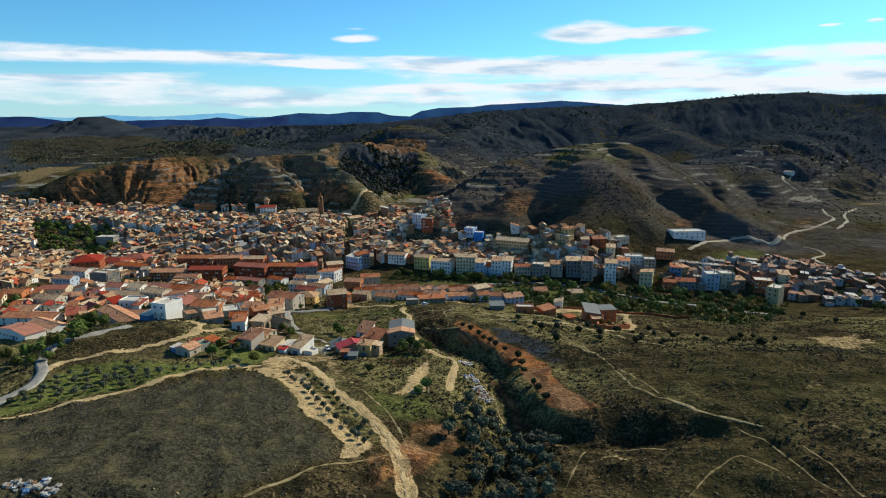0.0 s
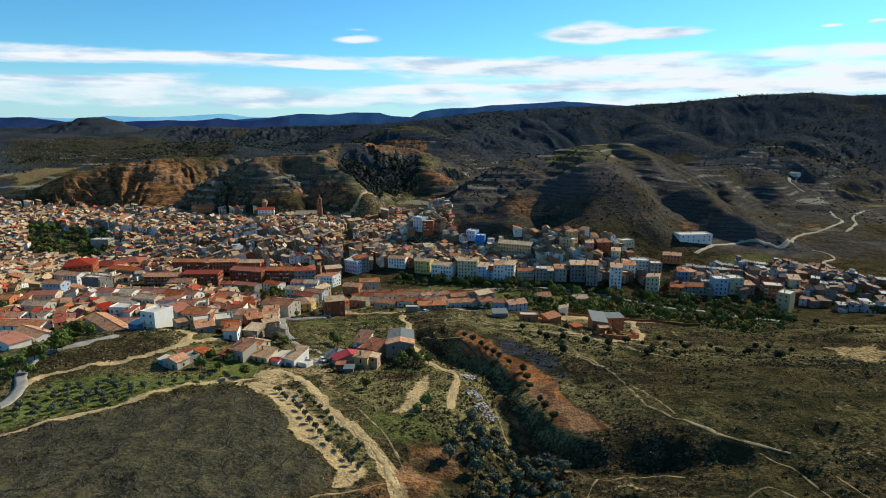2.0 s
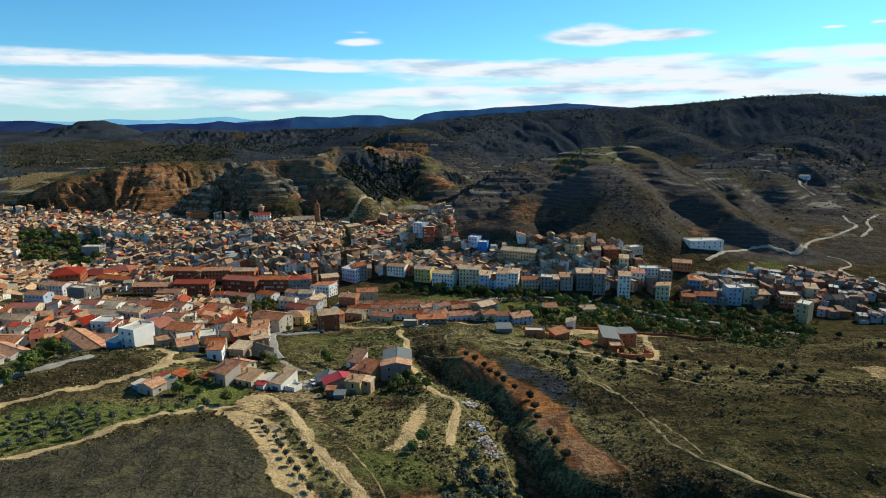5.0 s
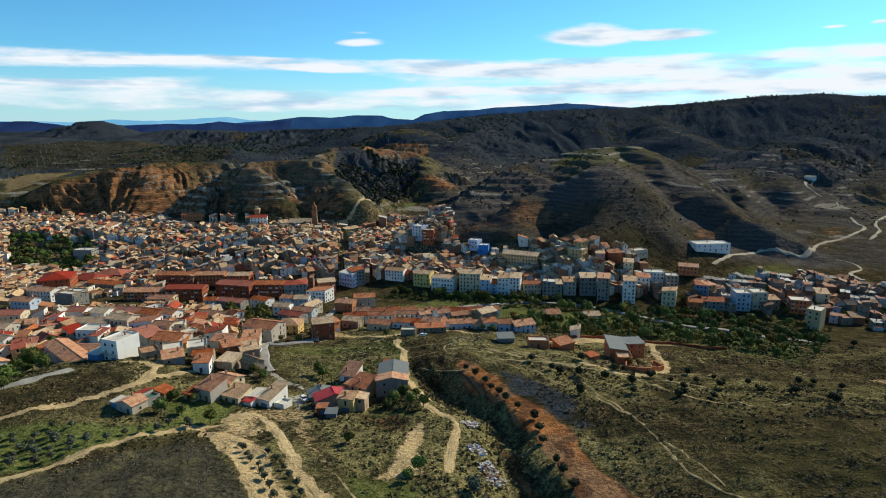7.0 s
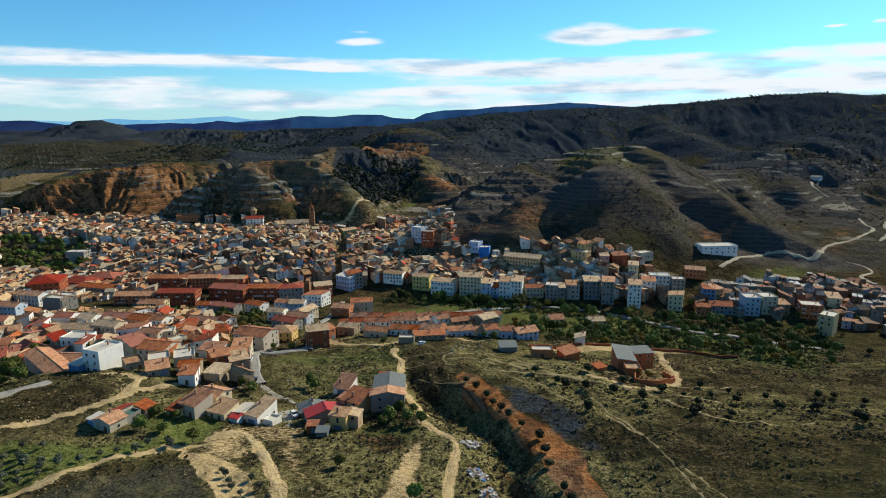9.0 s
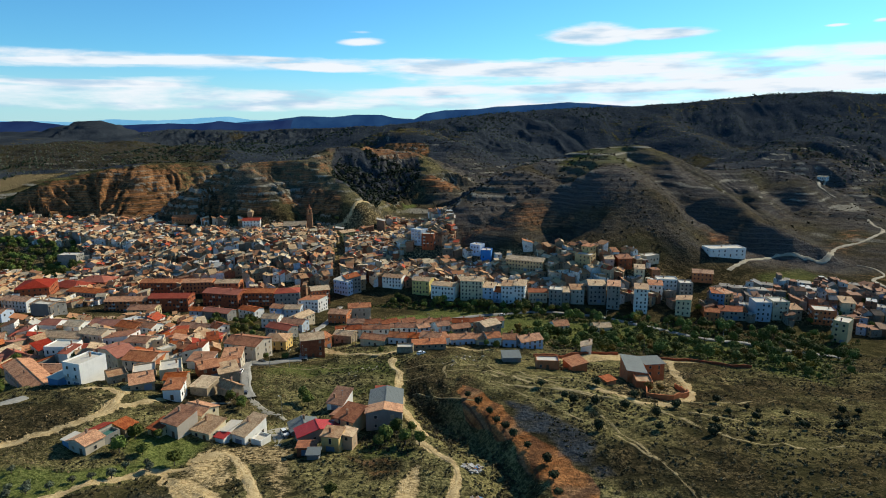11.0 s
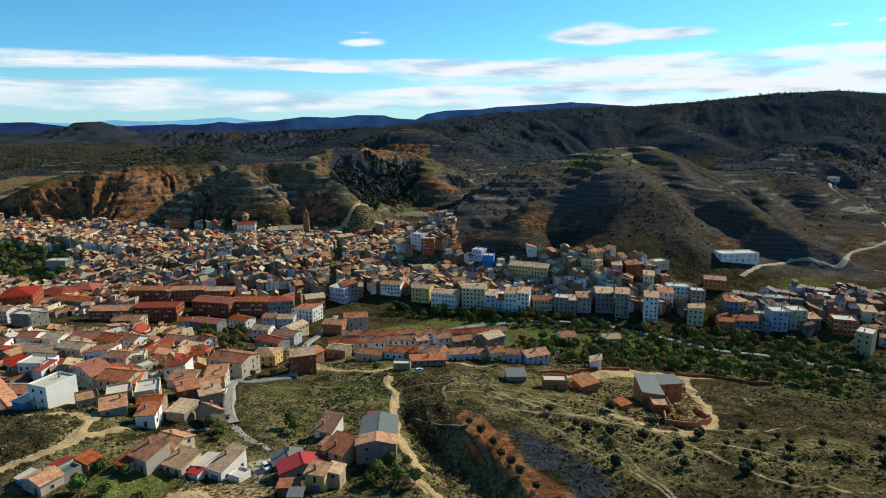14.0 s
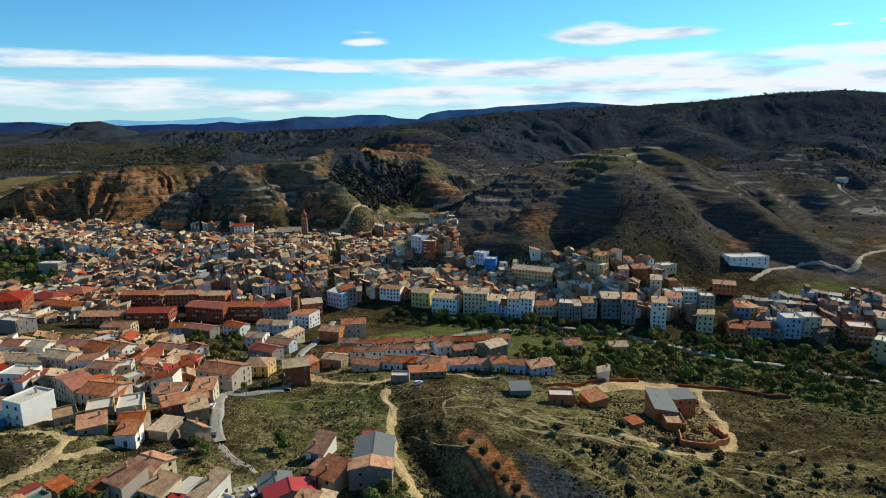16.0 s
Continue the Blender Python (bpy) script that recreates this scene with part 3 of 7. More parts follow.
patch('soil', 1, 0.7, 4, (274, 540), (309, 558), (292, 526), (260, 511))
patch('soil', 2, 0.34, 5, (296, 560), (348, 577), (304, 505), (282, 506), (274, 518))
patch('soil', 2, 0.42, 6, (332, 657), (380, 711), (417, 724), (386, 668), (338, 625), (312, 616))
patch('soil', 1, 0.4, 5, (221, 538), (267, 567), (280, 556), (244, 520), (217, 518))



def curve(line):
    """A smooth line through the given points, in steps of about 1.6 m."""
    pts, way = [Vector((a, b, 0)) for a, b in line], []
    for i in range(len(pts) - 1):
        p0, p1, p2, p3 = pts[max(i - 1, 0)], pts[i], pts[i + 1], pts[min(i + 2, len(pts) - 1)]
        n = max(2, int((p2 - p1).length / 1.6))
        for k in range(n):
            s = k / n
            way.append(0.5 * (2 * p1 + (p2 - p0) * s + (2 * p0 - 5 * p1 + 4 * p2 - p3) * s * s + (3 * p1 - p0 - 3 * p2 + p3) * s ** 3))
    way.append(pts[-1])
    return np.array([(p.x, p.y) for p in way])


LANES = []


def track(kind, width, *line):
    """Plans a road: its kind, its width, and its line of (x, y)."""
    LANES.append((kind, width, list(line)))


track('asphalt', 5, (-152.5, 161.8), (-152.3, 174.7), (-151.7, 186.6), (-156.0, 199.6), (-167.9, 215.3), (-171.6, 229.4), (-164.2, 240.8), (-156.3, 257.5))
track('dirt', 3.4, (-155.6, 195.2), (-155.9, 210.1), (-142.2, 221.0), (-127.2, 237.1), (-122.5, 250.7), (-128.5, 273.7))
track('dirt', 3.4, (-141.2, 153.0), (-138.6, 158.0), (-128.4, 173.2), (-112.3, 187.8), (-103.3, 202.2), (-87.9, 217.0), (-73.4, 220.6))
track('dirt', 3.6, (-81.6, 224.6), (-72.6, 229.3), (-58.7, 208.7), (-43.7, 181.1), (-31.5, 165.1), (-22.1, 151.9), (-16.1, 136.3), (-13.3, 122.9))
track('dirt', 3, (-37.2, 324.9), (-36.1, 313.9), (-31.5, 304.9), (-29.8, 288.8), (-26.6, 273.2), (-20.3, 254.9), (-15.8, 242.7))
track('dirt', 2.6, (-16.7, 236.1), (-8.4, 224.7), (-4.6, 216.6), (-5.5, 200.8), (-6.0, 186.2))
track('path', 1.2, (38.6, 250.4), (46.3, 221.0), (51.0, 200.0), (52.6, 180.0), (57.1, 171.7), (66.3, 156.6), (76.7, 146.3))
track('dirt', 3, (43.2, 276.9), (51.2, 271.7), (57.6, 265.7), (67.7, 266.9), (79.1, 279.8), (87.1, 306.3), (91.8, 337.3), (97.5, 359.4))
track('path', 1.9, (3.6, 288.5), (16.7, 275.4), (29.5, 273.0), (39.9, 269.4), (49.7, 265.2), (57.1, 260.5), (61.2, 252.8), (64.8, 245.0), (68.6, 235.8), (72.4, 227.3), (82.0, 224.5), (98.4, 222.8))
track('path', 1.0, (5.5, 281.4), (16.2, 268.8), (24.2, 260.4), (28.3, 252.8), (33.7, 246.2), (38.5, 239.5), (41.2, 232.2), (43.5, 225.1), (46.6, 217.3))
track('path', 0.9, (1.6, 298.9), (11.7, 288.3), (24.1, 291.6), (35.3, 285.9), (42.3, 281.7), (50.2, 274.5), (59.5, 273.4))
track('path', 1.2, (-11.0, 289.2), (-12.9, 305.4), (-10.1, 310.3), (0.4, 312.3), (15.2, 286.8), (34.3, 271.2), (41.7, 266.8))
track('asphalt', 5.5, (-81.7, 331.6), (-92.9, 323.6), (-102.9, 322.2), (-95.2, 299.6), (-90.4, 287.8), (-84.2, 277.1))
track('concrete', 3.0, (-86.2, 280.1), (-80.2, 271.6), (-72.3, 264.6), (-65.3, 259.2))
track('concrete', 6, (-66.0, 252.5), (-62.6, 246.0), (-61.0, 237.4))
track('concrete', 3.4, (-89.2, 270.5), (-93.4, 266.5), (-95.5, 262.1), (-96.1, 254.2))
track('dirt', 3.4, (-126.1, 236.9), (-121.6, 245.1), (-120.1, 254.1), (-114.7, 261.0), (-111.5, 265.6))
track('dirt', 2.8, (-122.0, 253.2), (-125.1, 261.1), (-129.5, 265.9), (-137.6, 268.1), (-148.8, 266.1))
track('asphalt', 5, (-47.4, 423.2), (-29.6, 440.5), (4.2, 461.4), (40.7, 475.5), (68.9, 472.1), (85.3, 465.8), (111.0, 447.7), (140.6, 424.1), (166.1, 414.7), (198.1, 389.1))
track('dirt', 3, (-78.8, 354.3), (-48.9, 334.3), (-38.1, 341.7), (-14.3, 348.9), (7.7, 343.8))
track('asphalt', 5, (-80.4, 331.2), (-85.6, 355.2), (-93.5, 403.6), (-95.4, 451.5), (-96.5, 477.9))
track('pale', 3.6, (199.7, 544.0), (213.6, 558.5), (229.2, 573.6), (260.7, 594.9))
track('pale', 3.4, (260.7, 594.9), (286.0, 590.0), (303.7, 593.9), (339.1, 645.4), (373.6, 664.6), (401.6, 686.0), (421.3, 707.1), (425.2, 728.8), (434.5, 754.3))
track('pale', 3.0, (501.1, 960.8), (443.7, 875.3), (443.3, 858.7), (453.2, 850.0))
track('pale', 3.0, (502.3, 798.7), (443.6, 724.3), (428.2, 692.9), (397.8, 659.0))
track('pale', 2.6, (327.0, 591.3), (335.5, 580.5), (331.1, 562.0), (311.9, 544.6), (310.5, 516.8))
track('dirt', 2.6, (-148.3, 664.8), (-130.2, 671.4), (-117.3, 720.0))
track('path', 0.8, (-29.5, 297.6), (-17.5, 299.0), (0.4, 299.7), (17.1, 287.6), (29.2, 281.8))
track('path', 0.8, (-24.0, 285.3), (-10.0, 271.6), (2.0, 263.8))
track('path', 0.8, (-1.7, 313.8), (10.6, 305.7), (25.1, 284.8), (34.0, 278.9))
track('path', 0.8, (74.4, 271.4), (89.7, 272.6), (112.6, 286.4))
track('path', 0.8, (-31.2, 310.0), (-18.7, 313.1), (-10.2, 312.6))
track('path', 0.8, (-91.0, 318.9), (-72.8, 318.5), (-54.5, 317.6))
track('path', 0.8, (68.7, 254.3), (80.9, 249.2), (91.2, 242.4))
track('path', 0.9, (51.9, 199.6), (55.7, 185.1), (58.7, 171.5))
track('path', 0.55, (70.6, 148.5), (75.2, 139.7), (76.6, 127.2), (79.7, 119.4))
track('path', 0.55, (81.2, 136.0), (83.0, 127.8), (83.4, 116.2))
track('path', 0.55, (49.9, 122.1), (58.1, 130.6), (67.6, 134.8), (72.7, 124.1))
track('path', 0.9, (23.9, 130.8), (33.3, 150.3), (41.1, 151.6), (53.3, 147.5))
track('path', 0.9, (-48.6, 115.2), (-40.0, 124.2), (-30.3, 134.5), (-19.7, 140.5))
track('path', 0.9, (8.6, 195.9), (10.8, 180.1), (14.0, 172.7))
track('path', 0.9, (-34.1, 179.6), (-22.7, 162.9), (-16.2, 148.3))



def soils(x, y, z, steep):
    """Per place: (sand, green, red) and (field, wood, dry)."""
    soil, cover = np.zeros((len(x), 3)), np.zeros((len(x), 3))
    cover[:, 2] = np.clip(0.46 + 0.2 * smooth(40, -10, x) + 1.3 * fbm(x, y, 48, 4, 21), 0, 1) * smooth(460, 330, y)
    cover[:, 2] *= 1 - 0.6 * smooth(40, 90, x) * smooth(275, 215, y)
    shelf = z / 2.1 + 0.4 * fbm(x, y, 45, 3, 84)
    edge = smooth(0.16, 0.04, np.abs(shelf - np.floor(shelf) - 0.5)) * np.clip(0.35 + 1.1 * fbm(x, y, 26, 2, 86), 0, 1) * smooth(400, 360, y) * smooth(225, 250, y)
    cover[:, 2] = np.clip(cover[:, 2] + 0.55 * edge, 0, 1)
    soil[:, 0] = 0.42 * edge
    back = smooth(640, 760, y)
    red_side = smooth(-20, -140, x) * back * smooth(1020, 880, y)
    soil[:, 2] = np.clip(red_side * smooth(0.3, 0.7, steep) * 0.55, 0, 1)
    cover[:, 2] = np.maximum(cover[:, 2], (0.3 + 0.5 * smooth(40, -60, x)) * back * smooth(1300, 1000, y) * np.clip(0.35 + 0.9 * fbm(x, y, 70, 3, 27), 0, 1))
    soil[:, 0] += 0.25 * back * smooth(0.35, 0.15, steep) * np.clip(fbm(x, y, 120, 3, 25), 0, 1)
    soil[:, 1] = 0.14 * back * np.clip(fbm(x, y, 170, 3, 28), 0, 1) * smooth(1300, 800, y)
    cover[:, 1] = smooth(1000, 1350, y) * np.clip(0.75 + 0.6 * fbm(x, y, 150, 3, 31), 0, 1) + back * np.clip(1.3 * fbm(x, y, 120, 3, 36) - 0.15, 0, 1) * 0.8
    # Cloud shade and haze on the hills behind, put in as dark cover.
    hazy_heath = smooth(520, 590, y) * smooth(-150, 60, x - 0.05 * (y - 600)) * np.clip(0.56 + 0.6 * fbm(x, y, 80, 3, 35), 0, 1)
    hazy_heath *= 1 - 0.6 * smooth(980, 860, y)
    hazy_heath = np.maximum(hazy_heath, smooth(930, 1050, y) * np.clip(0.8 + 0.5 * fbm(x, y, 130, 3, 38), 0, 1))
    cover[:, 1] = np.clip(np.maximum(np.maximum(cover[:, 1], hazy_heath), smooth(1900, 2300, y)), 0, 1)
    walls = z / 5.2 + 0.5 * fbm(x, y, 130, 3, 88)
    rim = smooth(0.2, 0.06, np.abs(walls - np.floor(walls) - 0.5)) * np.clip(0.25 + 1.3 * fbm(x, y, 190, 3, 89), 0, 1) * smooth(760, 860, y + 0.2 * x) * smooth(2300, 1800, y)
    cover *= 1 - 0.75 * rim[:, None]
    cover[:, 2] += 0.5 * rim
    soil[:, 0] += 0.34 * rim
    massif = smooth(-330, -290, x) * smooth(-40, -90, x) * smooth(690, 740, y) * smooth(990, 930, y)
    ledge = massif * smooth(0.55, 1.0, steep) * np.clip(0.3 + 1.2 * fbm(x, y, 30, 3, 92), 0, 1)
    soil[:, 2] = np.maximum(soil[:, 2], 0.5 * massif * np.clip(0.6 + 0.9 * fbm(x, y, 60, 3, 94), 0, 1))
    soil[:, 0] += 0.2 * ledge
    cover[:, 2] = np.maximum(cover[:, 2], 0.8 * massif * np.clip(0.6 + fbm(x, y, 40, 3, 93), 0, 1))
    jx, jy = x + 2.2 * fbm(x, y, 11, 2, 51), y + 2.2 * fbm(x, y, 11, 2, 52)
    for layer, channel, amount, soft, outline in ZONES + [('soil', 0, 0.42, 8, TOWN), ('soil', 0, 0.4, 8, EAST_QUARTER), ('soil', 0, 0.42, 6, OLD_VILLAGE)]:
        lo, hi = np.min(outline, 0) - 25, np.max(outline, 0) + 25
        near = np.nonzero((x > lo[0]) & (x < hi[0]) & (y > lo[1]) & (y < hi[1]))[0]
        if not len(near):
            continue
        qx, qy = jx[near], jy[near]
        d, _ = line_distance(qx, qy, [(a, b, 0) for a, b in outline + outline[:1]])
        d = np.where(inside(qx, qy, outline), d, -d)
        share = smooth(-soft, soft, d)
        target = soil if layer == "soil" else cover
        target[near] *= 1 - share[:, None]
        (cover if layer == "soil" else soil)[near] *= 1 - share[:, None]
        target[near, channel] += share * amount
    for kind, width, line in LANES:
        if kind != "dirt":
            continue
        lo, hi = np.min(line, 0) - 12, np.max(line, 0) + 12
        near = np.nonzero((x > lo[0]) & (x < hi[0]) & (y > lo[1]) & (y < hi[1]))[0]
        if len(near):
            way = curve(line)
            d, _ = line_distance(x[near], y[near], [(p[0], p[1], 0) for p in way[::3]])
            share = smooth(0.68, 0.36, d / width - 0.25 * fbm(x[near], y[near], 7, 3, 68))
            soil[near, 0] = np.maximum(soil[near, 0], 0.85 * share)
    return soil, cover


def outcrops(x, y, z, soil):
    """Per place: how far the rims of the rock beds lie bare, and the share of haze-tinted grey ground."""
    f = z / BED + bed_shift(x, y)
    f = f - np.floor(f)
    rim = smooth(0.55, 0.72, f) * smooth(1.0, 0.88, f)
    hills = smooth(640, 690, y + 0.12 * np.abs(x)) * smooth(1500, 1000, y)
    massif = smooth(-420, -330, x) * smooth(-60, -100, x) * smooth(680, 720, y)
    share = np.clip(0.25 + 1.1 * fbm(x, y, 55, 3, 101), 0, 1) * (0.85 + 0.15 * massif)
    ribs = massif * np.clip(0.1 + 1.2 * fbm(x, y, 26, 3, 103), 0, 1) * 0.35
    pines = np.where(inside(x, y, PINE_SLOPE), 0.1, 1.0)
    out = np.zeros((len(x), 3))
    out[:, 0] = np.clip(hills * pines * np.maximum(rim * share, ribs), 0, 1)
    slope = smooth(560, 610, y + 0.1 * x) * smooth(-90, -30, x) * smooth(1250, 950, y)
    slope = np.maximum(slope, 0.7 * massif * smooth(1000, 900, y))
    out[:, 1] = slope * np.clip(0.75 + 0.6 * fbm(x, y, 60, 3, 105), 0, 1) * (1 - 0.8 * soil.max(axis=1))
    return out


def tint(mesh, name, values):
    layer = mesh.attributes.new(name, "FLOAT_COLOR", "POINT")
    rgba = np.ones((len(values), 4), np.float32)
    rgba[:, :3] = values
    layer.data.foreach_set("color", rgba.ravel())


def sheet(name, verts, quads, material, smooth_shade=True):
    mesh = bpy.data.meshes.new(name)
    mesh.vertices.add(len(verts))
    mesh.vertices.foreach_set("co", np.asarray(verts, np.float32).ravel())
    mesh.loops.add(len(quads) * 4)
    mesh.loops.foreach_set("vertex_index", np.asarray(quads, np.int32).ravel())
    mesh.polygons.add(len(quads))
    mesh.polygons.foreach_set("loop_start", np.arange(0, len(quads) * 4, 4, dtype=np.int32))
    mesh.polygons.foreach_set("use_smooth", np.full(len(quads), smooth_shade))
    mesh.materials.append(material)
    mesh.update()
    return mesh


def make_ground():
    """One sheet out to the horizon, its mesh finer ahead of and near the flight."""
    front = np.radians(np.arange(-50, 50, 0.125))
    turn = np.concatenate([front, np.radians(np.arange(50, 310, 4.0))])
    radius, rr = [0.5], 0.5
    while rr < 4980:
        rr += 8.0 if rr < 95 else 2.9 if 640 < rr < 1080 else max(1.5, 0.0064 * rr)
        radius.append(min(rr, 4980.0))
    radius = np.array(radius)
    a, r = np.meshgrid(turn, radius)
    x, y = (r * np.sin(a)).ravel(), (-60 + r * np.cos(a)).ravel()
    z = land(x, y)
    n, m = len(radius), len(turn)
    zz = z.reshape(n, m)
    dzr = np.gradient(zz, radius, axis=0)
    gap = np.append(np.diff(turn), 2 * math.pi + turn[0] - turn[-1])
    dza = (np.roll(zz, -1, 1) - zz) / (gap[None, :] * radius[:, None])
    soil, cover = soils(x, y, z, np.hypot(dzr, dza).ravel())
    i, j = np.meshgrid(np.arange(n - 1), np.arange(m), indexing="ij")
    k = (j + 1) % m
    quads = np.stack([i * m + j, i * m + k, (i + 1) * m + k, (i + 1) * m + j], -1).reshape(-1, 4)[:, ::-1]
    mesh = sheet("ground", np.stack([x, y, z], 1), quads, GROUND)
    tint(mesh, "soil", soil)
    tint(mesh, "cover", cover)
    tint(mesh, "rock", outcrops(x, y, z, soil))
    tagged(new("ground", mesh), "dry scrubby hills and valley with ochre earth", "ground", kind="structure")


make_ground()


# ---------------------------------------------------------------- building kit: materials
def render_material(name, tone, stain=0.35, vary=0.18):
    """Painted or rendered wall with streaks and dirt; vary changes it from house to house."""
    mat, tree, shader = surface(name, 0.9, 0.0, 0.2)
    at = place_of(tree)
    chance = node(tree, "ShaderNodeObjectInfo").outputs["Random"]
    dirt = span(tree, noise_tex(tree, 0.35, 6.0, 0.6, at), 0.42, 0.72, 0.0, stain)
    tall = node(tree, "ShaderNodeMapping", {0: at, 3: (1.6, 1.6, 0.16)}).outputs[0]
    streak = span(tree, noise_tex(tree, 1.0, 4.0, 0.6, tall), 0.5, 0.75, 0.0, stain)
    hue = node(tree, "ShaderNodeHueSaturation", {"Hue": maths(tree, "MULTIPLY_ADD", chance, 0.03, 0.485), "Saturation": maths(tree, "MULTIPLY_ADD", chance, 0.5, 0.75),
               "Value": maths(tree, "MULTIPLY_ADD", chance, 2 * vary, 1 - vary), "Color": (*tone, 1)})
    c = mixed(tree, dirt, hue.outputs[0], tuple(0.45 * v for v in tone) + (1,))
    c = mixed(tree, streak, c, tuple(0.6 * v for v in tone) + (1,))
    tree.links.new(c, shader.inputs["Base Color"])
    relief(tree, shader, noise_tex(tree, 6.0, 4.0, 0.6, at), 0.35, 0.02)
    return mat


def brick_material(name, a, b):
    mat, tree, shader = surface(name, 0.92, 0.0, 0.15)
    at = place_of(tree)
    n = noise_tex(tree, 0.5, 6.0, 0.62, at)
    speck = noise_tex(tree, 5.0, 3.0, 0.7, at)
    c = mixed(tree, span(tree, maths(tree, "MULTIPLY_ADD", speck, 0.4, maths(tree, "MULTIPLY", n, 0.6)), 0.38, 0.62), (*a, 1), (*b, 1))
    tree.links.new(c, shader.inputs["Base Color"])
    relief(tree, shader, speck, 0.5, 0.03)
    return mat


def tile_material(name, a, b, moss, vary=0.2):
    """Clay tiles: channels down the slope, patches of old and new tiles, lichen."""
    mat, tree, shader = surface(name, 0.88, 0.0, 0.2)
    at = node(tree, "ShaderNodeTexCoord").outputs["Object"]
    chance = node(tree, "ShaderNodeObjectInfo").outputs["Random"]
    wide, fine = noise_tex(tree, 0.45, 4.0, 0.6, at), noise_tex(tree, 2.4, 5.0, 0.8, at)
    c = mixed(tree, span(tree, maths(tree, "MULTIPLY_ADD", fine, 0.55, maths(tree, "MULTIPLY", wide, 0.45)), 0.41, 0.60), (*a, 1), (*b, 1))
    c = mixed(tree, span(tree, wide, 0.55, 0.75, 0.0, 0.6), c, (*moss, 1))
    hue = node(tree, "ShaderNodeHueSaturation", {"Hue": maths(tree, "MULTIPLY_ADD", chance, 0.024, 0.488), "Saturation": maths(tree, "MULTIPLY_ADD", chance, -0.3, 1.1),
               "Value": maths(tree, "MULTIPLY_ADD", chance, 2 * vary, 1 - vary), "Color": c})
    tree.links.new(hue.outputs[0], shader.inputs["Base Color"])
    rows = node(tree, "ShaderNodeTexWave", {"Vector": at, "Scale": 0.9, "Distortion": 0.6}, wave_type="BANDS", bands_direction="DIAGONAL")
    relief(tree, shader, maths(tree, "ADD", maths(tree, "MULTIPLY", rows.outputs["Fac"], 0.3), fine), 0.4, 0.05)
    return mat


def sheet_material(name, tone, rust, metal=0.0, rough=0.55):
    mat, tree, shader = surface(name, rough, metal, 0.35)
    at = node(tree, "ShaderNodeTexCoord").outputs["Object"]
    blot = span(tree, noise_tex(tree, 0.6, 6.0, 0.65, at), 0.45, 0.75, 0.0, 0.7)
    tree.links.new(mixed(tree, blot, (*tone, 1), (*rust, 1)), shader.inputs["Base Color"])
    ribs = node(tree, "ShaderNodeTexWave", {"Vector": at, "Scale": 1.6}, wave_type="BANDS", bands_direction="X")
    relief(tree, shader, ribs.outputs["Fac"], 0.5, 0.05)
    return mat


def plain(name, tone, rough=0.6, metal=0.0, spec=0.3, grit=0.25):
    mat, tree, shader = surface(name, rough, metal, spec)
    n = span(tree, noise_tex(tree, 1.3, 5.0, 0.6, place_of(tree)), 0.4, 0.7, 0.0, grit)
    tree.links.new(mixed(tree, n, (*tone, 1), tuple(0.5 * v for v in tone) + (1,)), shader.inputs["Base Color"])
    return mat


WALLS = {
    "white": (render_material("white render", (0.80, 0.77, 0.71), 0.22, 0.06), "white rendered"),
    "cream": (render_material("cream render", (0.58, 0.49, 0.35), 0.3), "cream rendered"),
    "ochre": (render_material("ochre render", (0.56, 0.38, 0.19), 0.35), "ochre rendered"),
    "pink": (render_material("pink render", (0.58, 0.34, 0.23), 0.3), "pink rendered"),
    "grey": (render_material("grey cement render", (0.25, 0.235, 0.21), 0.4), "grey cement-rendered"),
    # White walls out of the sun: the blue of their shade is painted in.
    "blue": (render_material("blue-shaded white render", (0.46, 0.53, 0.62), 0.25), "blue-shaded white rendered"),
    "sky": (render_material("bright blue render", (0.10, 0.24, 0.46), 0.25), "bright blue painted"),
    "yellow": (render_material("yellow render", (0.52, 0.41, 0.22), 0.3), "yellow rendered"),
    "brick": (brick_material("orange brick", (0.42, 0.135, 0.052), (0.54, 0.20, 0.085)), "orange brick"),
    "rust": (brick_material("dark red brick", (0.23, 0.062, 0.028), (0.35, 0.105, 0.046)), "dark red brick"),
    "stone": (brick_material("rubble stone", (0.22, 0.165, 0.105), (0.40, 0.31, 0.21)), "rubble stone"),
}
TILES = {
    "clay": (tile_material("orange clay tile", (0.31, 0.092, 0.033), (0.64, 0.245, 0.088), (0.25, 0.13, 0.065)), "orange clay-tile"),
    "old": (tile_material("weathered clay tile", (0.34, 0.19, 0.095), (0.66, 0.44, 0.245), (0.25, 0.16, 0.09)), "weathered tan tile"),
    "brown": (tile_material("brown clay tile", (0.20, 0.062, 0.026), (0.46, 0.155, 0.058), (0.18, 0.095, 0.05)), "brown tile"),
    "red": (tile_material("new red tile", (0.30, 0.058, 0.028), (0.43, 0.105, 0.052), (0.25, 0.075, 0.042)), "bright red tile"),
    "sheet": (sheet_material("red painted sheet", (0.47, 0.035, 0.03), (0.33, 0.05, 0.035)), "red sheet-metal"),
    "grey": (sheet_material("fibre cement sheet", (0.155, 0.172, 0.168), (0.12, 0.125, 0.118), 0.0, 0.85), "grey corrugated"),
    "pale": (plain("pale roof screed", (0.62, 0.56, 0.47), 0.9), "pale flat"),
    "teal": (sheet_material("green sheet", (0.05, 0.16, 0.14), (0.05, 0.10, 0.09)), "dark green sheet"),
}


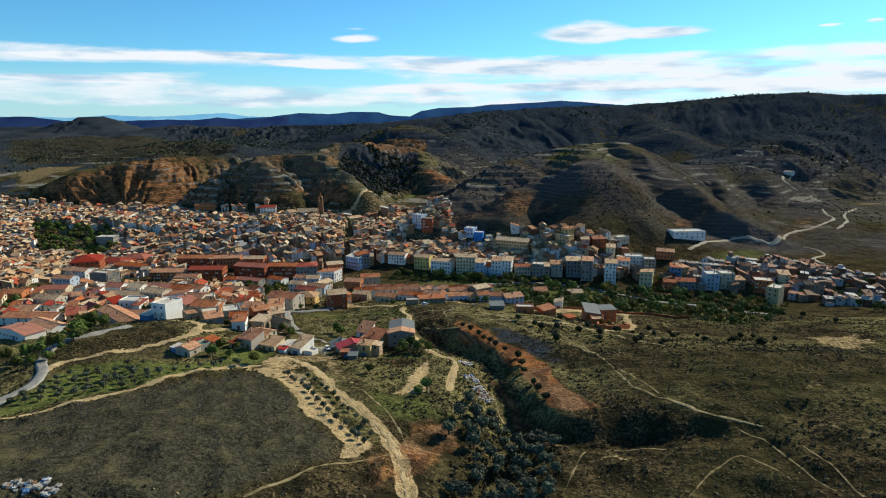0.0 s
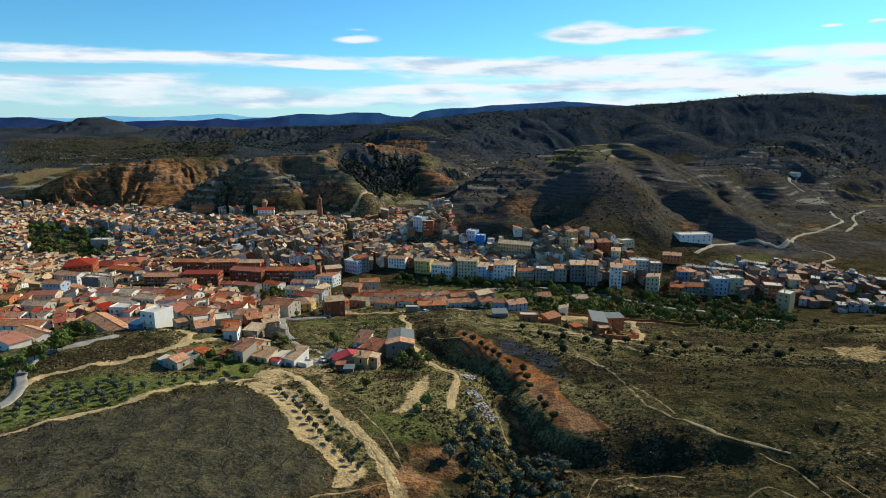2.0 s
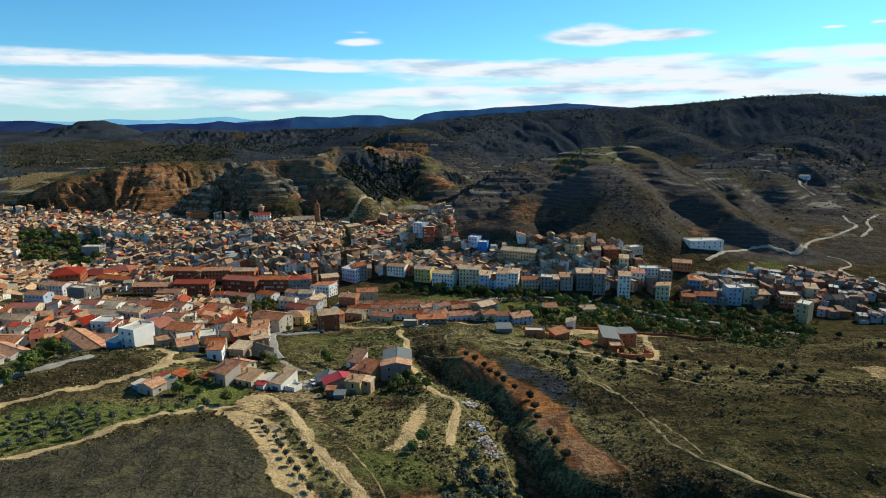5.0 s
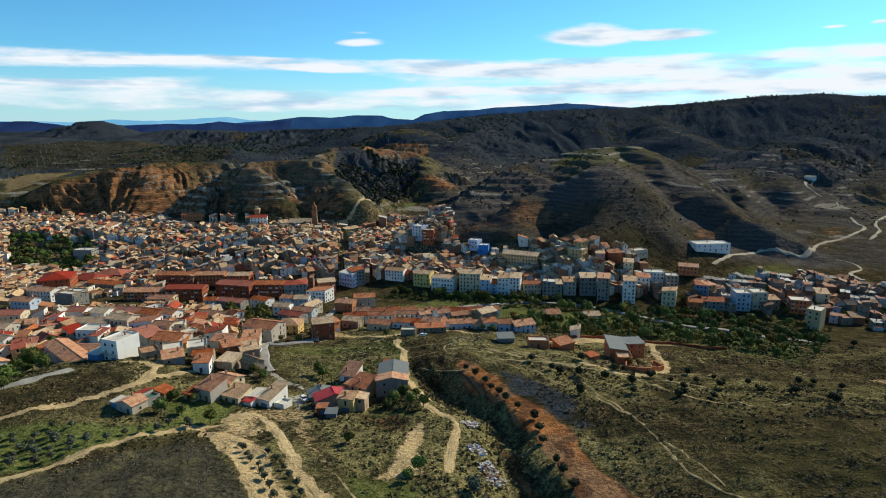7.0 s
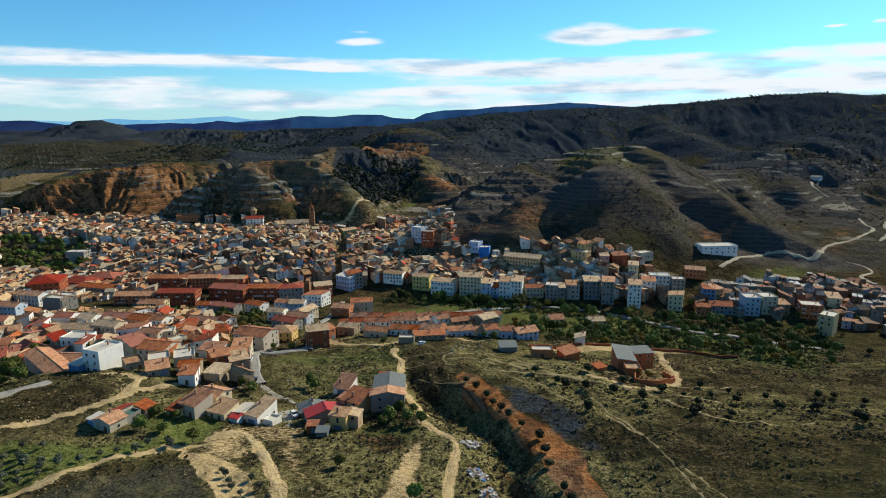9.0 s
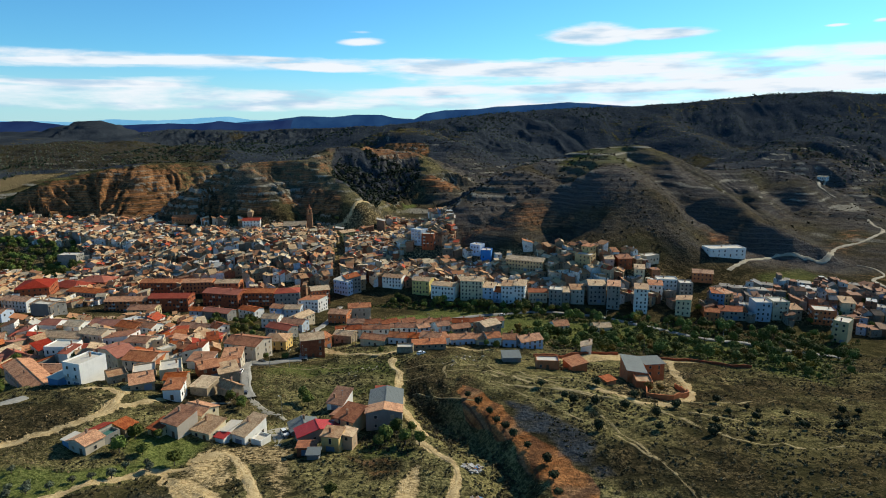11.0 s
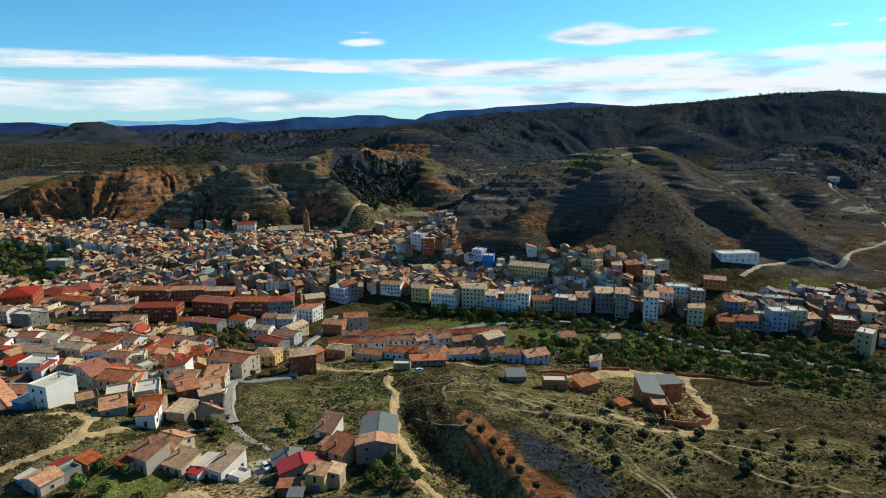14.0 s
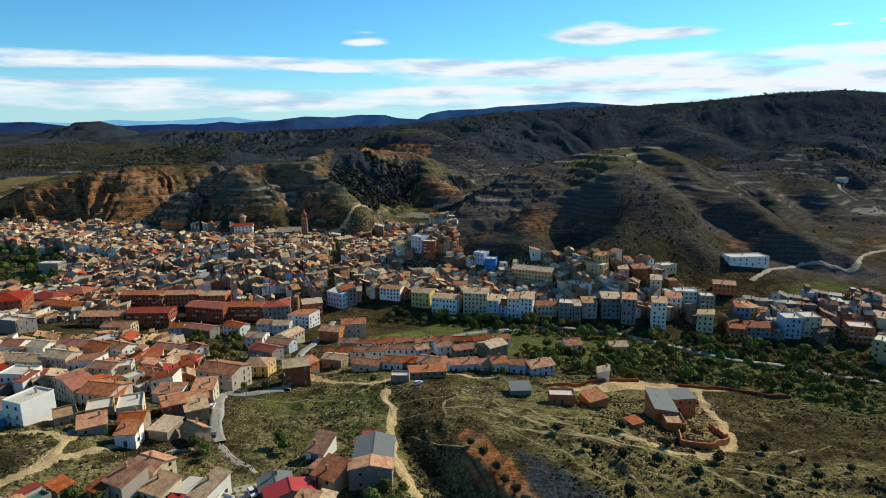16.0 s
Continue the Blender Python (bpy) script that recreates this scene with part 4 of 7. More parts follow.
def glass_material():
    mat, tree, shader = surface("window glass", 0.08, 0.0, 0.5)
    chance = node(tree, "ShaderNodeObjectInfo").outputs["Random"]
    tree.links.new(mixed(tree, chance, (0.012, 0.016, 0.022, 1), (0.05, 0.055, 0.06, 1)), shader.inputs["Base Color"])
    return mat


GLASS = glass_material()
FRAME = plain("window frame", (0.42, 0.36, 0.28), 0.6)
SHUTTER = plain("roller shutter", (0.36, 0.25, 0.15), 0.7)
DOOR = plain("brown wooden door", (0.13, 0.07, 0.035), 0.6)
GARAGE = plain("blue-grey garage door", (0.17, 0.21, 0.27), 0.5)
CHIMNEY = brick_material("chimney brick", (0.28, 0.14, 0.08), (0.45, 0.3, 0.2))
SILL = plain("pale stone sill", (0.55, 0.5, 0.43), 0.9)


# ---------------------------------------------------------------- building kit: forms
class Mesh:
    """Collects faces of one mesh; each face carries a material index."""

    def __init__(self):
        self.v, self.f, self.m = [], [], []

    def add(self, points, faces, mat=0):
        k = len(self.v)
        self.v += [tuple(p) for p in points]
        self.f += [tuple(k + i for i in f) for f in faces]
        self.m += [mat] * len(faces)

    def box(self, x0, y0, z0, x1, y1, z1, mat=0):
        self.add([(x0, y0, z0), (x1, y0, z0), (x1, y1, z0), (x0, y1, z0), (x0, y0, z1), (x1, y0, z1), (x1, y1, z1), (x0, y1, z1)],
                 [(0, 3, 2, 1), (4, 5, 6, 7), (0, 1, 5, 4), (1, 2, 6, 5), (2, 3, 7, 6), (3, 0, 4, 7)], mat)

    def slab(self, top, thick, mat=0):
        """A plate under the given top outline (3 or 4 points, counter-clockwise from above)."""
        n = len(top)
        low = [(p[0], p[1], p[2] - thick) for p in top]
        self.add(list(top) + low, [tuple(range(n)), tuple(range(2 * n - 1, n - 1, -1))] + [(i, i + n, (i + 1) % n + n, (i + 1) % n) for i in range(n)], mat)

    def data(self, name, *materials, smooth_shade=False):
        mesh = bpy.data.meshes.new(name)
        mesh.from_pydata(self.v, [], self.f)
        for m in materials:
            mesh.materials.append(m)
        if len(materials) > 1:
            mesh.polygons.foreach_set("material_index", self.m)
        if smooth_shade:
            mesh.polygons.foreach_set("use_smooth", [True] * len(self.f))
        mesh.update()
        return mesh


def part(name, mesh, parent, m=None, label=""):
    """Links a mesh as one part under a thing or a part."""
    ob = new(name, mesh)
    ob.parent = parent
    if m is not None:
        ob.matrix_local = m
    if label:
        tagged(ob, label)
    return ob


def thing(name, m, label, category, group=""):
    ob = new(name)
    ob.empty_display_size = 0.5
    ob.matrix_world = m
    return tagged(ob, label, category, group)


def wall_form(out, w, d, h, roof, rise, below=2.5, mat=0):
    """The walls of a house, closed, with gables where the roof has them. Front at -d/2."""
    a, b = w / 2, d / 2
    z = {"f": (h, h, h + rise, h + rise), "b": (h + rise, h + rise, h, h), "l": (h, h + rise, h + rise, h), "r": (h + rise, h, h, h + rise)}.get(roof, (h, h, h, h))
    base = [(-a, -b, -below), (a, -b, -below), (a, b, -below), (-a, b, -below)]
    top = [(-a, -b, z[0]), (a, -b, z[1]), (a, b, z[2]), (-a, b, z[3])]
    faces = [(0, 1, 5, 4), (1, 2, 6, 5), (2, 3, 7, 6), (3, 0, 4, 7)]
    pts = base + top
    if roof == "x":
        pts += [(-a, 0, h + rise), (a, 0, h + rise)]
        faces = [(0, 1, 5, 4), (1, 2, 6, 9, 5), (2, 3, 7, 6), (3, 0, 4, 8, 7), (4, 5, 9, 8), (6, 7, 8, 9)]
    elif roof == "y":
        pts += [(0, -b, h + rise), (0, b, h + rise)]
        faces = [(0, 1, 5, 8, 4), (1, 2, 6, 5), (2, 3, 7, 9, 6), (3, 0, 4, 7), (4, 8, 9, 7), (5, 6, 9, 8)]
    else:
        faces = faces + [(4, 5, 6, 7)]
    out.add(pts, faces, mat)


def roof_form(out, w, d, h, roof, rise, thick=0.22, over=0.4, mat=0):
    """The roof plates over those walls, with eaves."""
    a, b, o, t = w / 2, d / 2, over, thick
    if roof == "x":
        s = rise / b
        e = h - s * o + t
        out.slab([(-a - o, -b - o, e), (a + o, -b - o, e), (a + o, 0, h + rise + t), (-a - o, 0, h + rise + t)], t, mat)
        out.slab([(-a - o, 0, h + rise + t), (a + o, 0, h + rise + t), (a + o, b + o, e), (-a - o, b + o, e)], t, mat)
        out.box(-a - o, -0.16, h + rise + t - 0.05, a + o, 0.16, h + rise + t + 0.09, mat)
    elif roof == "y":
        s = rise / a
        e = h - s * o + t
        out.slab([(-a - o, -b - o, e), (0, -b - o, h + rise + t), (0, b + o, h + rise + t), (-a - o, b + o, e)], t, mat)
        out.slab([(0, -b - o, h + rise + t), (a + o, -b - o, e), (a + o, b + o, e), (0, b + o, h + rise + t)], t, mat)
        out.box(-0.16, -b - o, h + rise + t - 0.05, 0.16, b + o, h + rise + t + 0.09, mat)
    elif roof in "fblr":
        s = rise / (d if roof in "fb" else w)
        lo, hi = h - s * o + t, h + rise + s * o + t
        z = {"f": (lo, lo, hi, hi), "b": (hi, hi, lo, lo), "l": (lo, hi, hi, lo), "r": (hi, lo, lo, hi)}[roof]
        out.slab([(-a - o, -b - o, z[0]), (a + o, -b - o, z[1]), (a + o, b + o, z[2]), (-a - o, b + o, z[3])], t, mat)
    elif roof == "h":
        k = min(a, b) * 0.98
        e, r = h + t - 0.1, h + rise + t
        p = [(-a - o, -b - o, e), (a + o, -b - o, e), (a + o, b + o, e), (-a - o, b + o, e)]
        q = [(-a + k, 0, r), (a - k, 0, r)] if a >= b else [(0, -b + k, r), (0, b - k, r)]
        if a >= b:
            slopes = [[p[0], p[1], q[1], q[0]], [p[1], p[2], q[1]], [p[2], p[3], q[0], q[1]], [p[3], p[0], q[0]]]
        else:
            slopes = [[p[0], p[1], q[0]], [p[1], p[2], q[1], q[0]], [p[2], p[3], q[1]], [p[3], p[0], q[0], q[1]]]
        for sl in slopes:
            out.slab(sl, t, mat)
    else:  # a flat roof behind a parapet
        out.slab([(-a + 0.02, -b + 0.02, h + 0.1), (a - 0.02, -b + 0.02, h + 0.1), (a - 0.02, b - 0.02, h + 0.1), (-a + 0.02, b - 0.02, h + 0.1)], 0.09, mat)


def parapet(out, w, d, h, up=0.7, mat=0):
    a, b = w / 2, d / 2
    for x0, y0, x1, y1 in ((-a, -b, a, -b + 0.2), (-a, b - 0.2, a, b), (-a, -b + 0.2, -a + 0.2, b - 0.2), (a - 0.2, -b + 0.2, a, b - 0.2)):
        out.box(x0, y0, h, x1, y1, h + up, mat)


SHARED = {}


def window_meshes(w, h, shutter=0.0):
    """A window in the y = 0 plane, facing -y: its frame with sill as one mesh, its pane with half-drawn shutter as another."""
    key = (round(w, 1), round(h, 1), shutter)
    if key not in SHARED:
        out, a, q = Mesh(), w / 2, 0.09
        ring = [(-a, 0), (a, 0), (a, h), (-a, h)]
        inner = [(-a + q, q), (a - q, q), (a - q, h - q), (-a + q, h - q)]
        pts = [(x, -0.07, z) for x, z in ring + inner] + [(x, 0.05, z) for x, z in ring + inner]
        faces = []
        for i in range(4):
            j = (i + 1) % 4
            faces += [(i, j, 4 + j, 4 + i), (i, 8 + i, 8 + j, j), (4 + i, 4 + j, 12 + j, 12 + i)]
        out.add(pts, faces)
        frame_mesh = out.data("window_frame", FRAME)
        glass = Mesh()
        glass.box(-a + q, -0.02, q, a - q, 0.04, h - q, 0)
        pane_mesh = glass.data("pane", SHUTTER if shutter > 0.6 else GLASS)
        SHARED[key] = frame_mesh, pane_mesh
    return SHARED[key]


def both_mesh(w, h):
    """Frame and pane in one, for houses too far off to tell them apart."""
    key = ("both", round(w, 1), round(h, 1))
    if key not in SHARED:
        out, a = Mesh(), w / 2
        out.box(-a, -0.05, 0, a, 0.05, h)
        SHARED[key] = out.data("window", GLASS)
    return SHARED[key]


def door_mesh(w, h, garage=False):
    """A panelled door leaf in one piece."""
    key = ("door", round(w, 1), round(h, 1), garage)
    if key not in SHARED:
        out, a = Mesh(), w / 2
        out.box(-a, -0.06, 0, a, 0.04, h)
        SHARED[key] = out.data("door", GARAGE if garage else DOOR)
    return SHARED[key]


def chimney_mesh():
    if "chimney" not in SHARED:
        out = Mesh()
        out.box(-0.32, -0.25, -1.2, 0.32, 0.25, 1.0)
        out.box(-0.42, -0.35, 1.0, 0.42, 0.35, 1.1)
        out.box(-0.25, -0.18, 1.1, 0.25, 0.18, 1.35)
        out.box(-0.4, -0.33, 1.35, 0.4, 0.33, 1.43)
        SHARED["chimney"] = out.data("chimney", CHIMNEY)
    return SHARED["chimney"]


def antenna_mesh():
    if "antenna" not in SHARED:
        out = Mesh()
        out.box(-0.03, -0.03, -0.8, 0.03, 0.03, 2.2)
        out.box(-0.6, -0.02, 1.9, 0.6, 0.02, 1.94)
        for k in range(5):
            out.box(-0.5 + 0.25 * k - 0.012, -0.35, 1.95, -0.5 + 0.25 * k + 0.012, 0.35, 1.975)
        SHARED["antenna"] = out.data("antenna", plain("aerial metal", (0.5, 0.5, 0.5), 0.4, 0.8))
    return SHARED["antenna"]


FACES = {"front": (0, -1), "right": (1, 0), "back": (0, 1), "left": (-1, 0)}


def top_at(w, d, h, roof, rise, x, y):
    """Height of the roof's underside over the local place x, y."""
    if roof == "x":
        return h + rise * (1 - abs(y) / (d / 2))
    if roof == "y":
        return h + rise * (1 - abs(x) / (w / 2))
    s = {"f": y / d + 0.5, "b": 0.5 - y / d, "l": x / w + 0.5, "r": 0.5 - x / w}.get(roof)
    return h + rise * s if s is not None else h + (rise * 0.6 if roof == "h" else 0)


HOUSES = []  # places taken: x, y, reach


def house(x, y, turn, w, d, h, roof="x", rise=1.6, wall="cream", tile="clay", sides=("front", "right", "left"), doors=1, chimneys=1, aerial=0, base=None, name="house", label="",
          category="house", group="village houses", gap=2.7, garage=False, balconies=False, near=True):
    """A house with its front towards -y before it is turned. Walls, roof, windows, door, chimney, aerial are its parts."""
    z = ground(x, y) if base is None else base
    words = label or f"{WALLS[wall][1]} {'house' if h < 9 else 'block'} with {TILES[tile][1]} roof"
    root = thing(name, pose(x, y, z, 0, 0, turn), words, category, group)
    HOUSES.append((x, y, math.hypot(w, d) / 2))
    form = Mesh()
    wall_form(form, w, d, h, roof, rise)
    if roof == "flat":
        parapet(form, w, d, h)
    part("wall", form.data("wall", WALLS[wall][0]), root)
    form = Mesh()
    roof_form(form, w, d, h, roof, rise)
    part("roof", form.data("roof", TILES[tile][0]), root)
    rng = random.Random(int(x * 31 + y * 17))
    storeys = max(1, round(h / 2.95))
    step = h / storeys
    for side in sides:
        nx, ny = FACES[side]
        length, off = (w, d / 2) if nx == 0 else (d, w / 2)
        count = max(1, int((length - 1.0) / gap))
        face = {"front": 0, "right": 90, "back": 180, "left": -90}[side]
        for s in range(storeys):
            for k in range(count):
                u = (k - (count - 1) / 2) * (length - 0.8) / count
                place = Matrix.Rotation(radians(face), 4, "Z") @ Matrix.Translation((u, -off, 0))
                if side == "front" and s == 0 and k == count // 2 and doors:
                    big = garage or rng.random() < 0.25
                    part("door", door_mesh(2.6 if big else 1.1, 2.3 if big else 2.1, big), root, place @ Matrix.Translation((0, -0.004, 0.02)))
                    continue
                if rng.random() < 0.12:
                    continue
                ww, wh = (1.1, 1.3) if rng.random() < 0.7 else (0.9, 1.9 if s else 1.2)
                sill = s * step + (0.95 if wh < 1.5 else 0.35)
                frame_mesh, pane_mesh = window_meshes(ww, wh, rng.choice((0.0, 0.0, 0.0, 0.9)))
                one = part("window", frame_mesh, root, place @ Matrix.Translation((0, -0.004, sill)))
                if near:
                    part("pane", pane_mesh, one)
                else:
                    one.data = both_mesh(ww, wh)
                if balconies and s and wh > 1.5:
                    part("balcony", balcony_mesh(), root, place @ Matrix.Translation((0, 0, sill - 0.1)))
    for k in range(chimneys):
        cx, cy = w * rng.uniform(-0.3, 0.3), d * rng.uniform(-0.2, 0.25)
        part("chimney", chimney_mesh(), root, pose(cx, cy, top_at(w, d, h, roof, rise, cx, cy) + 0.35))
    if aerial:
        part("antenna", antenna_mesh(), root, pose(w * 0.2, 0, top_at(w, d, h, roof, rise, w * 0.2, 0) + 0.3))
    return root


def balcony_mesh():
    """A slab with a solid parapet, as one folded piece."""
    if "balcony" not in SHARED:
        out = Mesh()
        outer = [(-0.95, 0.0), (-0.95, -0.8), (0.95, -0.8), (0.95, 0.0)]
        inner = [(-0.85, 0.0), (-0.85, -0.7), (0.85, -0.7), (0.85, 0.0)]
        pts = [(x, y, z) for ring, z in ((outer, -0.12), (outer, 0.95), (inner, 0.95), (inner, 0.03)) for x, y in ring]
        faces = [(3, 2, 1, 0), (12, 13, 14, 15)]
        for k in range(3):
            faces += [(k, k + 1, 4 + k + 1, 4 + k), (4 + k, 5 + k, 9 + k, 8 + k), (8 + k, 9 + k, 13 + k, 12 + k)]
        out.add(pts, faces)
        SHARED["balcony"] = out.data("balcony", SILL)
    return SHARED["balcony"]


# ---------------------------------------------------------------- roads and tracks
def road_material(name, a, b, wheel=0.0):
    mat, tree, shader = surface(name, 0.95, 0.0, 0.1)
    at = place_of(tree)
    n, fine = noise_tex(tree, 0.22, 5.0, 0.6, at), noise_tex(tree, 1.8, 5.0, 0.7, at)
    c = mixed(tree, span(tree, maths(tree, "MULTIPLY_ADD", fine, 0.5, maths(tree, "MULTIPLY", n, 0.5)), 0.38, 0.62), (*a, 1), (*b, 1))
    tree.links.new(c, shader.inputs["Base Color"])
    relief(tree, shader, fine, 0.6, 0.08)
    return mat


ROADS = {
    "asphalt": (road_material("worn asphalt", (0.21, 0.20, 0.18), (0.33, 0.31, 0.275)), "grey worn asphalt road through the village"),
    "concrete": (road_material("concrete lane", (0.27, 0.25, 0.21), (0.40, 0.36, 0.29)), "pale concrete lane beside the houses"),
    "dirt": (road_material("ochre dirt", (0.30, 0.215, 0.105), (0.54, 0.41, 0.225)), "ochre dirt track over the dry hill"),
    "path": (road_material("trodden path", (0.17, 0.13, 0.065), (0.38, 0.30, 0.16)), "narrow trodden footpath through dry scrub"),
    "pale": (road_material("pale gravel", (0.30, 0.25, 0.18), (0.45, 0.39, 0.29)), "pale gravel road up the hillside"),
}
TRACKS = []


def lay_road(kind, width, line):
    """A road draped over the ground along its line, with ragged edges and worn ruts."""
    way = curve(line)
    TRACKS.append((way, width))
    side = np.gradient(way, axis=0)
    side = np.stack([-side[:, 1], side[:, 0]], 1) / np.maximum(np.linalg.norm(side, axis=1), 1e-6)[:, None]
    rag = 0.0 if kind == "asphalt" else 0.5
    across = np.array([-0.5, -0.36, -0.2, 0.0, 0.2, 0.36, 0.5])
    dip = np.array([-0.45, 0.04, -0.02, 0.10, -0.02, 0.04, -0.45]) if kind != "asphalt" else np.array([-0.3, 0.12, 0.14, 0.16, 0.14, 0.12, -0.3])
    n, m = len(way), len(across)
    wob = 1 + rag * fbm(way[:, 0], way[:, 1], 5.0, 2, 61)
    x = way[:, :1] + side[:, :1] * across * (width * wob)[:, None]
    y = way[:, 1:] + side[:, 1:] * across * (width * wob)[:, None]
    z = land(x, y) + dip + 0.08 * fbm(x, y, 2.0, 2, 66)
    if kind == "asphalt":
        # a level bed on a low bank
        bed = np.convolve(np.pad(land(x, y).max(axis=1), 4, mode="edge"), np.ones(9) / 9, "valid")
        z = np.maximum(bed[:, None], z) + np.array([-1.6, 0.22, 0.25, 0.27, 0.25, 0.22, -1.6])
    far = max(0.0, float(np.mean(way[:, 1])) - 300) * 0.0012
    i, j = np.meshgrid(np.arange(n - 1), np.arange(m - 1), indexing="ij")
    quads = np.stack([i * m + j, i * m + j + 1, (i + 1) * m + j + 1, (i + 1) * m + j], -1).reshape(-1, 4)[:, ::-1]
    mesh = sheet("road", np.stack([x.ravel(), y.ravel(), z.ravel() + far], 1), quads, ROADS[kind][0])
    tagged(new("road" if kind in ("asphalt", "concrete") else "dirt_track", mesh), ROADS[kind][1], "road", kind="structure")


for kind, width, line in LANES:
    lay_road(kind, width * (0.8 if kind == "dirt" else 1.0), line)


# ---------------------------------------------------------------- hamlet, village and river houses
house(-29.5, 250.6, 6, 11.6, 5, 6.0, 'y', 1.3, 'grey', 'clay', sides=('front',), chimneys=0, doors=0, gap=5.0, label='grey cement barn house with low orange-tile gable')
house(-30.3, 260.3, 6, 11.0, 14, 5.6, 'y', 1.4, 'grey', 'grey', sides=('right',), chimneys=0, doors=0, gap=5.0)
house(-33.0, 269.0, 6, 4.4, 2.8, 6.6, 'f', 0.5, 'rust', 'red', sides=(), chimneys=0, doors=0)
house(-40.4, 249.7, -25, 7.4, 7.6, 4.9, 'f', 1.9, 'ochre', 'brown', sides=('front',), garage=True)
house(-48.8, 270.5, -16, 6.2, 8, 2.8, 'f', 2.7, 'white', 'brown', sides=('front',), aerial=1)
house(-45.6, 258.6, -20, 5.4, 5, 2.6, 'l', 0.7, 'brick', 'brown', sides=(), chimneys=0, doors=0)
house(-49.7, 243.2, 26, 13.2, 6.2, 3, 'y', 1.7, 'grey', 'sheet', sides=('front',), chimneys=0)
house(-56.2, 250.0, 25, 9.0, 7, 3, 'y', 1.3, 'grey', 'grey', sides=('left',), chimneys=1, doors=0)
house(-42.2, 233.2, -8, 5.4, 5.2, 5.4, 'f', 0.5, 'ochre', 'old', sides=('front', 'right'), chimneys=1)
house(-38.0, 235.6, -8, 3.6, 4.6, 4.8, 'r', 0.5, 'ochre', 'old', sides=('front', 'right'), chimneys=0, doors=0)
house(-49.3, 230.0, 8, 5.2, 5, 2.4, 'b', 0.6, 'rust', 'brown', sides=('front',), chimneys=0, label='low brick lean-to with sagging brown tiles')
house(-46.0, 225.3, 4, 3.4, 3.2, 1.9, 'f', 0.3, 'grey', 'grey', sides=(), chimneys=0, doors=0)
house(-72.0, 244.0, -22, 5.2, 10, 3.7, 'f', 2.3, 'white', 'old', sides=('front', 'right'))
house(-67.3, 241.0, -22, 4.0, 4.6, 1.5, 'flat', 0, 'white', 'pale', sides=(), chimneys=0, doors=0, label='white walled terrace beside the house')
house(-78.6, 244.2, -17, 3.8, 7, 3.0, 'l', 0.5, 'white', 'pale', sides=('front',), chimneys=0)
house(-78.9, 239.0, -17, 3.2, 2.6, 2.2, 'f', 0.4, 'white', 'sheet', sides=(), chimneys=0, doors=0)
house(-93.5, 241.8, -23, 7.2, 8, 4.4, 'f', 1.9, 'cream', 'brown', sides=('front',))
house(-98.6, 239.6, -23, 4.4, 6, 2.4, 'f', 0.9, 'cream', 'brown', sides=('front',), chimneys=0)
house(-84.6, 242.6, -20, 7.2, 7.4, 2.9, 'f', 1.5, 'cream', 'old')
house(-91.6, 251.6, -20, 9.0, 7.6, 4.6, 'x', 1.2, 'cream', 'clay', sides=('right',))
house(-114.1, 226.8, -22, 7.6, 6, 3.4, 'y', 1.1, 'cream', 'clay', sides=('front', 'right'))
house(-113.8, 232.6, -22, 3.6, 5.6, 3.5, 'l', 0.8, 'cream', 'red', sides=(), chimneys=0, doors=0)
house(-110.4, 231.2, -22, 3.8, 5.4, 2.8, 'flat', 0, 'grey', 'teal', sides=('right',), chimneys=0, doors=0)
house(-108.4, 237.2, -22, 5.0, 4.4, 2.6, 'r', 0.8, 'stone', 'clay', sides=(), chimneys=0)
# No house: a blue box that stands in for a shaded tarp.
house(-119.2, 227.9, -22, 3.2, 4, 2.3, 'f', 0.3, 'sky', 'pale', sides=(), chimneys=0, doors=0)
house(-109.3, 269.5, 8, 6.2, 6.5, 4.2, 'f', 1.4, 'white', 'clay', sides=('front', 'right'))
house(-113.7, 279.7, 10, 7.7, 7, 4, 'x', 1.2, 'stone', 'clay', sides=())
house(-101.6, 277.0, -10, 7.0, 8, 4.2, 'f', 0.8, 'stone', 'old', sides=(), chimneys=0, doors=0)
house(-123.9, 273.6, 32, 8.1, 7, 3, 'f', 1.4, 'stone', 'clay', sides=('front',))
house(-137.5, 280.0, 40, 7.0, 9, 3, 'flat', 0, 'stone', 'old', sides=('front',), chimneys=0)
house(-150.5, 281.3, -17, 8.8, 11.6, 9.2, 'flat', 0, 'white', 'pale', sides=('front',), aerial=1, balconies=True, label='tall white rendered house with flat roof terrace')
house(-157.8, 278.4, -17, 5.6, 8, 3.4, 'f', 0.5, 'sky', 'pale', sides=(), chimneys=0, doors=0)
house(-133.4, 291.8, 28, 8.3, 9, 3, 'flat', 0, 'ochre', 'pale', sides=('right',), chimneys=0)
house(-122.8, 292.9, 26, 8.2, 11, 4.4, 'flat', 0, 'cream', 'pale', sides=('front', 'right'))
house(-91.8, 276.8, 58, 5.9, 8, 4, 'y', 1.6, 'stone', 'old', sides=('front', 'right'))
house(-101.0, 296.3, 33, 7.7, 8, 4.6, 'f', 1.6, 'stone', 'old', sides=('right',))
house(-104.8, 302.8, 36, 8.8, 9, 5.6, 'x', 1.6, 'rust', 'clay', sides=('right',))
house(-107.0, 316.2, 11, 8.0, 9, 6.2, 'f', 1.4, 'cream', 'clay', sides=('front', 'right'))
house(-109.7, 296.6, 36, 7.5, 10, 5.2, 'x', 1.4, 'rust', 'clay', sides=('front',))
house(-119.4, 313.1, 2, 10.4, 8, 5, 'f', 1, 'white', 'brown', sides=('right',))
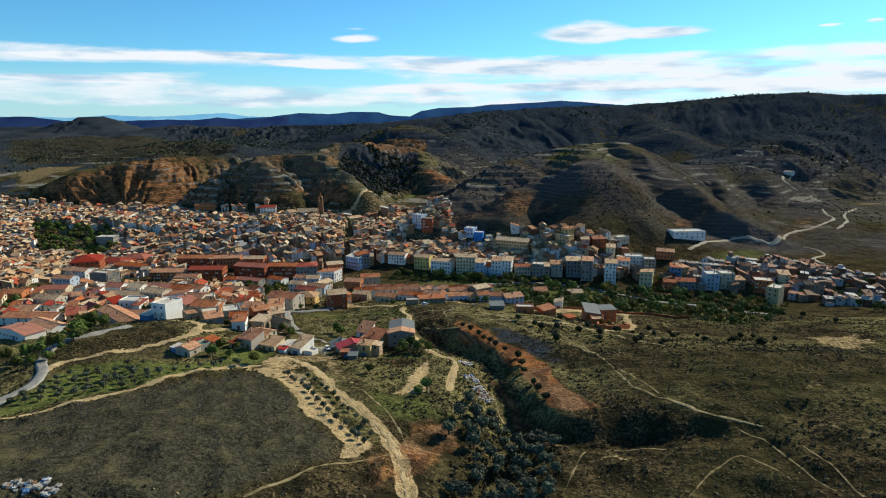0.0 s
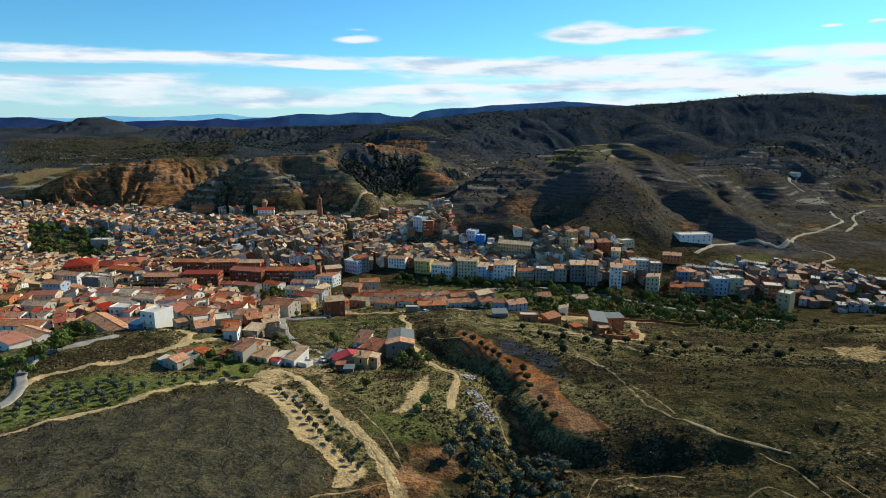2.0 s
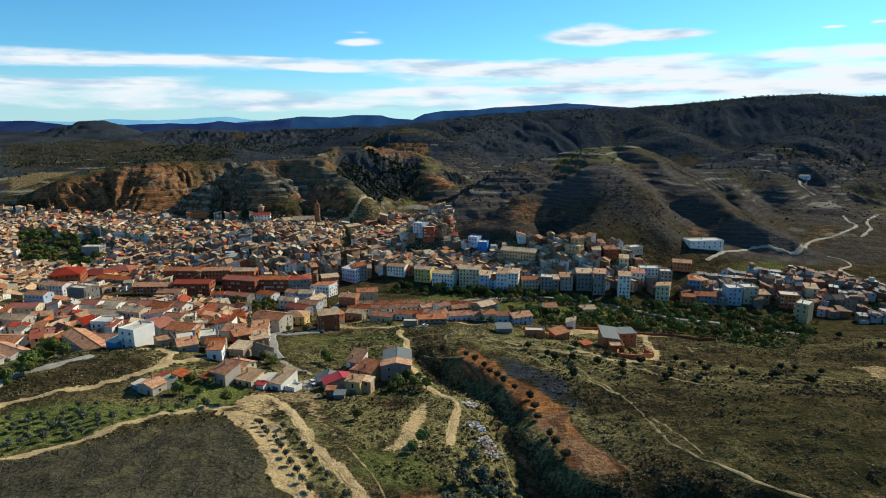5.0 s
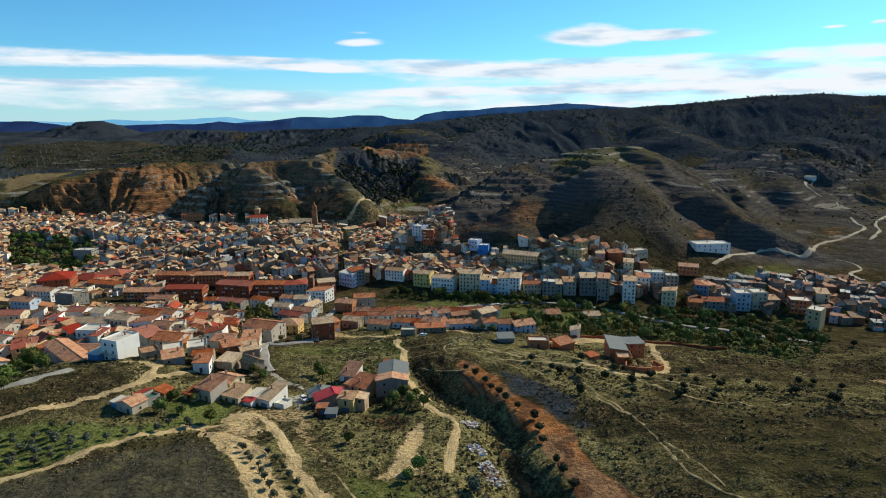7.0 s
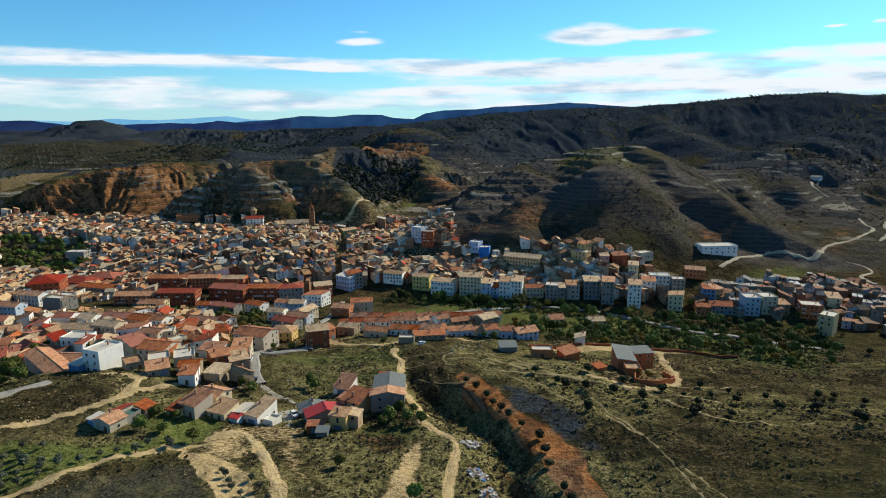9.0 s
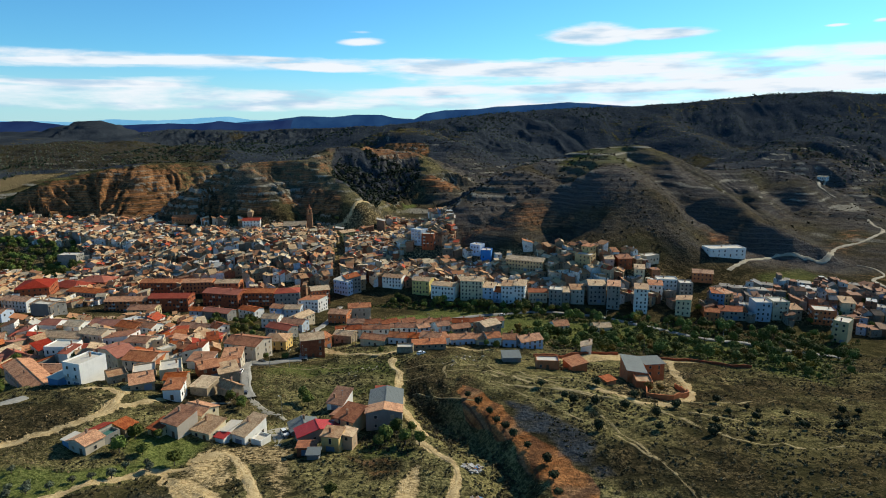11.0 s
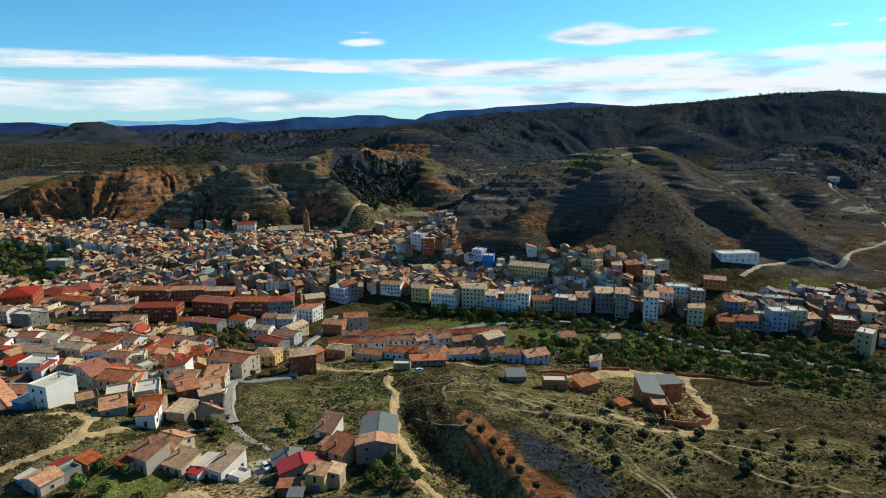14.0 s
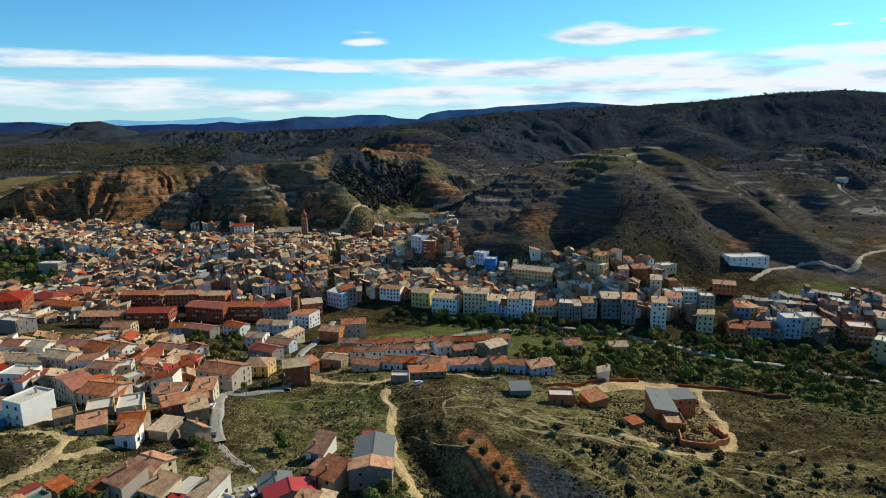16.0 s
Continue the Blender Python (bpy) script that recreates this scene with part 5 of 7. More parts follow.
house(-132.5, 334.0, 5, 9.4, 9, 6.6, 'l', 2, 'white', 'brown', sides=('front',))
house(-142.4, 308.7, -9, 13.8, 12, 6, 'x', 2, 'cream', 'clay', sides=('front',))
house(-138.7, 306.7, 13, 9.2, 9, 4, 'f', 1.5, 'ochre', 'clay', sides=('front',))
house(-160.7, 349.3, 20, 8.0, 8, 7.4, 'flat', 0, 'cream', 'pale')
house(-166.1, 346.2, -8, 11.5, 9, 8, 'x', 1.4, 'cream', 'brown')
house(-158.6, 315.1, -35, 19.2, 9, 8, 'y', 1.8, 'cream', 'red')
house(-193.7, 346.0, -3, 12.2, 10, 5, 'x', 1.6, 'grey', 'red')
house(-203.0, 341.0, -2, 13.0, 10, 7, 'flat', 0, 'white', 'pale')
house(-200.8, 364.5, -11, 14.5, 10, 7, 'x', 1.8, 'cream', 'old', sides=('front', 'right'))
house(-217.2, 363.2, -3, 21.7, 10, 6, 'x', 1.8, 'cream', 'old')
house(-183.2, 357.7, -6, 14.2, 10, 6.8, 'l', 2.2, 'white', 'brown', sides=('front',))
house(-208.4, 385.7, -7, 17.2, 10, 6.4, 'x', 1.8, 'cream', 'red')
house(-192.0, 382.0, -19, 14.3, 10, 6.4, 'x', 1.8, 'pink', 'clay')
house(-182.6, 381.6, -19, 14.3, 9, 7, 'x', 1.8, 'white', 'clay', sides=('front', 'right'))
house(-238.7, 383.4, -2, 10.5, 10, 6, 'x', 1.8, 'white', 'red', sides=('right',))
house(-223.0, 381.2, -10, 10.6, 10, 6, 'x', 1.8, 'white', 'old', sides=('right',))
house(-107.9, 336.3, -15, 17.2, 13, 8.6, 'x', 1.8, 'cream', 'brown', sides=('front', 'right'))
house(-100.0, 355.0, 0, 11.6, 11, 5.6, 'h', 2.2, 'ochre', 'old')
house(-78.8, 342.0, 21, 10.9, 10, 9, 'x', 1.8, 'rust', 'old', chimneys=2)
house(-79.2, 358.2, 61, 7.4, 9, 6, 'x', 1.6, 'brick', 'clay')
house(-68.3, 368.5, -13, 10.0, 8, 4.4, 'x', 1.2, 'stone', 'old')
house(-107.4, 383.5, -21, 15.1, 9, 6.2, 'x', 1.6, 'grey', 'red')
house(-123.7, 415.1, -7, 10.2, 9, 6, 'x', 1.6, 'white', 'old')
house(-105.7, 401.5, -11, 13.9, 9, 6, 'x', 1.6, 'blue', 'brown')
house(-109.0, 426.6, 68, 14.7, 9, 6, 'x', 1.6, 'cream', 'old')
house(-156.8, 387.4, -12, 20.6, 9, 5, 'x', 1.6, 'stone', 'brown')
house(-144.2, 386.1, -32, 8.0, 8, 5.6, 'x', 1.6, 'white', 'brown')
house(-181.8, 439.8, -2, 7.8, 9, 6, 'x', 1.4, 'blue', 'clay')
house(-166.6, 437.1, -15, 19.4, 9, 6, 'x', 1.4, 'grey', 'red')
house(-148.9, 446.4, -23, 14.0, 9, 6, 'x', 1.4, 'white', 'clay')
house(-132.2, 453.7, -15, 9.5, 9, 6, 'x', 1.4, 'blue', 'clay')
house(-121.6, 451.0, 3, 10.4, 10, 6.4, 'x', 1.6, 'blue', 'old')
house(-76.5, 448.3, 12, 14.5, 11, 9, 'x', 1.6, 'cream', 'clay', sides=('front', 'right'))
house(-86.8, 435.8, -8, 12.2, 10, 7, 'x', 1.6, 'brick', 'clay')
house(-51.3, 361.2, -13, 12.9, 8, 3.8, 'x', 1.5, 'cream', 'clay')
house(-39.1, 362.3, -8, 9.6, 8, 3.8, 'x', 1.5, 'white', 'clay')
house(-30.8, 362.6, -7, 6.1, 8, 3.2, 'x', 1.2, 'grey', 'clay')
house(-21.7, 356.4, -15, 10.1, 9, 4.6, 'x', 1.6, 'white', 'clay')
house(-17.3, 357.1, 30, 5.0, 8, 4.4, 'x', 1.6, 'white', 'clay')
house(-6.9, 360.7, 12, 12.4, 8, 3.8, 'x', 1.4, 'blue', 'clay')
house(2.9, 361.1, 5, 5.6, 8, 3.6, 'x', 1.4, 'cream', 'clay')
house(8.5, 360.5, 18, 7.2, 8, 4.4, 'x', 1.6, 'white', 'clay')
house(17.6, 360.1, -7, 7.0, 8, 4.4, 'x', 1.6, 'blue', 'clay')
house(26.6, 360.4, 25, 12.2, 9, 4.6, 'x', 1.8, 'blue', 'clay')
house(-68.6, 377.3, 13, 13.5, 7, 5.8, 'x', 1.2, 'white', 'brown')
house(-54.2, 379.8, 8, 14.8, 7, 5.8, 'x', 1.2, 'white', 'brown')
house(-39.4, 387.7, 3, 15.3, 7, 5.8, 'x', 1.2, 'white', 'brown')
house(-29.4, 387.9, 25, 6.6, 7, 5.2, 'x', 1.2, 'blue', 'clay')
house(-19.0, 397.5, 21, 7.6, 8, 5.4, 'x', 1.4, 'white', 'brown')
house(-8.9, 396.5, 23, 10.9, 8, 5, 'x', 1.4, 'stone', 'brown')
house(7.0, 397.8, 38, 11.3, 10, 7, 'x', 1.6, 'stone', 'old', sides=('front', 'right'))
house(1.9, 400.7, 10, 5.3, 8, 5, 'x', 1.4, 'stone', 'brown')
house(-70.8, 408.3, 6, 9.7, 7, 4.6, 'x', 1.5, 'grey', 'brown', chimneys=1)
house(-61.5, 409.8, 14, 10.3, 7, 4.6, 'x', 1.5, 'white', 'brown', chimneys=1)
house(-52.2, 413.2, 31, 10.5, 7, 4.6, 'x', 1.5, 'white', 'brown', chimneys=1)
house(-42.3, 418.2, 24, 11.1, 7, 4.6, 'x', 1.5, 'grey', 'brown', chimneys=1)
house(-31.9, 423.5, 25, 10.8, 7, 4.6, 'x', 1.5, 'white', 'brown', chimneys=1)
house(-21.4, 427.8, 20, 11.4, 7, 4.6, 'x', 1.5, 'white', 'brown', chimneys=1)
house(-9.4, 430.3, 6, 10.3, 7, 4.6, 'x', 1.5, 'grey', 'brown', chimneys=1)
house(0.6, 432.2, 17, 11.5, 7, 4.6, 'x', 1.5, 'white', 'brown', chimneys=1)
house(11.7, 436.5, 22, 11.4, 7, 4.6, 'x', 1.5, 'white', 'brown', chimneys=1)
house(-22.3, 344.3, 9, 15.9, 6, 2.6, 'f', 0.5, 'stone', 'clay', sides=('front',), doors=0)
house(-32.8, 336.4, 2, 7.5, 5, 3, 'flat', 0, 'stone', 'pale', sides=(), chimneys=0)
house(51.9, 428.1, 14, 9.4, 9, 5.4, 'x', 2.2, 'white', 'clay', sides=('front', 'right'))
house(78.5, 433.6, 8, 10.5, 9, 4, 'x', 1.6, 'cream', 'old')
house(56.2, 362.7, -10, 5.2, 7, 4.4, 'l', 1.6, 'white', 'old', sides=('front',))
house(42.2, 312.9, 17, 6.8, 9, 3.4, 'l', 1.2, 'brick', 'clay', sides=(), chimneys=0, doors=1)
house(30.4, 312.3, -1, 9.4, 6, 3.4, 'flat', 0, 'brick', 'pale', sides=('front',), chimneys=0)
house(15.7, 320.8, 5, 7.6, 7, 3, 'f', 0.6, 'grey', 'grey', sides=(), chimneys=0, doors=0)
house(64.6, 306.0, -4, 7.4, 17, 6.2, 'r', 0.8, 'brick', 'grey', sides=(), chimneys=0, doors=0, base=-3.4, name='barn', label='long brick barn with grey corrugated roof', category='barn', group='sheds')
house(75.0, 317.0, 10, 8.6, 7.4, 5.6, 'f', 0.5, 'brick', 'grey', sides=('front',), chimneys=0, doors=0, base=-5.6)
house(65.2, 293.6, -4, 6.2, 7.6, 3.0, 'flat', 0, 'brick', 'old', sides=(), chimneys=0, doors=0, base=-1.0, label='roofless brick end of the ruined barn', group='sheds')
house(50.0, 285.9, 29, 4.4, 4, 1.6, 'f', 0.4, 'brick', 'clay', sides=(), chimneys=0, doors=0)
house(-230.8, 285.1, -25, 24.3, 10, 4.2, 'y', 1.6, 'white', 'red', sides=('front',))
house(-224.8, 296.5, -26, 22.2, 9, 4, 'x', 1.5, 'white', 'clay')
house(-245.2, 313.0, -2, 31.5, 12, 5, 'x', 1.6, 'white', 'clay', gap=4)
house(-259.5, 326.8, 2, 13.7, 10, 5, 'x', 1.6, 'white', 'clay')
house(-178.4, 288.0, -39, 40.1, 10, 4, 'x', 1.5, 'pink', 'clay')
house(-178.4, 300.5, 2, 17.5, 9, 4, 'x', 1.4, 'rust', 'brown')
house(-258.7, 345.8, -6, 15.5, 10, 6.4, 'x', 1.8, 'cream', 'old')
house(-271.0, 368.5, 9, 16.4, 10, 6.6, 'x', 1.8, 'cream', 'red')
house(-288.9, 356.0, 5, 13.8, 10, 6, 'x', 1.8, 'brick', 'clay')
house(-288.3, 402.9, -8, 15.1, 9, 6.4, 'x', 1.8, 'blue', 'clay')
house(-305.1, 442.4, -11, 20.9, 10, 8, 'x', 1.8, 'white', 'clay', sides=('front', 'right'))
house(-276.4, 429.9, -17, 18.1, 11, 7.5, 'x', 1.6, 'grey', 'old', sides=('right',))
house(-22.8, 504.7, -15, 18.0, 12, 10.3, 'x', 1.2, 'white', 'old', sides=('front',), group='riverside blocks', gap=2.4, near=False)
house(-2.2, 504.8, -6, 16.3, 14, 14.2, 'x', 1.4, 'cream', 'old', sides=('front', 'right'), chimneys=3, group='riverside blocks', gap=2.4, near=False)
house(10.4, 500.1, -13, 7.8, 12, 10.8, 'f', 1.2, 'blue', 'old', sides=('front',), group='riverside blocks', gap=2.4, near=False)
house(17.8, 499.0, -22, 4.9, 10, 7.7, 'f', 1.2, 'blue', 'clay', sides=('front',), group='riverside blocks', gap=2.4, near=False)
house(24.1, 498.5, -11, 8.8, 12, 12.9, 'f', 1.2, 'white', 'old', sides=('front',), group='riverside blocks', gap=2.4, near=False)
house(32.5, 496.8, -12, 8.3, 12, 13.8, 'f', 1.4, 'white', 'old', sides=('front', 'right'), group='riverside blocks', gap=2.4, near=False)
house(45.6, 501.6, -0, 13.3, 12, 6.9, 'x', 1.4, 'cream', 'brown', sides=('front',), group='riverside blocks', gap=2.4, near=False)
house(58.4, 494.6, -11, 9.6, 11, 11.2, 'flat', 0, 'grey', 'pale', sides=('front',), group='riverside blocks', gap=2.4, near=False)
house(64.9, 493.2, -1, 4.8, 10, 10.3, 'f', 1.2, 'grey', 'old', sides=('front',), group='riverside blocks', gap=2.4, near=False)
house(73.8, 498.6, -2, 9.6, 11, 9.9, 'f', 1.2, 'cream', 'old', sides=('front', 'right'), group='riverside blocks', gap=2.4, near=False)
house(87.8, 498.4, -3, 12.1, 12, 12.9, 'f', 1.2, 'grey', 'old', sides=('front', 'right'), group='riverside blocks', gap=2.4, near=False)
house(98.4, 490.3, -13, 8.8, 12, 16.3, 'f', 1.2, 'grey', 'clay', sides=('front', 'right'), group='riverside blocks', gap=2.4, near=False)
house(115.8, 483.4, -12, 8.9, 11, 16.8, 'f', 1.2, 'white', 'old', sides=('front', 'right'), group='riverside blocks', gap=2.4, near=False)
house(131.6, 504.8, -12, 10.0, 10, 9.5, 'f', 1.2, 'white', 'clay', sides=('front', 'right'), group='riverside blocks', gap=2.4, near=False)
house(143.9, 478.5, -21, 9.8, 11, 10.3, 'l', 1.2, 'cream', 'old', sides=('front', 'right'), group='riverside blocks', gap=2.4, near=False)
house(142.4, 514.1, -6, 14.7, 10, 8.6, 'flat', 0, 'white', 'pale', sides=('front',), group='riverside blocks', gap=2.4, near=False)
house(152.3, 502.6, -7, 9.2, 10, 11.2, 'flat', 0, 'grey', 'pale', sides=('front',), balconies=True, group='riverside blocks', gap=2.4, near=False)
house(159.2, 469.1, -13, 8.9, 10, 6, 'x', 1.4, 'brick', 'clay', group='riverside blocks', gap=2.4, near=False)
house(173.4, 472.4, -6, 16.9, 14, 5.6, 'x', 1.6, 'grey', 'brown', group='riverside blocks', gap=2.4, near=False)
house(170.2, 489.0, -15, 8.6, 11, 9.5, 'f', 1, 'sky', 'clay', sides=('front',), group='riverside blocks', gap=2.4, near=False)
house(174.3, 489.1, 21, 7.2, 11, 9.5, 'f', 1, 'ochre', 'clay', sides=('front', 'right'), group='riverside blocks', gap=2.4, near=False)
house(191.7, 470.7, -3, 10.2, 12, 12, 'flat', 0, 'blue', 'pale', sides=('front', 'right'), group='riverside blocks', gap=2.4, near=False)
house(203.9, 473.0, 0, 10.4, 12, 11.2, 'flat', 0, 'cream', 'pale', balconies=True, group='riverside blocks', gap=2.4, near=False)
house(213.0, 470.5, -0, 7.9, 10, 6.9, 'f', 1.2, 'stone', 'old', group='riverside blocks', gap=2.4, near=False)
house(229.1, 464.1, -15, 13.1, 12, 8.6, 'flat', 0, 'brick', 'pale', balconies=True, group='riverside blocks', gap=2.4, near=False)
house(249.5, 474.1, -17, 8.1, 12, 8.6, 'f', 1.2, 'cream', 'old', group='riverside blocks', gap=2.4, near=False)
house(222.1, 429.9, -42, 8.1, 13, 12.9, 'flat', 0, 'yellow', 'pale', balconies=True, sides=('front', 'left'), group='riverside blocks', gap=2.4, near=False)
house(-40.1, 514.4, -14, 13.6, 12, 9.9, 'x', 1.4, 'yellow', 'old', sides=('front',), group='riverside blocks', gap=2.4, near=False)
house(-63.8, 525.1, -12, 15.7, 11, 7.7, 'x', 1.4, 'white', 'old', sides=('front',), group='riverside blocks', gap=2.4, near=False)
house(-95.3, 515.0, 29, 10.9, 12, 11.2, 'l', 1.6, 'grey', 'clay', sides=('front',), group='riverside blocks', gap=2.4, near=False)
house(-99.5, 512.9, -30, 14.2, 12, 10.3, 'f', 1.2, 'blue', 'pale', balconies=True, group='riverside blocks', gap=2.4, near=False)
house(-114.5, 491.3, 22, 13.2, 13, 10.3, 'x', 1.4, 'rust', 'old', sides=('front',), balconies=True, group='riverside blocks', gap=2.4, near=False)
house(-113.3, 468.5, -19, 16.4, 12, 7.7, 'l', 2.2, 'white', 'clay', sides=('front', 'right'), group='riverside blocks', gap=2.4, near=False)
house(-136.3, 485.0, 14, 17.1, 14, 9.5, 'h', 1.8, 'grey', 'red', balconies=True, group='riverside blocks', gap=2.4, near=False)
house(-155.9, 482.2, 2, 23.5, 13, 9.5, 'x', 1.6, 'rust', 'clay', balconies=True, group='riverside blocks', gap=2.4, near=False)
house(-179.1, 477.2, -10, 27.8, 14, 9.5, 'x', 1.8, 'rust', 'red', balconies=True, group='riverside blocks', gap=2.4, near=False)
house(-210.2, 460.9, 4, 26.9, 13, 9.5, 'x', 1.8, 'rust', 'red', balconies=True, group='riverside blocks', gap=2.4, near=False)
house(-239.5, 458.8, 4, 28.5, 13, 7.7, 'x', 1.8, 'brick', 'clay', balconies=True, group='riverside blocks', gap=2.4, near=False)
house(-209.7, 425.4, 3, 16.3, 11, 7.7, 'x', 1.6, 'yellow', 'brown', group='riverside blocks', gap=2.4, near=False)
house(-286.4, 487.7, -12, 31.7, 12, 6.9, 'x', 1.6, 'grey', 'clay', group='riverside blocks', gap=2.4, near=False)
house(-238.7, 504.3, 1, 31.0, 12, 9.5, 'x', 1.6, 'rust', 'clay', balconies=True, group='riverside blocks', gap=2.4, near=False)
house(-212.2, 506.2, 9, 22.5, 12, 8.6, 'x', 1.6, 'brick', 'clay', group='riverside blocks', gap=2.4, near=False)
house(-188.0, 505.4, 4, 17.9, 12, 8.6, 'x', 1.6, 'brick', 'old', group='riverside blocks', gap=2.4, near=False)
house(-324.0, 483.2, 23, 21.5, 26, 13, 'h', 3.4, 'rust', 'red', group='riverside blocks', near=False, gap=3.4)
house(-317.3, 512.1, -19, 29.2, 18, 7.7, 'h', 3, 'rust', 'red', group='riverside blocks', near=False, gap=3.4)
house(-306.3, 527.1, -4, 25.3, 18, 7.7, 'h', 3, 'rust', 'red', group='riverside blocks', near=False, gap=3.4)
house(-375.7, 596.2, 3, 17.6, 12, 12, 'flat', 0, 'grey', 'pale', sides=('right',), near=False)
house(-274.8, 429.1, -9, 12.2, 14, 8.6, 'flat', 0, 'grey', 'pale', sides=('right',), near=False)
house(9.1, 565.9, -9, 8.5, 10, 10.3, 'flat', 0, 'sky', 'pale', sides=('front',), near=False)
house(1.4, 581.0, -29, 9.4, 9, 6.9, 'flat', 0, 'blue', 'pale', sides=('front',), near=False)
house(40.8, 545.7, -21, 30.4, 14, 8.6, 'x', 2, 'ochre', 'old', near=False, gap=2.4, chimneys=3)
house(85.6, 534.8, -34, 13.0, 10, 8.6, 'flat', 0, 'ochre', 'pale', near=False)
house(89.2, 541.6, -49, 8.2, 8, 10.3, 'f', 0.8, 'ochre', 'clay', near=False)
house(103.3, 532.4, -4, 7.1, 9, 6.9, 'f', 1.2, 'pink', 'old', near=False)
house(115.2, 536.9, 9, 11.1, 10, 6, 'f', 2, 'rust', 'brown', near=False)
house(124.4, 522.5, -13, 7.5, 10, 10.3, 'f', 1.2, 'cream', 'old', near=False)
house(139.0, 550.2, 26, 13.1, 9, 4.3, 'flat', 0, 'cream', 'pale', near=False)
house(174.0, 528.9, -18, 14.5, 12, 6, 'x', 1.6, 'brick', 'clay', near=False)
house(208.0, 576.8, 7, 31.0, 14, 6.5, 'flat', 0, 'white', 'pale', near=False, gap=5, label='long white farm building on the slope', name='farm_building', group='farm buildings')
house(-126.4, 641.2, 46, 16.0, 12, 7.7, 'x', 1.6, 'yellow', 'old', near=False)
house(-50.0, 595.7, -34, 11.1, 10, 11.2, 'flat', 0, 'blue', 'pale', near=False, balconies=True)
house(-41.4, 590.2, -5, 10.4, 10, 11.2, 'flat', 0, 'rust', 'pale', near=False, balconies=True)
house(-394.7, 672.0, 85, 17.7, 12, 6.9, 'l', 2, 'white', 'clay', near=False)
house(-226.3, 660.2, 14, 17.1, 12, 6, 'x', 2, 'white', 'red', near=False)
house(-311.4, 693.7, 8, 25.1, 12, 4.3, 'x', 2, 'brick', 'clay', near=False)
house(492.1, 954.3, -54, 12.9, 8, 3.4, 'x', 1.6, 'white', 'old', near=False, label='small white farmhouse on the terraced hill')



# ---------------------------------------------------------------- the town on its terrace


def palette_material(name, stops, rough=0.9, dirt=0.3, place_scale=0.4):
    """One colour from a list for each separate piece of a joined mesh, with dirt over it."""
    mat, tree, shader = surface(name, rough, 0.0, 0.18)
    chance = node(tree, "ShaderNodeNewGeometry").outputs["Random Per Island"]
    ramp = node(tree, "ShaderNodeValToRGB", {0: chance})
    ramp.color_ramp.interpolation = "CONSTANT"
    total, at = sum(s[0] for s in stops), 0.0
    while len(ramp.color_ramp.elements) < len(stops):
        ramp.color_ramp.elements.new(1.0)
    for e, (share, tone) in zip(ramp.color_ramp.elements, stops):
        e.position, e.color = at, (*tone, 1)
        at += share / total
    spot = place_of(tree)
    n = span(tree, noise_tex(tree, place_scale, 6.0, 0.62, spot), 0.42, 0.72, 0.0, dirt)
    fine = span(tree, noise_tex(tree, 1.7, 4.0, 0.65, spot), 0.35, 0.7, 0.7, 1.15)
    c = mixed(tree, n, ramp.outputs[0], (0.13, 0.09, 0.06, 1))
    c = node(tree, "ShaderNodeVectorMath", {0: c, 3: fine}, operation="SCALE").outputs[0]
    tree.links.new(c, shader.inputs["Base Color"])
    return mat


TOWN_WALL = palette_material("town walls", ((3, (0.46, 0.36, 0.24)), (4, (0.34, 0.235, 0.135)), (4.2, (0.80, 0.77, 0.72)), (4, (0.24, 0.19, 0.135)), (2, (0.34, 0.18, 0.105)),
                                            (2, (0.26, 0.10, 0.05)), (1.5, (0.62, 0.55, 0.43)), (0.3, (0.35, 0.46, 0.60)), (1.5, (0.27, 0.255, 0.235))))
TOWN_ROOF = palette_material("town roofs", ((4.5, (0.52, 0.265, 0.125)), (5.5, (0.58, 0.38, 0.205)), (2.6, (0.43, 0.175, 0.075)), (4.0, (0.66, 0.51, 0.33)), (2.5, (0.26, 0.12, 0.06)), (1.1, (0.50, 0.085, 0.035)),
                                            (0.8, (0.50, 0.47, 0.42))))
EAST_ROOF = palette_material("east quarter roofs", ((4, (0.20, 0.095, 0.055)), (4, (0.30, 0.13, 0.07)), (2, (0.13, 0.10, 0.08)), (2, (0.34, 0.20, 0.12)), (1.5, (0.24, 0.23, 0.22))))
EAST_WALL = palette_material("east quarter walls", ((3, (0.30, 0.25, 0.19)), (3, (0.24, 0.12, 0.07)), (2, (0.62, 0.60, 0.57)), (3, (0.20, 0.175, 0.15)), (1, (0.30, 0.38, 0.50))))
TOWN_FLAT = palette_material("flat roof screeds", ((3, (0.46, 0.42, 0.36)), (3, (0.26, 0.23, 0.20)), (2, (0.34, 0.15, 0.08)), (1, (0.62, 0.60, 0.56))))
TOWN_GLASS = palette_material("town windows", ((3, (0.02, 0.022, 0.026)), (1, (0.10, 0.06, 0.03)), (1, (0.05, 0.055, 0.06))), 0.3, 0.0)


def turned(mesh, points_from, m):
    """Moves the points added since points_from by the matrix m."""
    mesh.v[points_from:] = [tuple(m @ Vector(p)) for p in mesh.v[points_from:]]


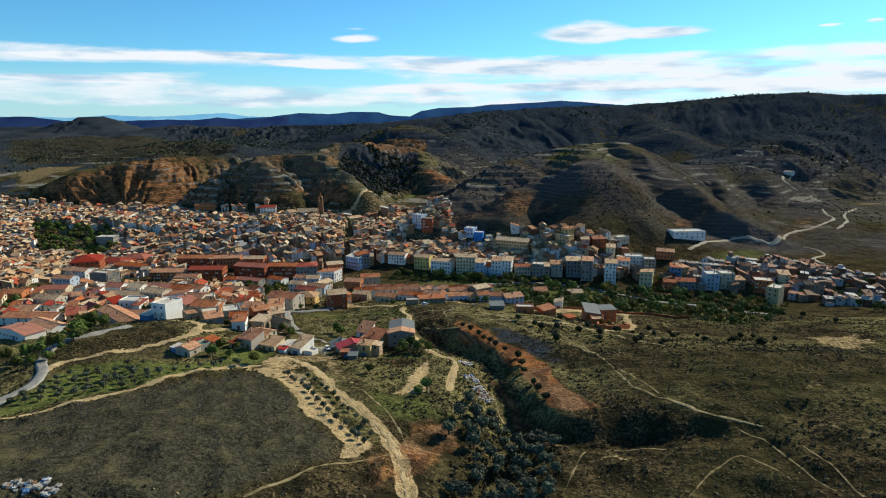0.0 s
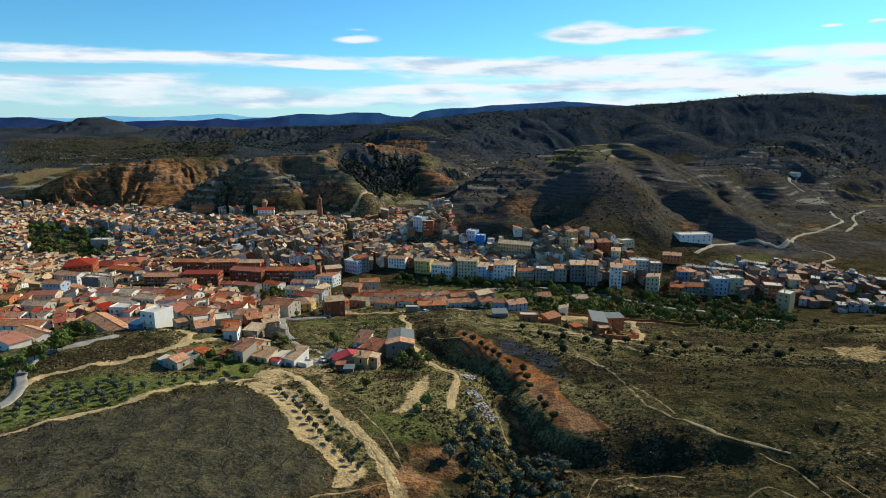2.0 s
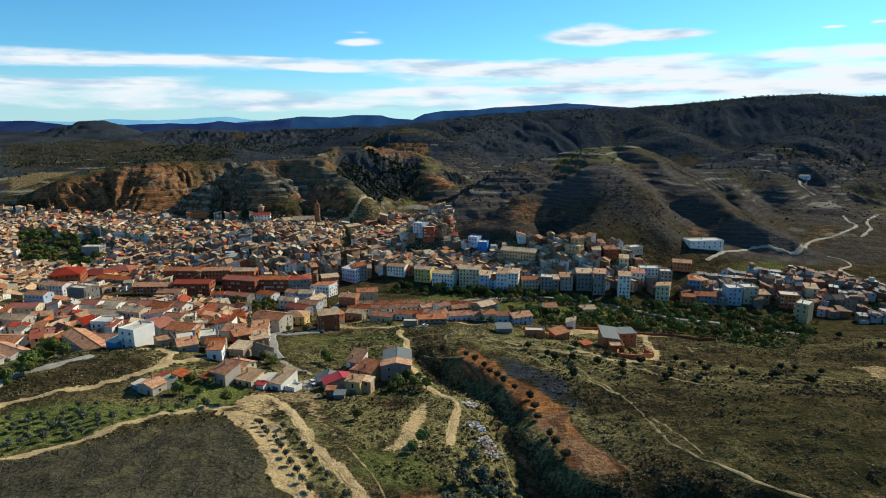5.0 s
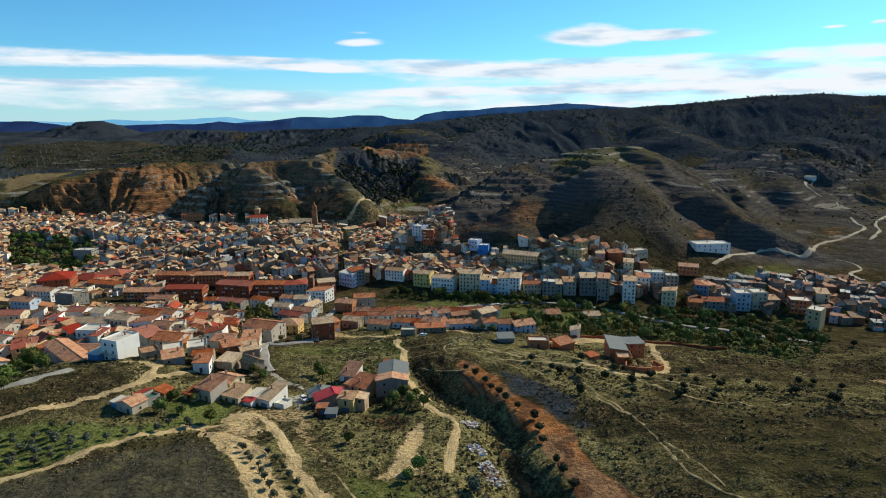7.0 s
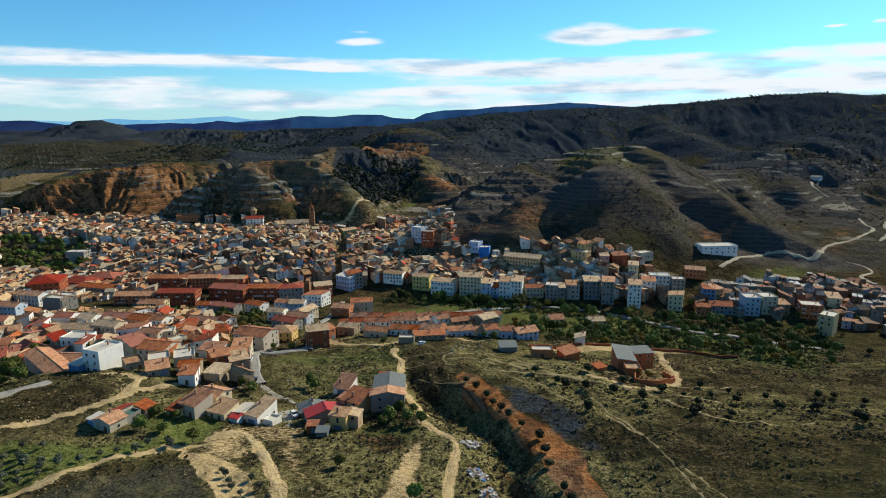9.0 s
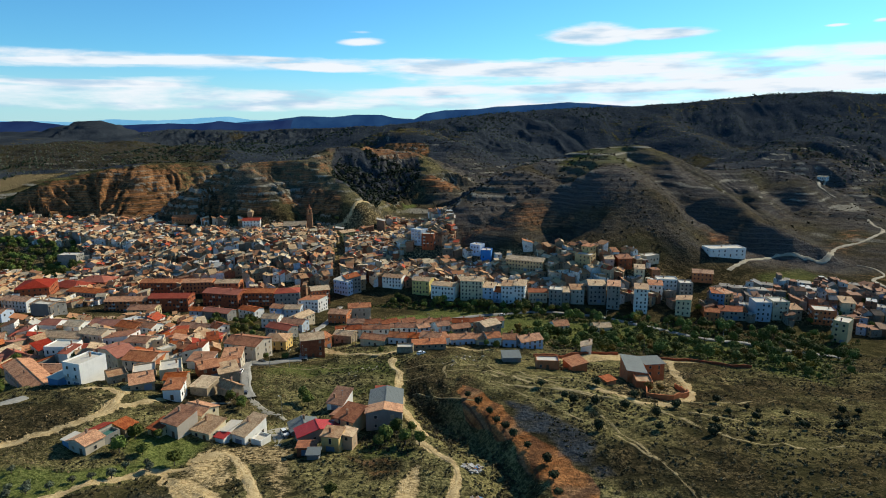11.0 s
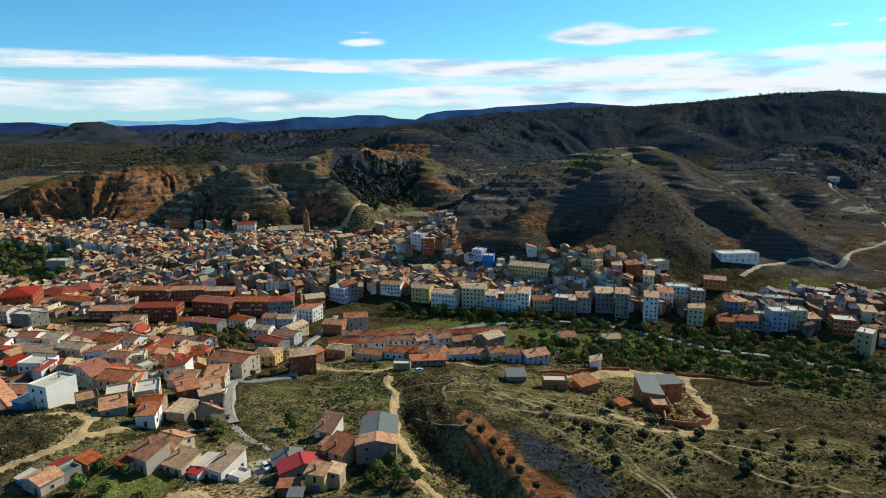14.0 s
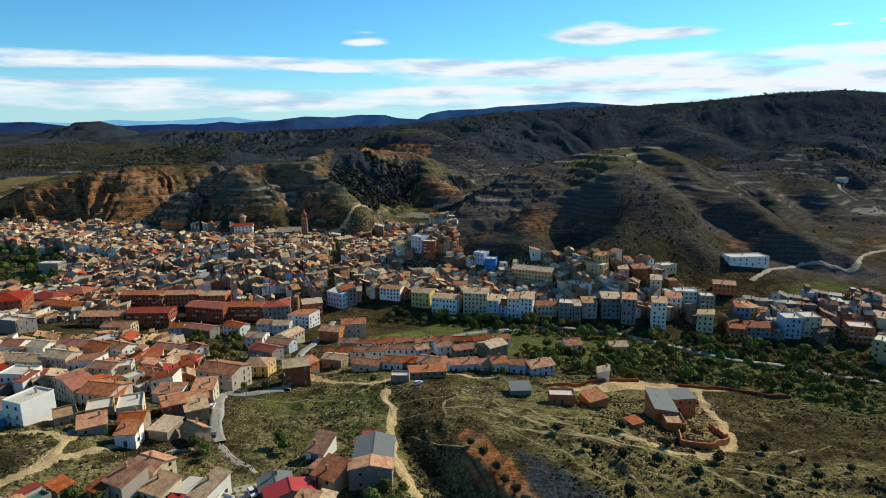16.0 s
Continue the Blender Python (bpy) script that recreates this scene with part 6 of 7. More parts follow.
def mass_house(out, x, y, z, turn, w, d, h, roof, rise, rng):
    k = len(out.v)
    wall_form(out, w, d, h, roof, rise, 3.0, 0)
    roof_form(out, w, d, h, roof, rise, 0.25, 0.45, 3 if roof == "flat" else 1)
    if rng.random() < 0.45:
        # a lower wing, or an attic room standing out of the roof
        q, wing = len(out.v), rng.random() < 0.5
        aw, ad = w * rng.uniform(0.4, 0.7), d * rng.uniform(0.35, 0.55)
        ah = h * rng.uniform(0.45, 0.7) if wing else h + rise + rng.uniform(0.6, 1.6)
        form = rng.choice(("f", "l", "r", "x", "flat"))
        wall_form(out, aw, ad, ah, form, 0.7, 1.0, 0)
        roof_form(out, aw, ad, ah, form, 0.7, 0.2, 0.3, 3 if form == "flat" else 1)
        turned(out, q, Matrix.Translation((rng.uniform(-0.5, 0.5) * (w - aw), -(d + ad) / 2 + 0.1 if wing else rng.uniform(-0.4, 0.4) * (d - ad), 0)))
    storeys = max(1, round(h / 2.9))
    for side in ("front", "right", "left"):
        nx, _ = FACES[side]
        length, off, face = (w, d / 2, 0) if nx == 0 else (d, w / 2, 90 * nx)
        count = max(1, int(length / 3.2))
        for s in range(storeys):
            for c in range(count):
                if rng.random() < 0.4:
                    continue
                u, q = (c - (count - 1) / 2) * length / count, len(out.v)
                hh = rng.choice((1.2, 1.4, 1.9))
                out.box(u - 0.42, -off - 0.05, s * 2.9 + 0.8, u + 0.42, -off + 0.04, s * 2.9 + 0.8 + hh, 2)
                turned(out, q, Matrix.Rotation(radians(face), 4, "Z"))
    if rng.random() < 0.6:
        cx, cy = w * rng.uniform(-0.3, 0.3), d * rng.uniform(-0.2, 0.2)
        t = top_at(w, d, h, roof, rise, cx, cy)
        out.box(cx - 0.3, cy - 0.3, t - 0.5, cx + 0.3, cy + 0.3, t + 1.4, 0)
    turned(out, k, pose(x, y, z, 0, 0, turn))


TOWN_TREES = []


def fill_town():
    """Terraced rows of houses wall to wall along bending lanes, wherever nothing else stands."""
    rng = random.Random(4)
    spots = []
    for outline, step, angle, bend in ((TOWN, 6.9, 12, 15.0), (EAST_QUARTER, 10.6, -18, 6.0), (OLD_VILLAGE, 11.0, 16, 6.0)):
        lo, hi = np.min(outline, 0), np.max(outline, 0)
        (cx, cy), a = (lo + hi) / 2, radians(angle)
        for j in range(-68, 69):
            u = -420 + rng.uniform(0, 6)
            while u < 420:
                w = rng.choice((rng.uniform(3.8, 6.2), rng.uniform(4.4, 8.2)))
                if rng.random() < 0.05:
                    u += rng.uniform(2.5, 6)
                m, v = u + w / 2, j * step
                v += bend * math.sin(m / 85 + j * 0.25) + rng.uniform(-1.5, 1.5)
                tilt = math.degrees(math.atan(bend / 85 * math.cos(m / 85 + j * 0.25)))
                spots.append((cx + m * math.cos(a) - v * math.sin(a), cy + m * math.sin(a) + v * math.cos(a), w, angle + tilt + rng.gauss(0, 11), TOWN is outline))
                u += w - 0.05
    xs, ys = np.array([s[0] for s in spots]), np.array([s[1] for s in spots])
    old = np.array([s[4] for s in spots])
    good = (inside(xs, ys, TOWN) & old) | ((inside(xs, ys, EAST_QUARTER) | inside(xs, ys, OLD_VILLAGE)) & ~old)
    good &= ~inside(xs, ys, GARDENS) & ~inside(xs, ys, LEFT_WOOD)
    for way, width in TRACKS:
        if len(way) > 1 and width > 2:
            d, _ = line_distance(xs, ys, [(p[0], p[1], 0) for p in way[::4]])
            good &= d > width / 2 + 5.0
    for street in STREETS:
        d, _ = line_distance(xs, ys, street)
        good &= d > 6.0
    zs = land(xs, ys)
    gx, gy = land(xs + 4, ys) - zs, land(xs, ys + 4) - zs
    good &= np.hypot(gx, gy) / 4 < np.where(xs < -90, 0.45, 0.7)
    taken = list(HOUSES)
    out, east, count = Mesh(), Mesh(), 0
    for i in np.argsort(ys):
        if not good[i]:
            continue
        x, y, w, turn, _ = spots[i]
        z = float(zs[i])
        if any((x - hx) ** 2 + (y - hy) ** 2 < (r * 0.74 + w * 0.5) ** 2 for hx, hy, r in taken):
            continue
        d = rng.uniform(7.2, 9.4)
        storeys = rng.choice((2, 2, 2, 2, 2, 2, 2, 3)) if y > 480 or x > 130 else rng.choice((1, 1, 2, 2))
        h = storeys * 2.5 + rng.uniform(-0.4, 0.7)
        turn += rng.choice((0, 0, 0, 180))
        if len(TOWN_TREES) < 120 and rng.random() < (0.2 if y < 480 or x > 130 else 0.035):
            TOWN_TREES.append((x, y))
            continue
        roof = rng.choice(("x", "y", "y", "y", "y", "r", "r", "r", "b", "l", "f", "h", "flat") if y > 480 else ("x", "x", "y", "y", "b", "r", "r", "l", "f", "flat"))
        rise = rng.uniform(1.2, 2.3)
        if x > 130 and rng.random() < 0.45:
            roof = "flat"
        if count < 105:
            wall = rng.choice(("cream", "cream", "ochre", "white", "white", "stone", "grey", "pink", "brick"))
            tile = rng.choice(("clay", "clay", "old", "old", "brown", "red")) if roof != "flat" else "pale"
            if x > 130:
                wall, tile = rng.choice(("grey", "stone", "white", "rust", "brick", "cream")), rng.choice(("brown", "brown", "brown", "grey"))
            house(x, y, turn, w, d, h, roof, rise, wall, tile, sides=("front", "right"), base=z, group="town houses", gap=3.2, near=False, chimneys=rng.choice((0, 1)))
        else:
            HOUSES.append((x, y, math.hypot(w, d) / 2))
            mass_house(east if x > 130 else out, x, y, z, turn, w, d, h, roof, rise, rng)
        count += 1
    tagged(new("town_houses", out.data("town_houses", TOWN_WALL, TOWN_ROOF, TOWN_GLASS, TOWN_FLAT)), "close-packed cream and ochre town houses with clay-tile roofs", "houses", kind="stuff")
    tagged(new("town_houses", east.data("town_houses", EAST_WALL, EAST_ROOF, TOWN_GLASS, TOWN_FLAT)), "dull brick and cement houses with brown roofs", "houses", kind="stuff")


# lanes left open between the houses
STREETS = (
    ((-104, 500, 0), (-118, 560, 0), (-128, 640, 0)),
    ((-330, 470, 0), (-200, 522, 0), (-105, 512, 0)),
    ((-260, 560, 0), (-120, 590, 0), (0, 570, 0)),
    ((-300, 640, 0), (-190, 640, 0)),
)


CHURCH_BRICK = brick_material("brown church brick", (0.17, 0.085, 0.045), (0.30, 0.165, 0.09))


def church():
    """Brick bell tower with a small lantern, and the nave beside it."""
    x, y = CHURCH
    z = ground(x, y)
    root = thing("church", pose(x, y, z, 0, 0, 8), "brown brick church with slim bell tower and tile roof", "church")
    nave = Mesh()
    wall_form(nave, 22, 13, 9, "x", 3.4, 3.0)
    turned(nave, 0, pose(-15, 6, 0))
    part("nave_wall", nave.data("nave_wall", CHURCH_BRICK), root)
    top = Mesh()
    roof_form(top, 22, 13, 9, "x", 3.4)
    turned(top, 0, pose(-15, 6, 0))
    part("nave_roof", top.data("nave_roof", TILES["old"][0]), root)
    t = Mesh()
    t.box(-2.6, -2.6, -3, 2.6, 2.6, 13.5)
    t.box(-2.85, -2.85, 13.5, 2.85, 2.85, 14.0)
    t.box(-2.5, -2.5, 14.0, 2.5, 2.5, 20.5)
    t.box(-2.8, -2.8, 20.5, 2.8, 2.8, 21.0)
    for sx in (-1, 1):
        for sy in (-1, 1):
            pillar = Mesh()
            pillar.box(sx * 1.55 - 0.6, sy * 1.55 - 0.6, 21, sx * 1.55 + 0.6, sy * 1.55 + 0.6, 25.2)
            part("pillar", pillar.data("pillar", CHURCH_BRICK), root)
    cap = Mesh()
    cap.box(-2.4, -2.4, 25.2, 2.4, 2.4, 25.8)
    part("cornice", cap.data("cornice", CHURCH_BRICK), root)
    part("bell_tower", t.data("bell_tower", CHURCH_BRICK), root)
    s = Mesh()
    ring = [(2.0 * math.cos(math.pi * (k + 0.5) / 4), 2.0 * math.sin(math.pi * (k + 0.5) / 4)) for k in range(8)]
    s.add([(a, b, 25.8) for a, b in ring] + [(a * 0.55, b * 0.55, 27.3) for a, b in ring] + [(a * 0.5, b * 0.5, 28.6) for a, b in ring] + [(0, 0, 30.8)],
          [(k, (k + 1) % 8, 8 + (k + 1) % 8, 8 + k) for k in range(8)] + [(8 + k, 8 + (k + 1) % 8, 16 + (k + 1) % 8, 16 + k) for k in range(8)] + [(16 + k, 16 + (k + 1) % 8, 24) for k in range(8)])
    s.box(-0.05, -0.05, 30.5, 0.05, 0.05, 32.2)
    part("spire", s.data("spire", TILES["brown"][0]), root, label="small dark tiled lantern spire")
    HOUSES.append((x, y, 5)), HOUSES.append((x - 15, y + 6, 12))


church()
fill_town()


# ---------------------------------------------------------------- plants
def leaf_material(name, a, b, vary=0.25):
    mat, tree, shader = surface(name, 0.8, 0.0, 0.1)
    info = node(tree, "ShaderNodeObjectInfo").outputs["Random"]
    isle = node(tree, "ShaderNodeNewGeometry").outputs["Random Per Island"]
    c = mixed(tree, isle, (*a, 1), (*b, 1))
    hue = node(tree, "ShaderNodeHueSaturation", {"Hue": maths(tree, "MULTIPLY_ADD", info, 0.05, 0.465), "Value": maths(tree, "MULTIPLY_ADD", info, 2 * vary, 1 - vary), "Color": c})
    tree.links.new(hue.outputs[0], shader.inputs["Base Color"])
    return mat


OLIVE = leaf_material("olive leaves", (0.062, 0.076, 0.046), (0.130, 0.145, 0.098))
LEAF = leaf_material("green leaves", (0.060, 0.088, 0.018), (0.135, 0.165, 0.040), 0.45)
AUTUMN = leaf_material("autumn leaves", (0.15, 0.115, 0.022), (0.25, 0.18, 0.035))
PINE = leaf_material("pine needles", (0.012, 0.022, 0.012), (0.032, 0.048, 0.024))
SCRUB = leaf_material("scrub leaves", (0.029, 0.027, 0.014), (0.085, 0.073, 0.037))
BUSHLEAF = leaf_material("juniper leaves", (0.020, 0.030, 0.014), (0.045, 0.058, 0.026))
TUFT = leaf_material("dry grass", (0.16, 0.125, 0.05), (0.34, 0.27, 0.13))
BARK = plain("grey bark", (0.11, 0.085, 0.065), 0.95, grit=0.5)
TWIG = plain("bare twigs", (0.16, 0.13, 0.105), 0.95, grit=0.4)


def stick(out, p, q, r0, r1, n=5):
    p, q = Vector(p), Vector(q)
    d = (q - p).normalized()
    a = d.orthogonal().normalized()
    b = d.cross(a)
    ring = lambda c, r: [tuple(c + (a * math.cos(2 * math.pi * k / n) + b * math.sin(2 * math.pi * k / n)) * r) for k in range(n)]
    out.add(ring(p, r0) + ring(q, r1), [(k, (k + 1) % n, n + (k + 1) % n, n + k) for k in range(n)] + [tuple(range(2 * n - 1, n - 1, -1))])


def limbs(rng, height, spread, count, r):
    """Trunk and limbs; gives the mesh and the limb ends."""
    out, ends = Mesh(), []
    fork = height * rng.uniform(0.28, 0.4)
    lean = (rng.uniform(-0.15, 0.15), rng.uniform(-0.15, 0.15))
    stick(out, (0, 0, -0.4), (lean[0], lean[1], fork), r, r * 0.7, 6)
    for k in range(count):
        a = 2 * math.pi * (k + rng.uniform(0, 0.6)) / count
        reach = spread * rng.uniform(0.35, 0.75)
        end = (lean[0] + reach * math.cos(a), lean[1] + reach * math.sin(a), height * rng.uniform(0.55, 0.85))
        stick(out, (lean[0], lean[1], fork * 0.92), end, r * 0.5, r * 0.16, 4)
        ends.append(end)
    return out, ends


def leaves(rng, centres, radius, flat, count, size):
    """A crown of small tilted leaf sprays in lumps round the given centres."""
    out = Mesh()
    for _ in range(count):
        c = rng.choice(centres)
        v = Vector((rng.gauss(0, 1), rng.gauss(0, 1), rng.gauss(0, 1))).normalized()
        p = Vector(c) + Vector((v.x, v.y, v.z * flat)) * radius * rng.uniform(0.72, 1.06)
        n = (v + Vector((rng.gauss(0, 0.3), rng.gauss(0, 0.3), rng.gauss(0, 0.3) + 0.15))).normalized()
        a = n.orthogonal().normalized()
        a = (a * math.cos(rng.uniform(0, 6.3)) + n.cross(a) * math.sin(rng.uniform(0, 6.3))).normalized()
        b = n.cross(a)
        s = size * rng.uniform(0.6, 1.3)
        out.add([p - a * s, p + b * s * 0.7 - n * s * 0.2, p + a * s, p - b * s * 0.7 + n * s * 0.15], [(0, 1, 2), (0, 2, 3)])
    return out


def tree_kind(name, count, height, spread, stems, trunk, leaf, lump, flat, n, size, seed):
    """Some variants of one kind of tree: pairs of trunk and crown meshes."""
    made = []
    for k in range(count):
        rng = random.Random(seed + k)
        wood, ends = limbs(rng, height, spread, stems, trunk)
        heart = [(0, 0, height * 0.66)] + ends + [(rng.uniform(-0.4, 0.4) * spread, rng.uniform(-0.4, 0.4) * spread, height * rng.uniform(0.6, 0.9)) for _ in range(3)]
        crown = leaves(rng, heart, lump, flat, n, size)
        made.append((wood.data(name + "_trunk", BARK), crown.data(name + "_crown", leaf)))
    return made


OLIVES = tree_kind("olive", 5, 3.0, 1.6, 5, 0.2, OLIVE, 0.9, 0.85, 560, 0.24, 100)
BROADS = tree_kind("broadleaf", 6, 6.5, 2.7, 6, 0.24, LEAF, 1.75, 0.95, 1300, 0.4, 200)
GOLDS = tree_kind("golden", 3, 7.0, 2.4, 6, 0.22, AUTUMN, 1.5, 1.0, 950, 0.36, 300)
ROUNDS = tree_kind("bush", 4, 1.7, 0.6, 4, 0.1, BUSHLEAF, 0.85, 0.85, 420, 0.2, 400)


def bare_meshes(seed):
    rng = random.Random(seed)
    wood, ends = limbs(rng, 2.7, 1.9, 6, 0.13)
    twigs = Mesh()
    for e in ends:
        for _ in range(5):
            q = Vector(e) + Vector((rng.gauss(0, 0.55), rng.gauss(0, 0.55), rng.uniform(0.2, 0.9)))
            stick(twigs, Vector(e) * rng.uniform(0.75, 1.0), q, 0.035, 0.012, 3)
    return wood.data("almond_trunk", BARK), twigs.data("almond_twigs", TWIG)


BARES = [bare_meshes(500 + k) for k in range(4)]


def plant(kinds, x, y, scale, rng, name, label, group, crown="crown"):
    trunk, top = rng.choice(kinds)
    root = thing(name, pose(x, y, ground(x, y), 0, 0, rng.uniform(0, 360)) @ Matrix.Diagonal((scale, scale, scale * rng.uniform(0.85, 1.15), 1)), label, "tree" if "bush" not in name else "bush", group)
    part("trunk", trunk, root)
    part(crown, top, root)
    return root


def rows(outline, step, turn, rng, miss=0.1, jitter=0.5):
    lo, hi = np.min(outline, 0), np.max(outline, 0)
    c, a, pts = (lo + hi) / 2, radians(turn), []
    for i in range(-60, 60):
        for j in range(-60, 60):
            u, v = i * step + rng.gauss(0, jitter), j * step + rng.gauss(0, jitter)
            pts.append((c[0] + u * math.cos(a) - v * math.sin(a), c[1] + u * math.sin(a) + v * math.cos(a), rng.random()))
    p = np.array(pts)
    return [tuple(q[:2]) for q in p[inside(p[:, 0], p[:, 1], outline) & (p[:, 2] > miss)]]


def clear_of_houses(x, y, gap=2.0):
    return all((x - hx) ** 2 + (y - hy) ** 2 > (r * 0.8 + gap) ** 2 for hx, hy, r in HOUSES)


def along(line, step, rng, off=0.0):
    pts = []
    for (ax, ay), (bx, by) in zip(line, line[1:]):
        n = max(1, round(math.hypot(bx - ax, by - ay) / step))
        pts += [(ax + (bx - ax) * k / n + rng.gauss(0, off), ay + (by - ay) * k / n + rng.gauss(0, off)) for k in range(n)]
    return pts


def plant_all():
    rng = random.Random(12)
    for x, y in rows(OLIVE_GROVE, 4.5, 35, rng, 0.12, 0.5):
        plant(OLIVES, x, y, rng.uniform(0.6, 0.9), rng, "olive_tree", "silvery olive tree in a grassy grove", "olive trees")
    for x, y in along(STRIP_LINE, 4.2, rng, 0.3) + along(STRIP_EDGE, 5.0, rng, 0.3):
        plant(OLIVES, x, y, rng.uniform(0.5, 0.72), rng, "olive_tree", "small olive tree on bare sandy soil", "olive trees")
    for x, y in along(ORANGE_LINE, 7.6, rng, 0.4):
        plant(ROUNDS, x, y, rng.uniform(1.0, 1.3), rng, "round_bush", "dark round bush on orange soil", "bushes")
    for x, y in rows(ALMOND_FIELD, 6.0, 20, rng, 0.25, 0.5):
        plant(BARES, x, y, rng.uniform(0.7, 1.05), rng, "almond_tree", "bare grey almond tree in a ploughed field", "almond trees")
    for x, y in rows(GULLY_WOOD, 4.6, 10, rng, 0.3, 1.1):
        plant(OLIVES, x, y, rng.uniform(0.9, 1.45), rng, "olive_tree", "old silvery olive tree in the gully", "olive trees")
    for outline, step, miss in ((RIVER_WOOD, 8.6, 0.3), (GARDEN_WOOD, 8.2, 0.25), (LEFT_WOOD, 7.5, 0.2), (SLOPE_TREES, 6.0, 0.3), (RIVER_BANK, 6.0, 0.15), (VILLAGE_GREEN, 8.0, 0.3)):
        for x, y in rows(outline, step, 25, rng, miss, 1.8):
            if clear_of_houses(x, y, 0.5):
                if outline is LEFT_WOOD:
                    plant(BROADS, x, y, rng.uniform(0.7, 1.3), rng, "oak_tree", "dark green tree in the wood beside the town", "wood trees")
                elif rng.random() < 0.1:
                    plant(GOLDS, x, y, rng.uniform(0.6, 0.9), rng, "poplar_tree", "yellow autumn tree by the river", "river trees")
                else:
                    plant(BROADS, x, y, rng.choice((0.4, 0.6, 0.7, 0.85, 1.05)) * rng.uniform(0.85, 1.15), rng, "broadleaf_tree", "green leafy tree in the valley", "river trees")
    for x, y in TOWN_TREES:
        plant(BROADS, x, y, rng.uniform(0.5, 0.85), rng, "town_tree", "dark green tree between the town houses", "town trees")
    for x, y in BUSHES:
        plant(ROUNDS, x, y, rng.uniform(0.8, 1.6), rng, "round_bush", "dark juniper bush on the dry slope", "bushes")
    for k, (x, y) in enumerate(VILLAGE_TREES):
        if not clear_of_houses(x, y, 0.8):
            continue
        plant(GOLDS if k in GOLDEN else BROADS, x, y, rng.uniform(0.42, 0.75), rng, "garden_tree", "leafy garden tree beside the houses", "garden trees")


def scatter_stuff(name, label, material, count, lo, hi, keep, make, seed):
    """Many small plants that nobody could count, joined into one object."""
    gen = np.random.default_rng(seed)
    x, y = gen.uniform(lo[0], hi[0], count), gen.uniform(lo[1], hi[1], count)
    k = keep(x, y, gen)
    x, y = x[k], y[k]
    z = land(x, y)
    verts, faces, base = [], [], 0
    shapes = [make(random.Random(seed + s)) for s in range(12)]
    for i in range(len(x)):
        sv, sf = shapes[i % 12]
        s, a = gen.uniform(0.6, 1.5), gen.uniform(0, 6.28)
        c, d = math.cos(a) * s, math.sin(a) * s
        v = np.stack([sv[:, 0] * c - sv[:, 1] * d + x[i], sv[:, 0] * d + sv[:, 1] * c + y[i], sv[:, 2] * s + z[i]], 1)
        verts.append(v)
        faces.append(sf + base)
        base += len(v)
    mesh = sheet(name, np.concatenate(verts), np.concatenate(faces), material, False)
    tagged(new(name, mesh), label, "plants", kind="stuff")


def lump(rng, radius, height, sprays, size, flat=0.8):
    """One low plant as loose quads: points and faces as arrays."""
    v, f = [], []
    for k in range(sprays):
        w = Vector((rng.gauss(0, 1), rng.gauss(0, 1), abs(rng.gauss(0, 1)))).normalized()
        p = Vector((w.x * radius, w.y * radius, 0.15 * height + w.z * height)) * rng.uniform(0.5, 1.0)
        n = (w + Vector((rng.gauss(0, 0.4), rng.gauss(0, 0.4), 0.4))).normalized()
        a = n.orthogonal().normalized()
        b = n.cross(a)
        s = size * rng.uniform(0.7, 1.3)
        v += [p - a * s, p + b * s * 0.8, p + a * s, p - b * s * 0.8]
        f.append([4 * k, 4 * k + 1, 4 * k + 2, 4 * k + 3])
    return np.array([tuple(q) for q in v]), np.array(f)


def outside(x, y, *outlines):
    ok = np.ones(len(x), bool)
    for o in outlines:
        ok &= ~inside(x, y, o)
    return ok


def off_tracks(x, y, gap=0.6):
    ok = np.ones(len(x), bool)
    for way, width in TRACKS:
        d, _ = line_distance(x, y, [(p[0], p[1], 0) for p in way[::3]])
        ok &= d > width / 2 + gap
    return ok


SAND_AREAS = [z[4] for z in ZONES if z[0] == "soil" and (z[1] in (0, 2) and z[2] > 0.45 or z[2] > 0.6)]


def free_of_houses(x, y):
    ok = np.ones(len(x), bool)
    for hx, hy, r in HOUSES:
        ok &= (x - hx) ** 2 + (y - hy) ** 2 > (r + 0.5) ** 2
    return ok


def in_view(x, y):
    """Only the fan of land ahead of the flight has its small plants."""
    return np.abs(x) < 0.80 * (y + 30)


STRIP = [(a + 4, b + 2, 0) for a, b in STRIP_EDGE]


def scrub_here(x, y, gen):
    thick = 0.45 + 0.9 * fbm(x, y, 45, 3, 21) + 0.5 * fbm(x, y, 9, 2, 23)
    ok = in_view(x, y) & (gen.uniform(0, 1, len(x)) < np.clip(thick, 0.03, 1))
    ok &= outside(x, y, ALMOND_FIELD, OLIVE_GROVE, OLD_VILLAGE, *SAND_AREAS)
    return ok & off_tracks(x, y) & free_of_houses(x, y) & (line_distance(x, y, STRIP)[0] > 8) & (line_distance(x, y, ORANGE_ROW)[0] > 6.5)


def grass_here(x, y, gen):
    thick = 0.25 - 0.9 * fbm(x, y, 45, 3, 21) + 0.6 * fbm(x, y, 12, 2, 24)
    ok = in_view(x, y) & (gen.uniform(0, 1, len(x)) < np.clip(thick, 0.02, 1))
    ok &= outside(x, y, ALMOND_FIELD, OLD_VILLAGE, *SAND_AREAS)
    return ok & off_tracks(x, y) & free_of_houses(x, y)


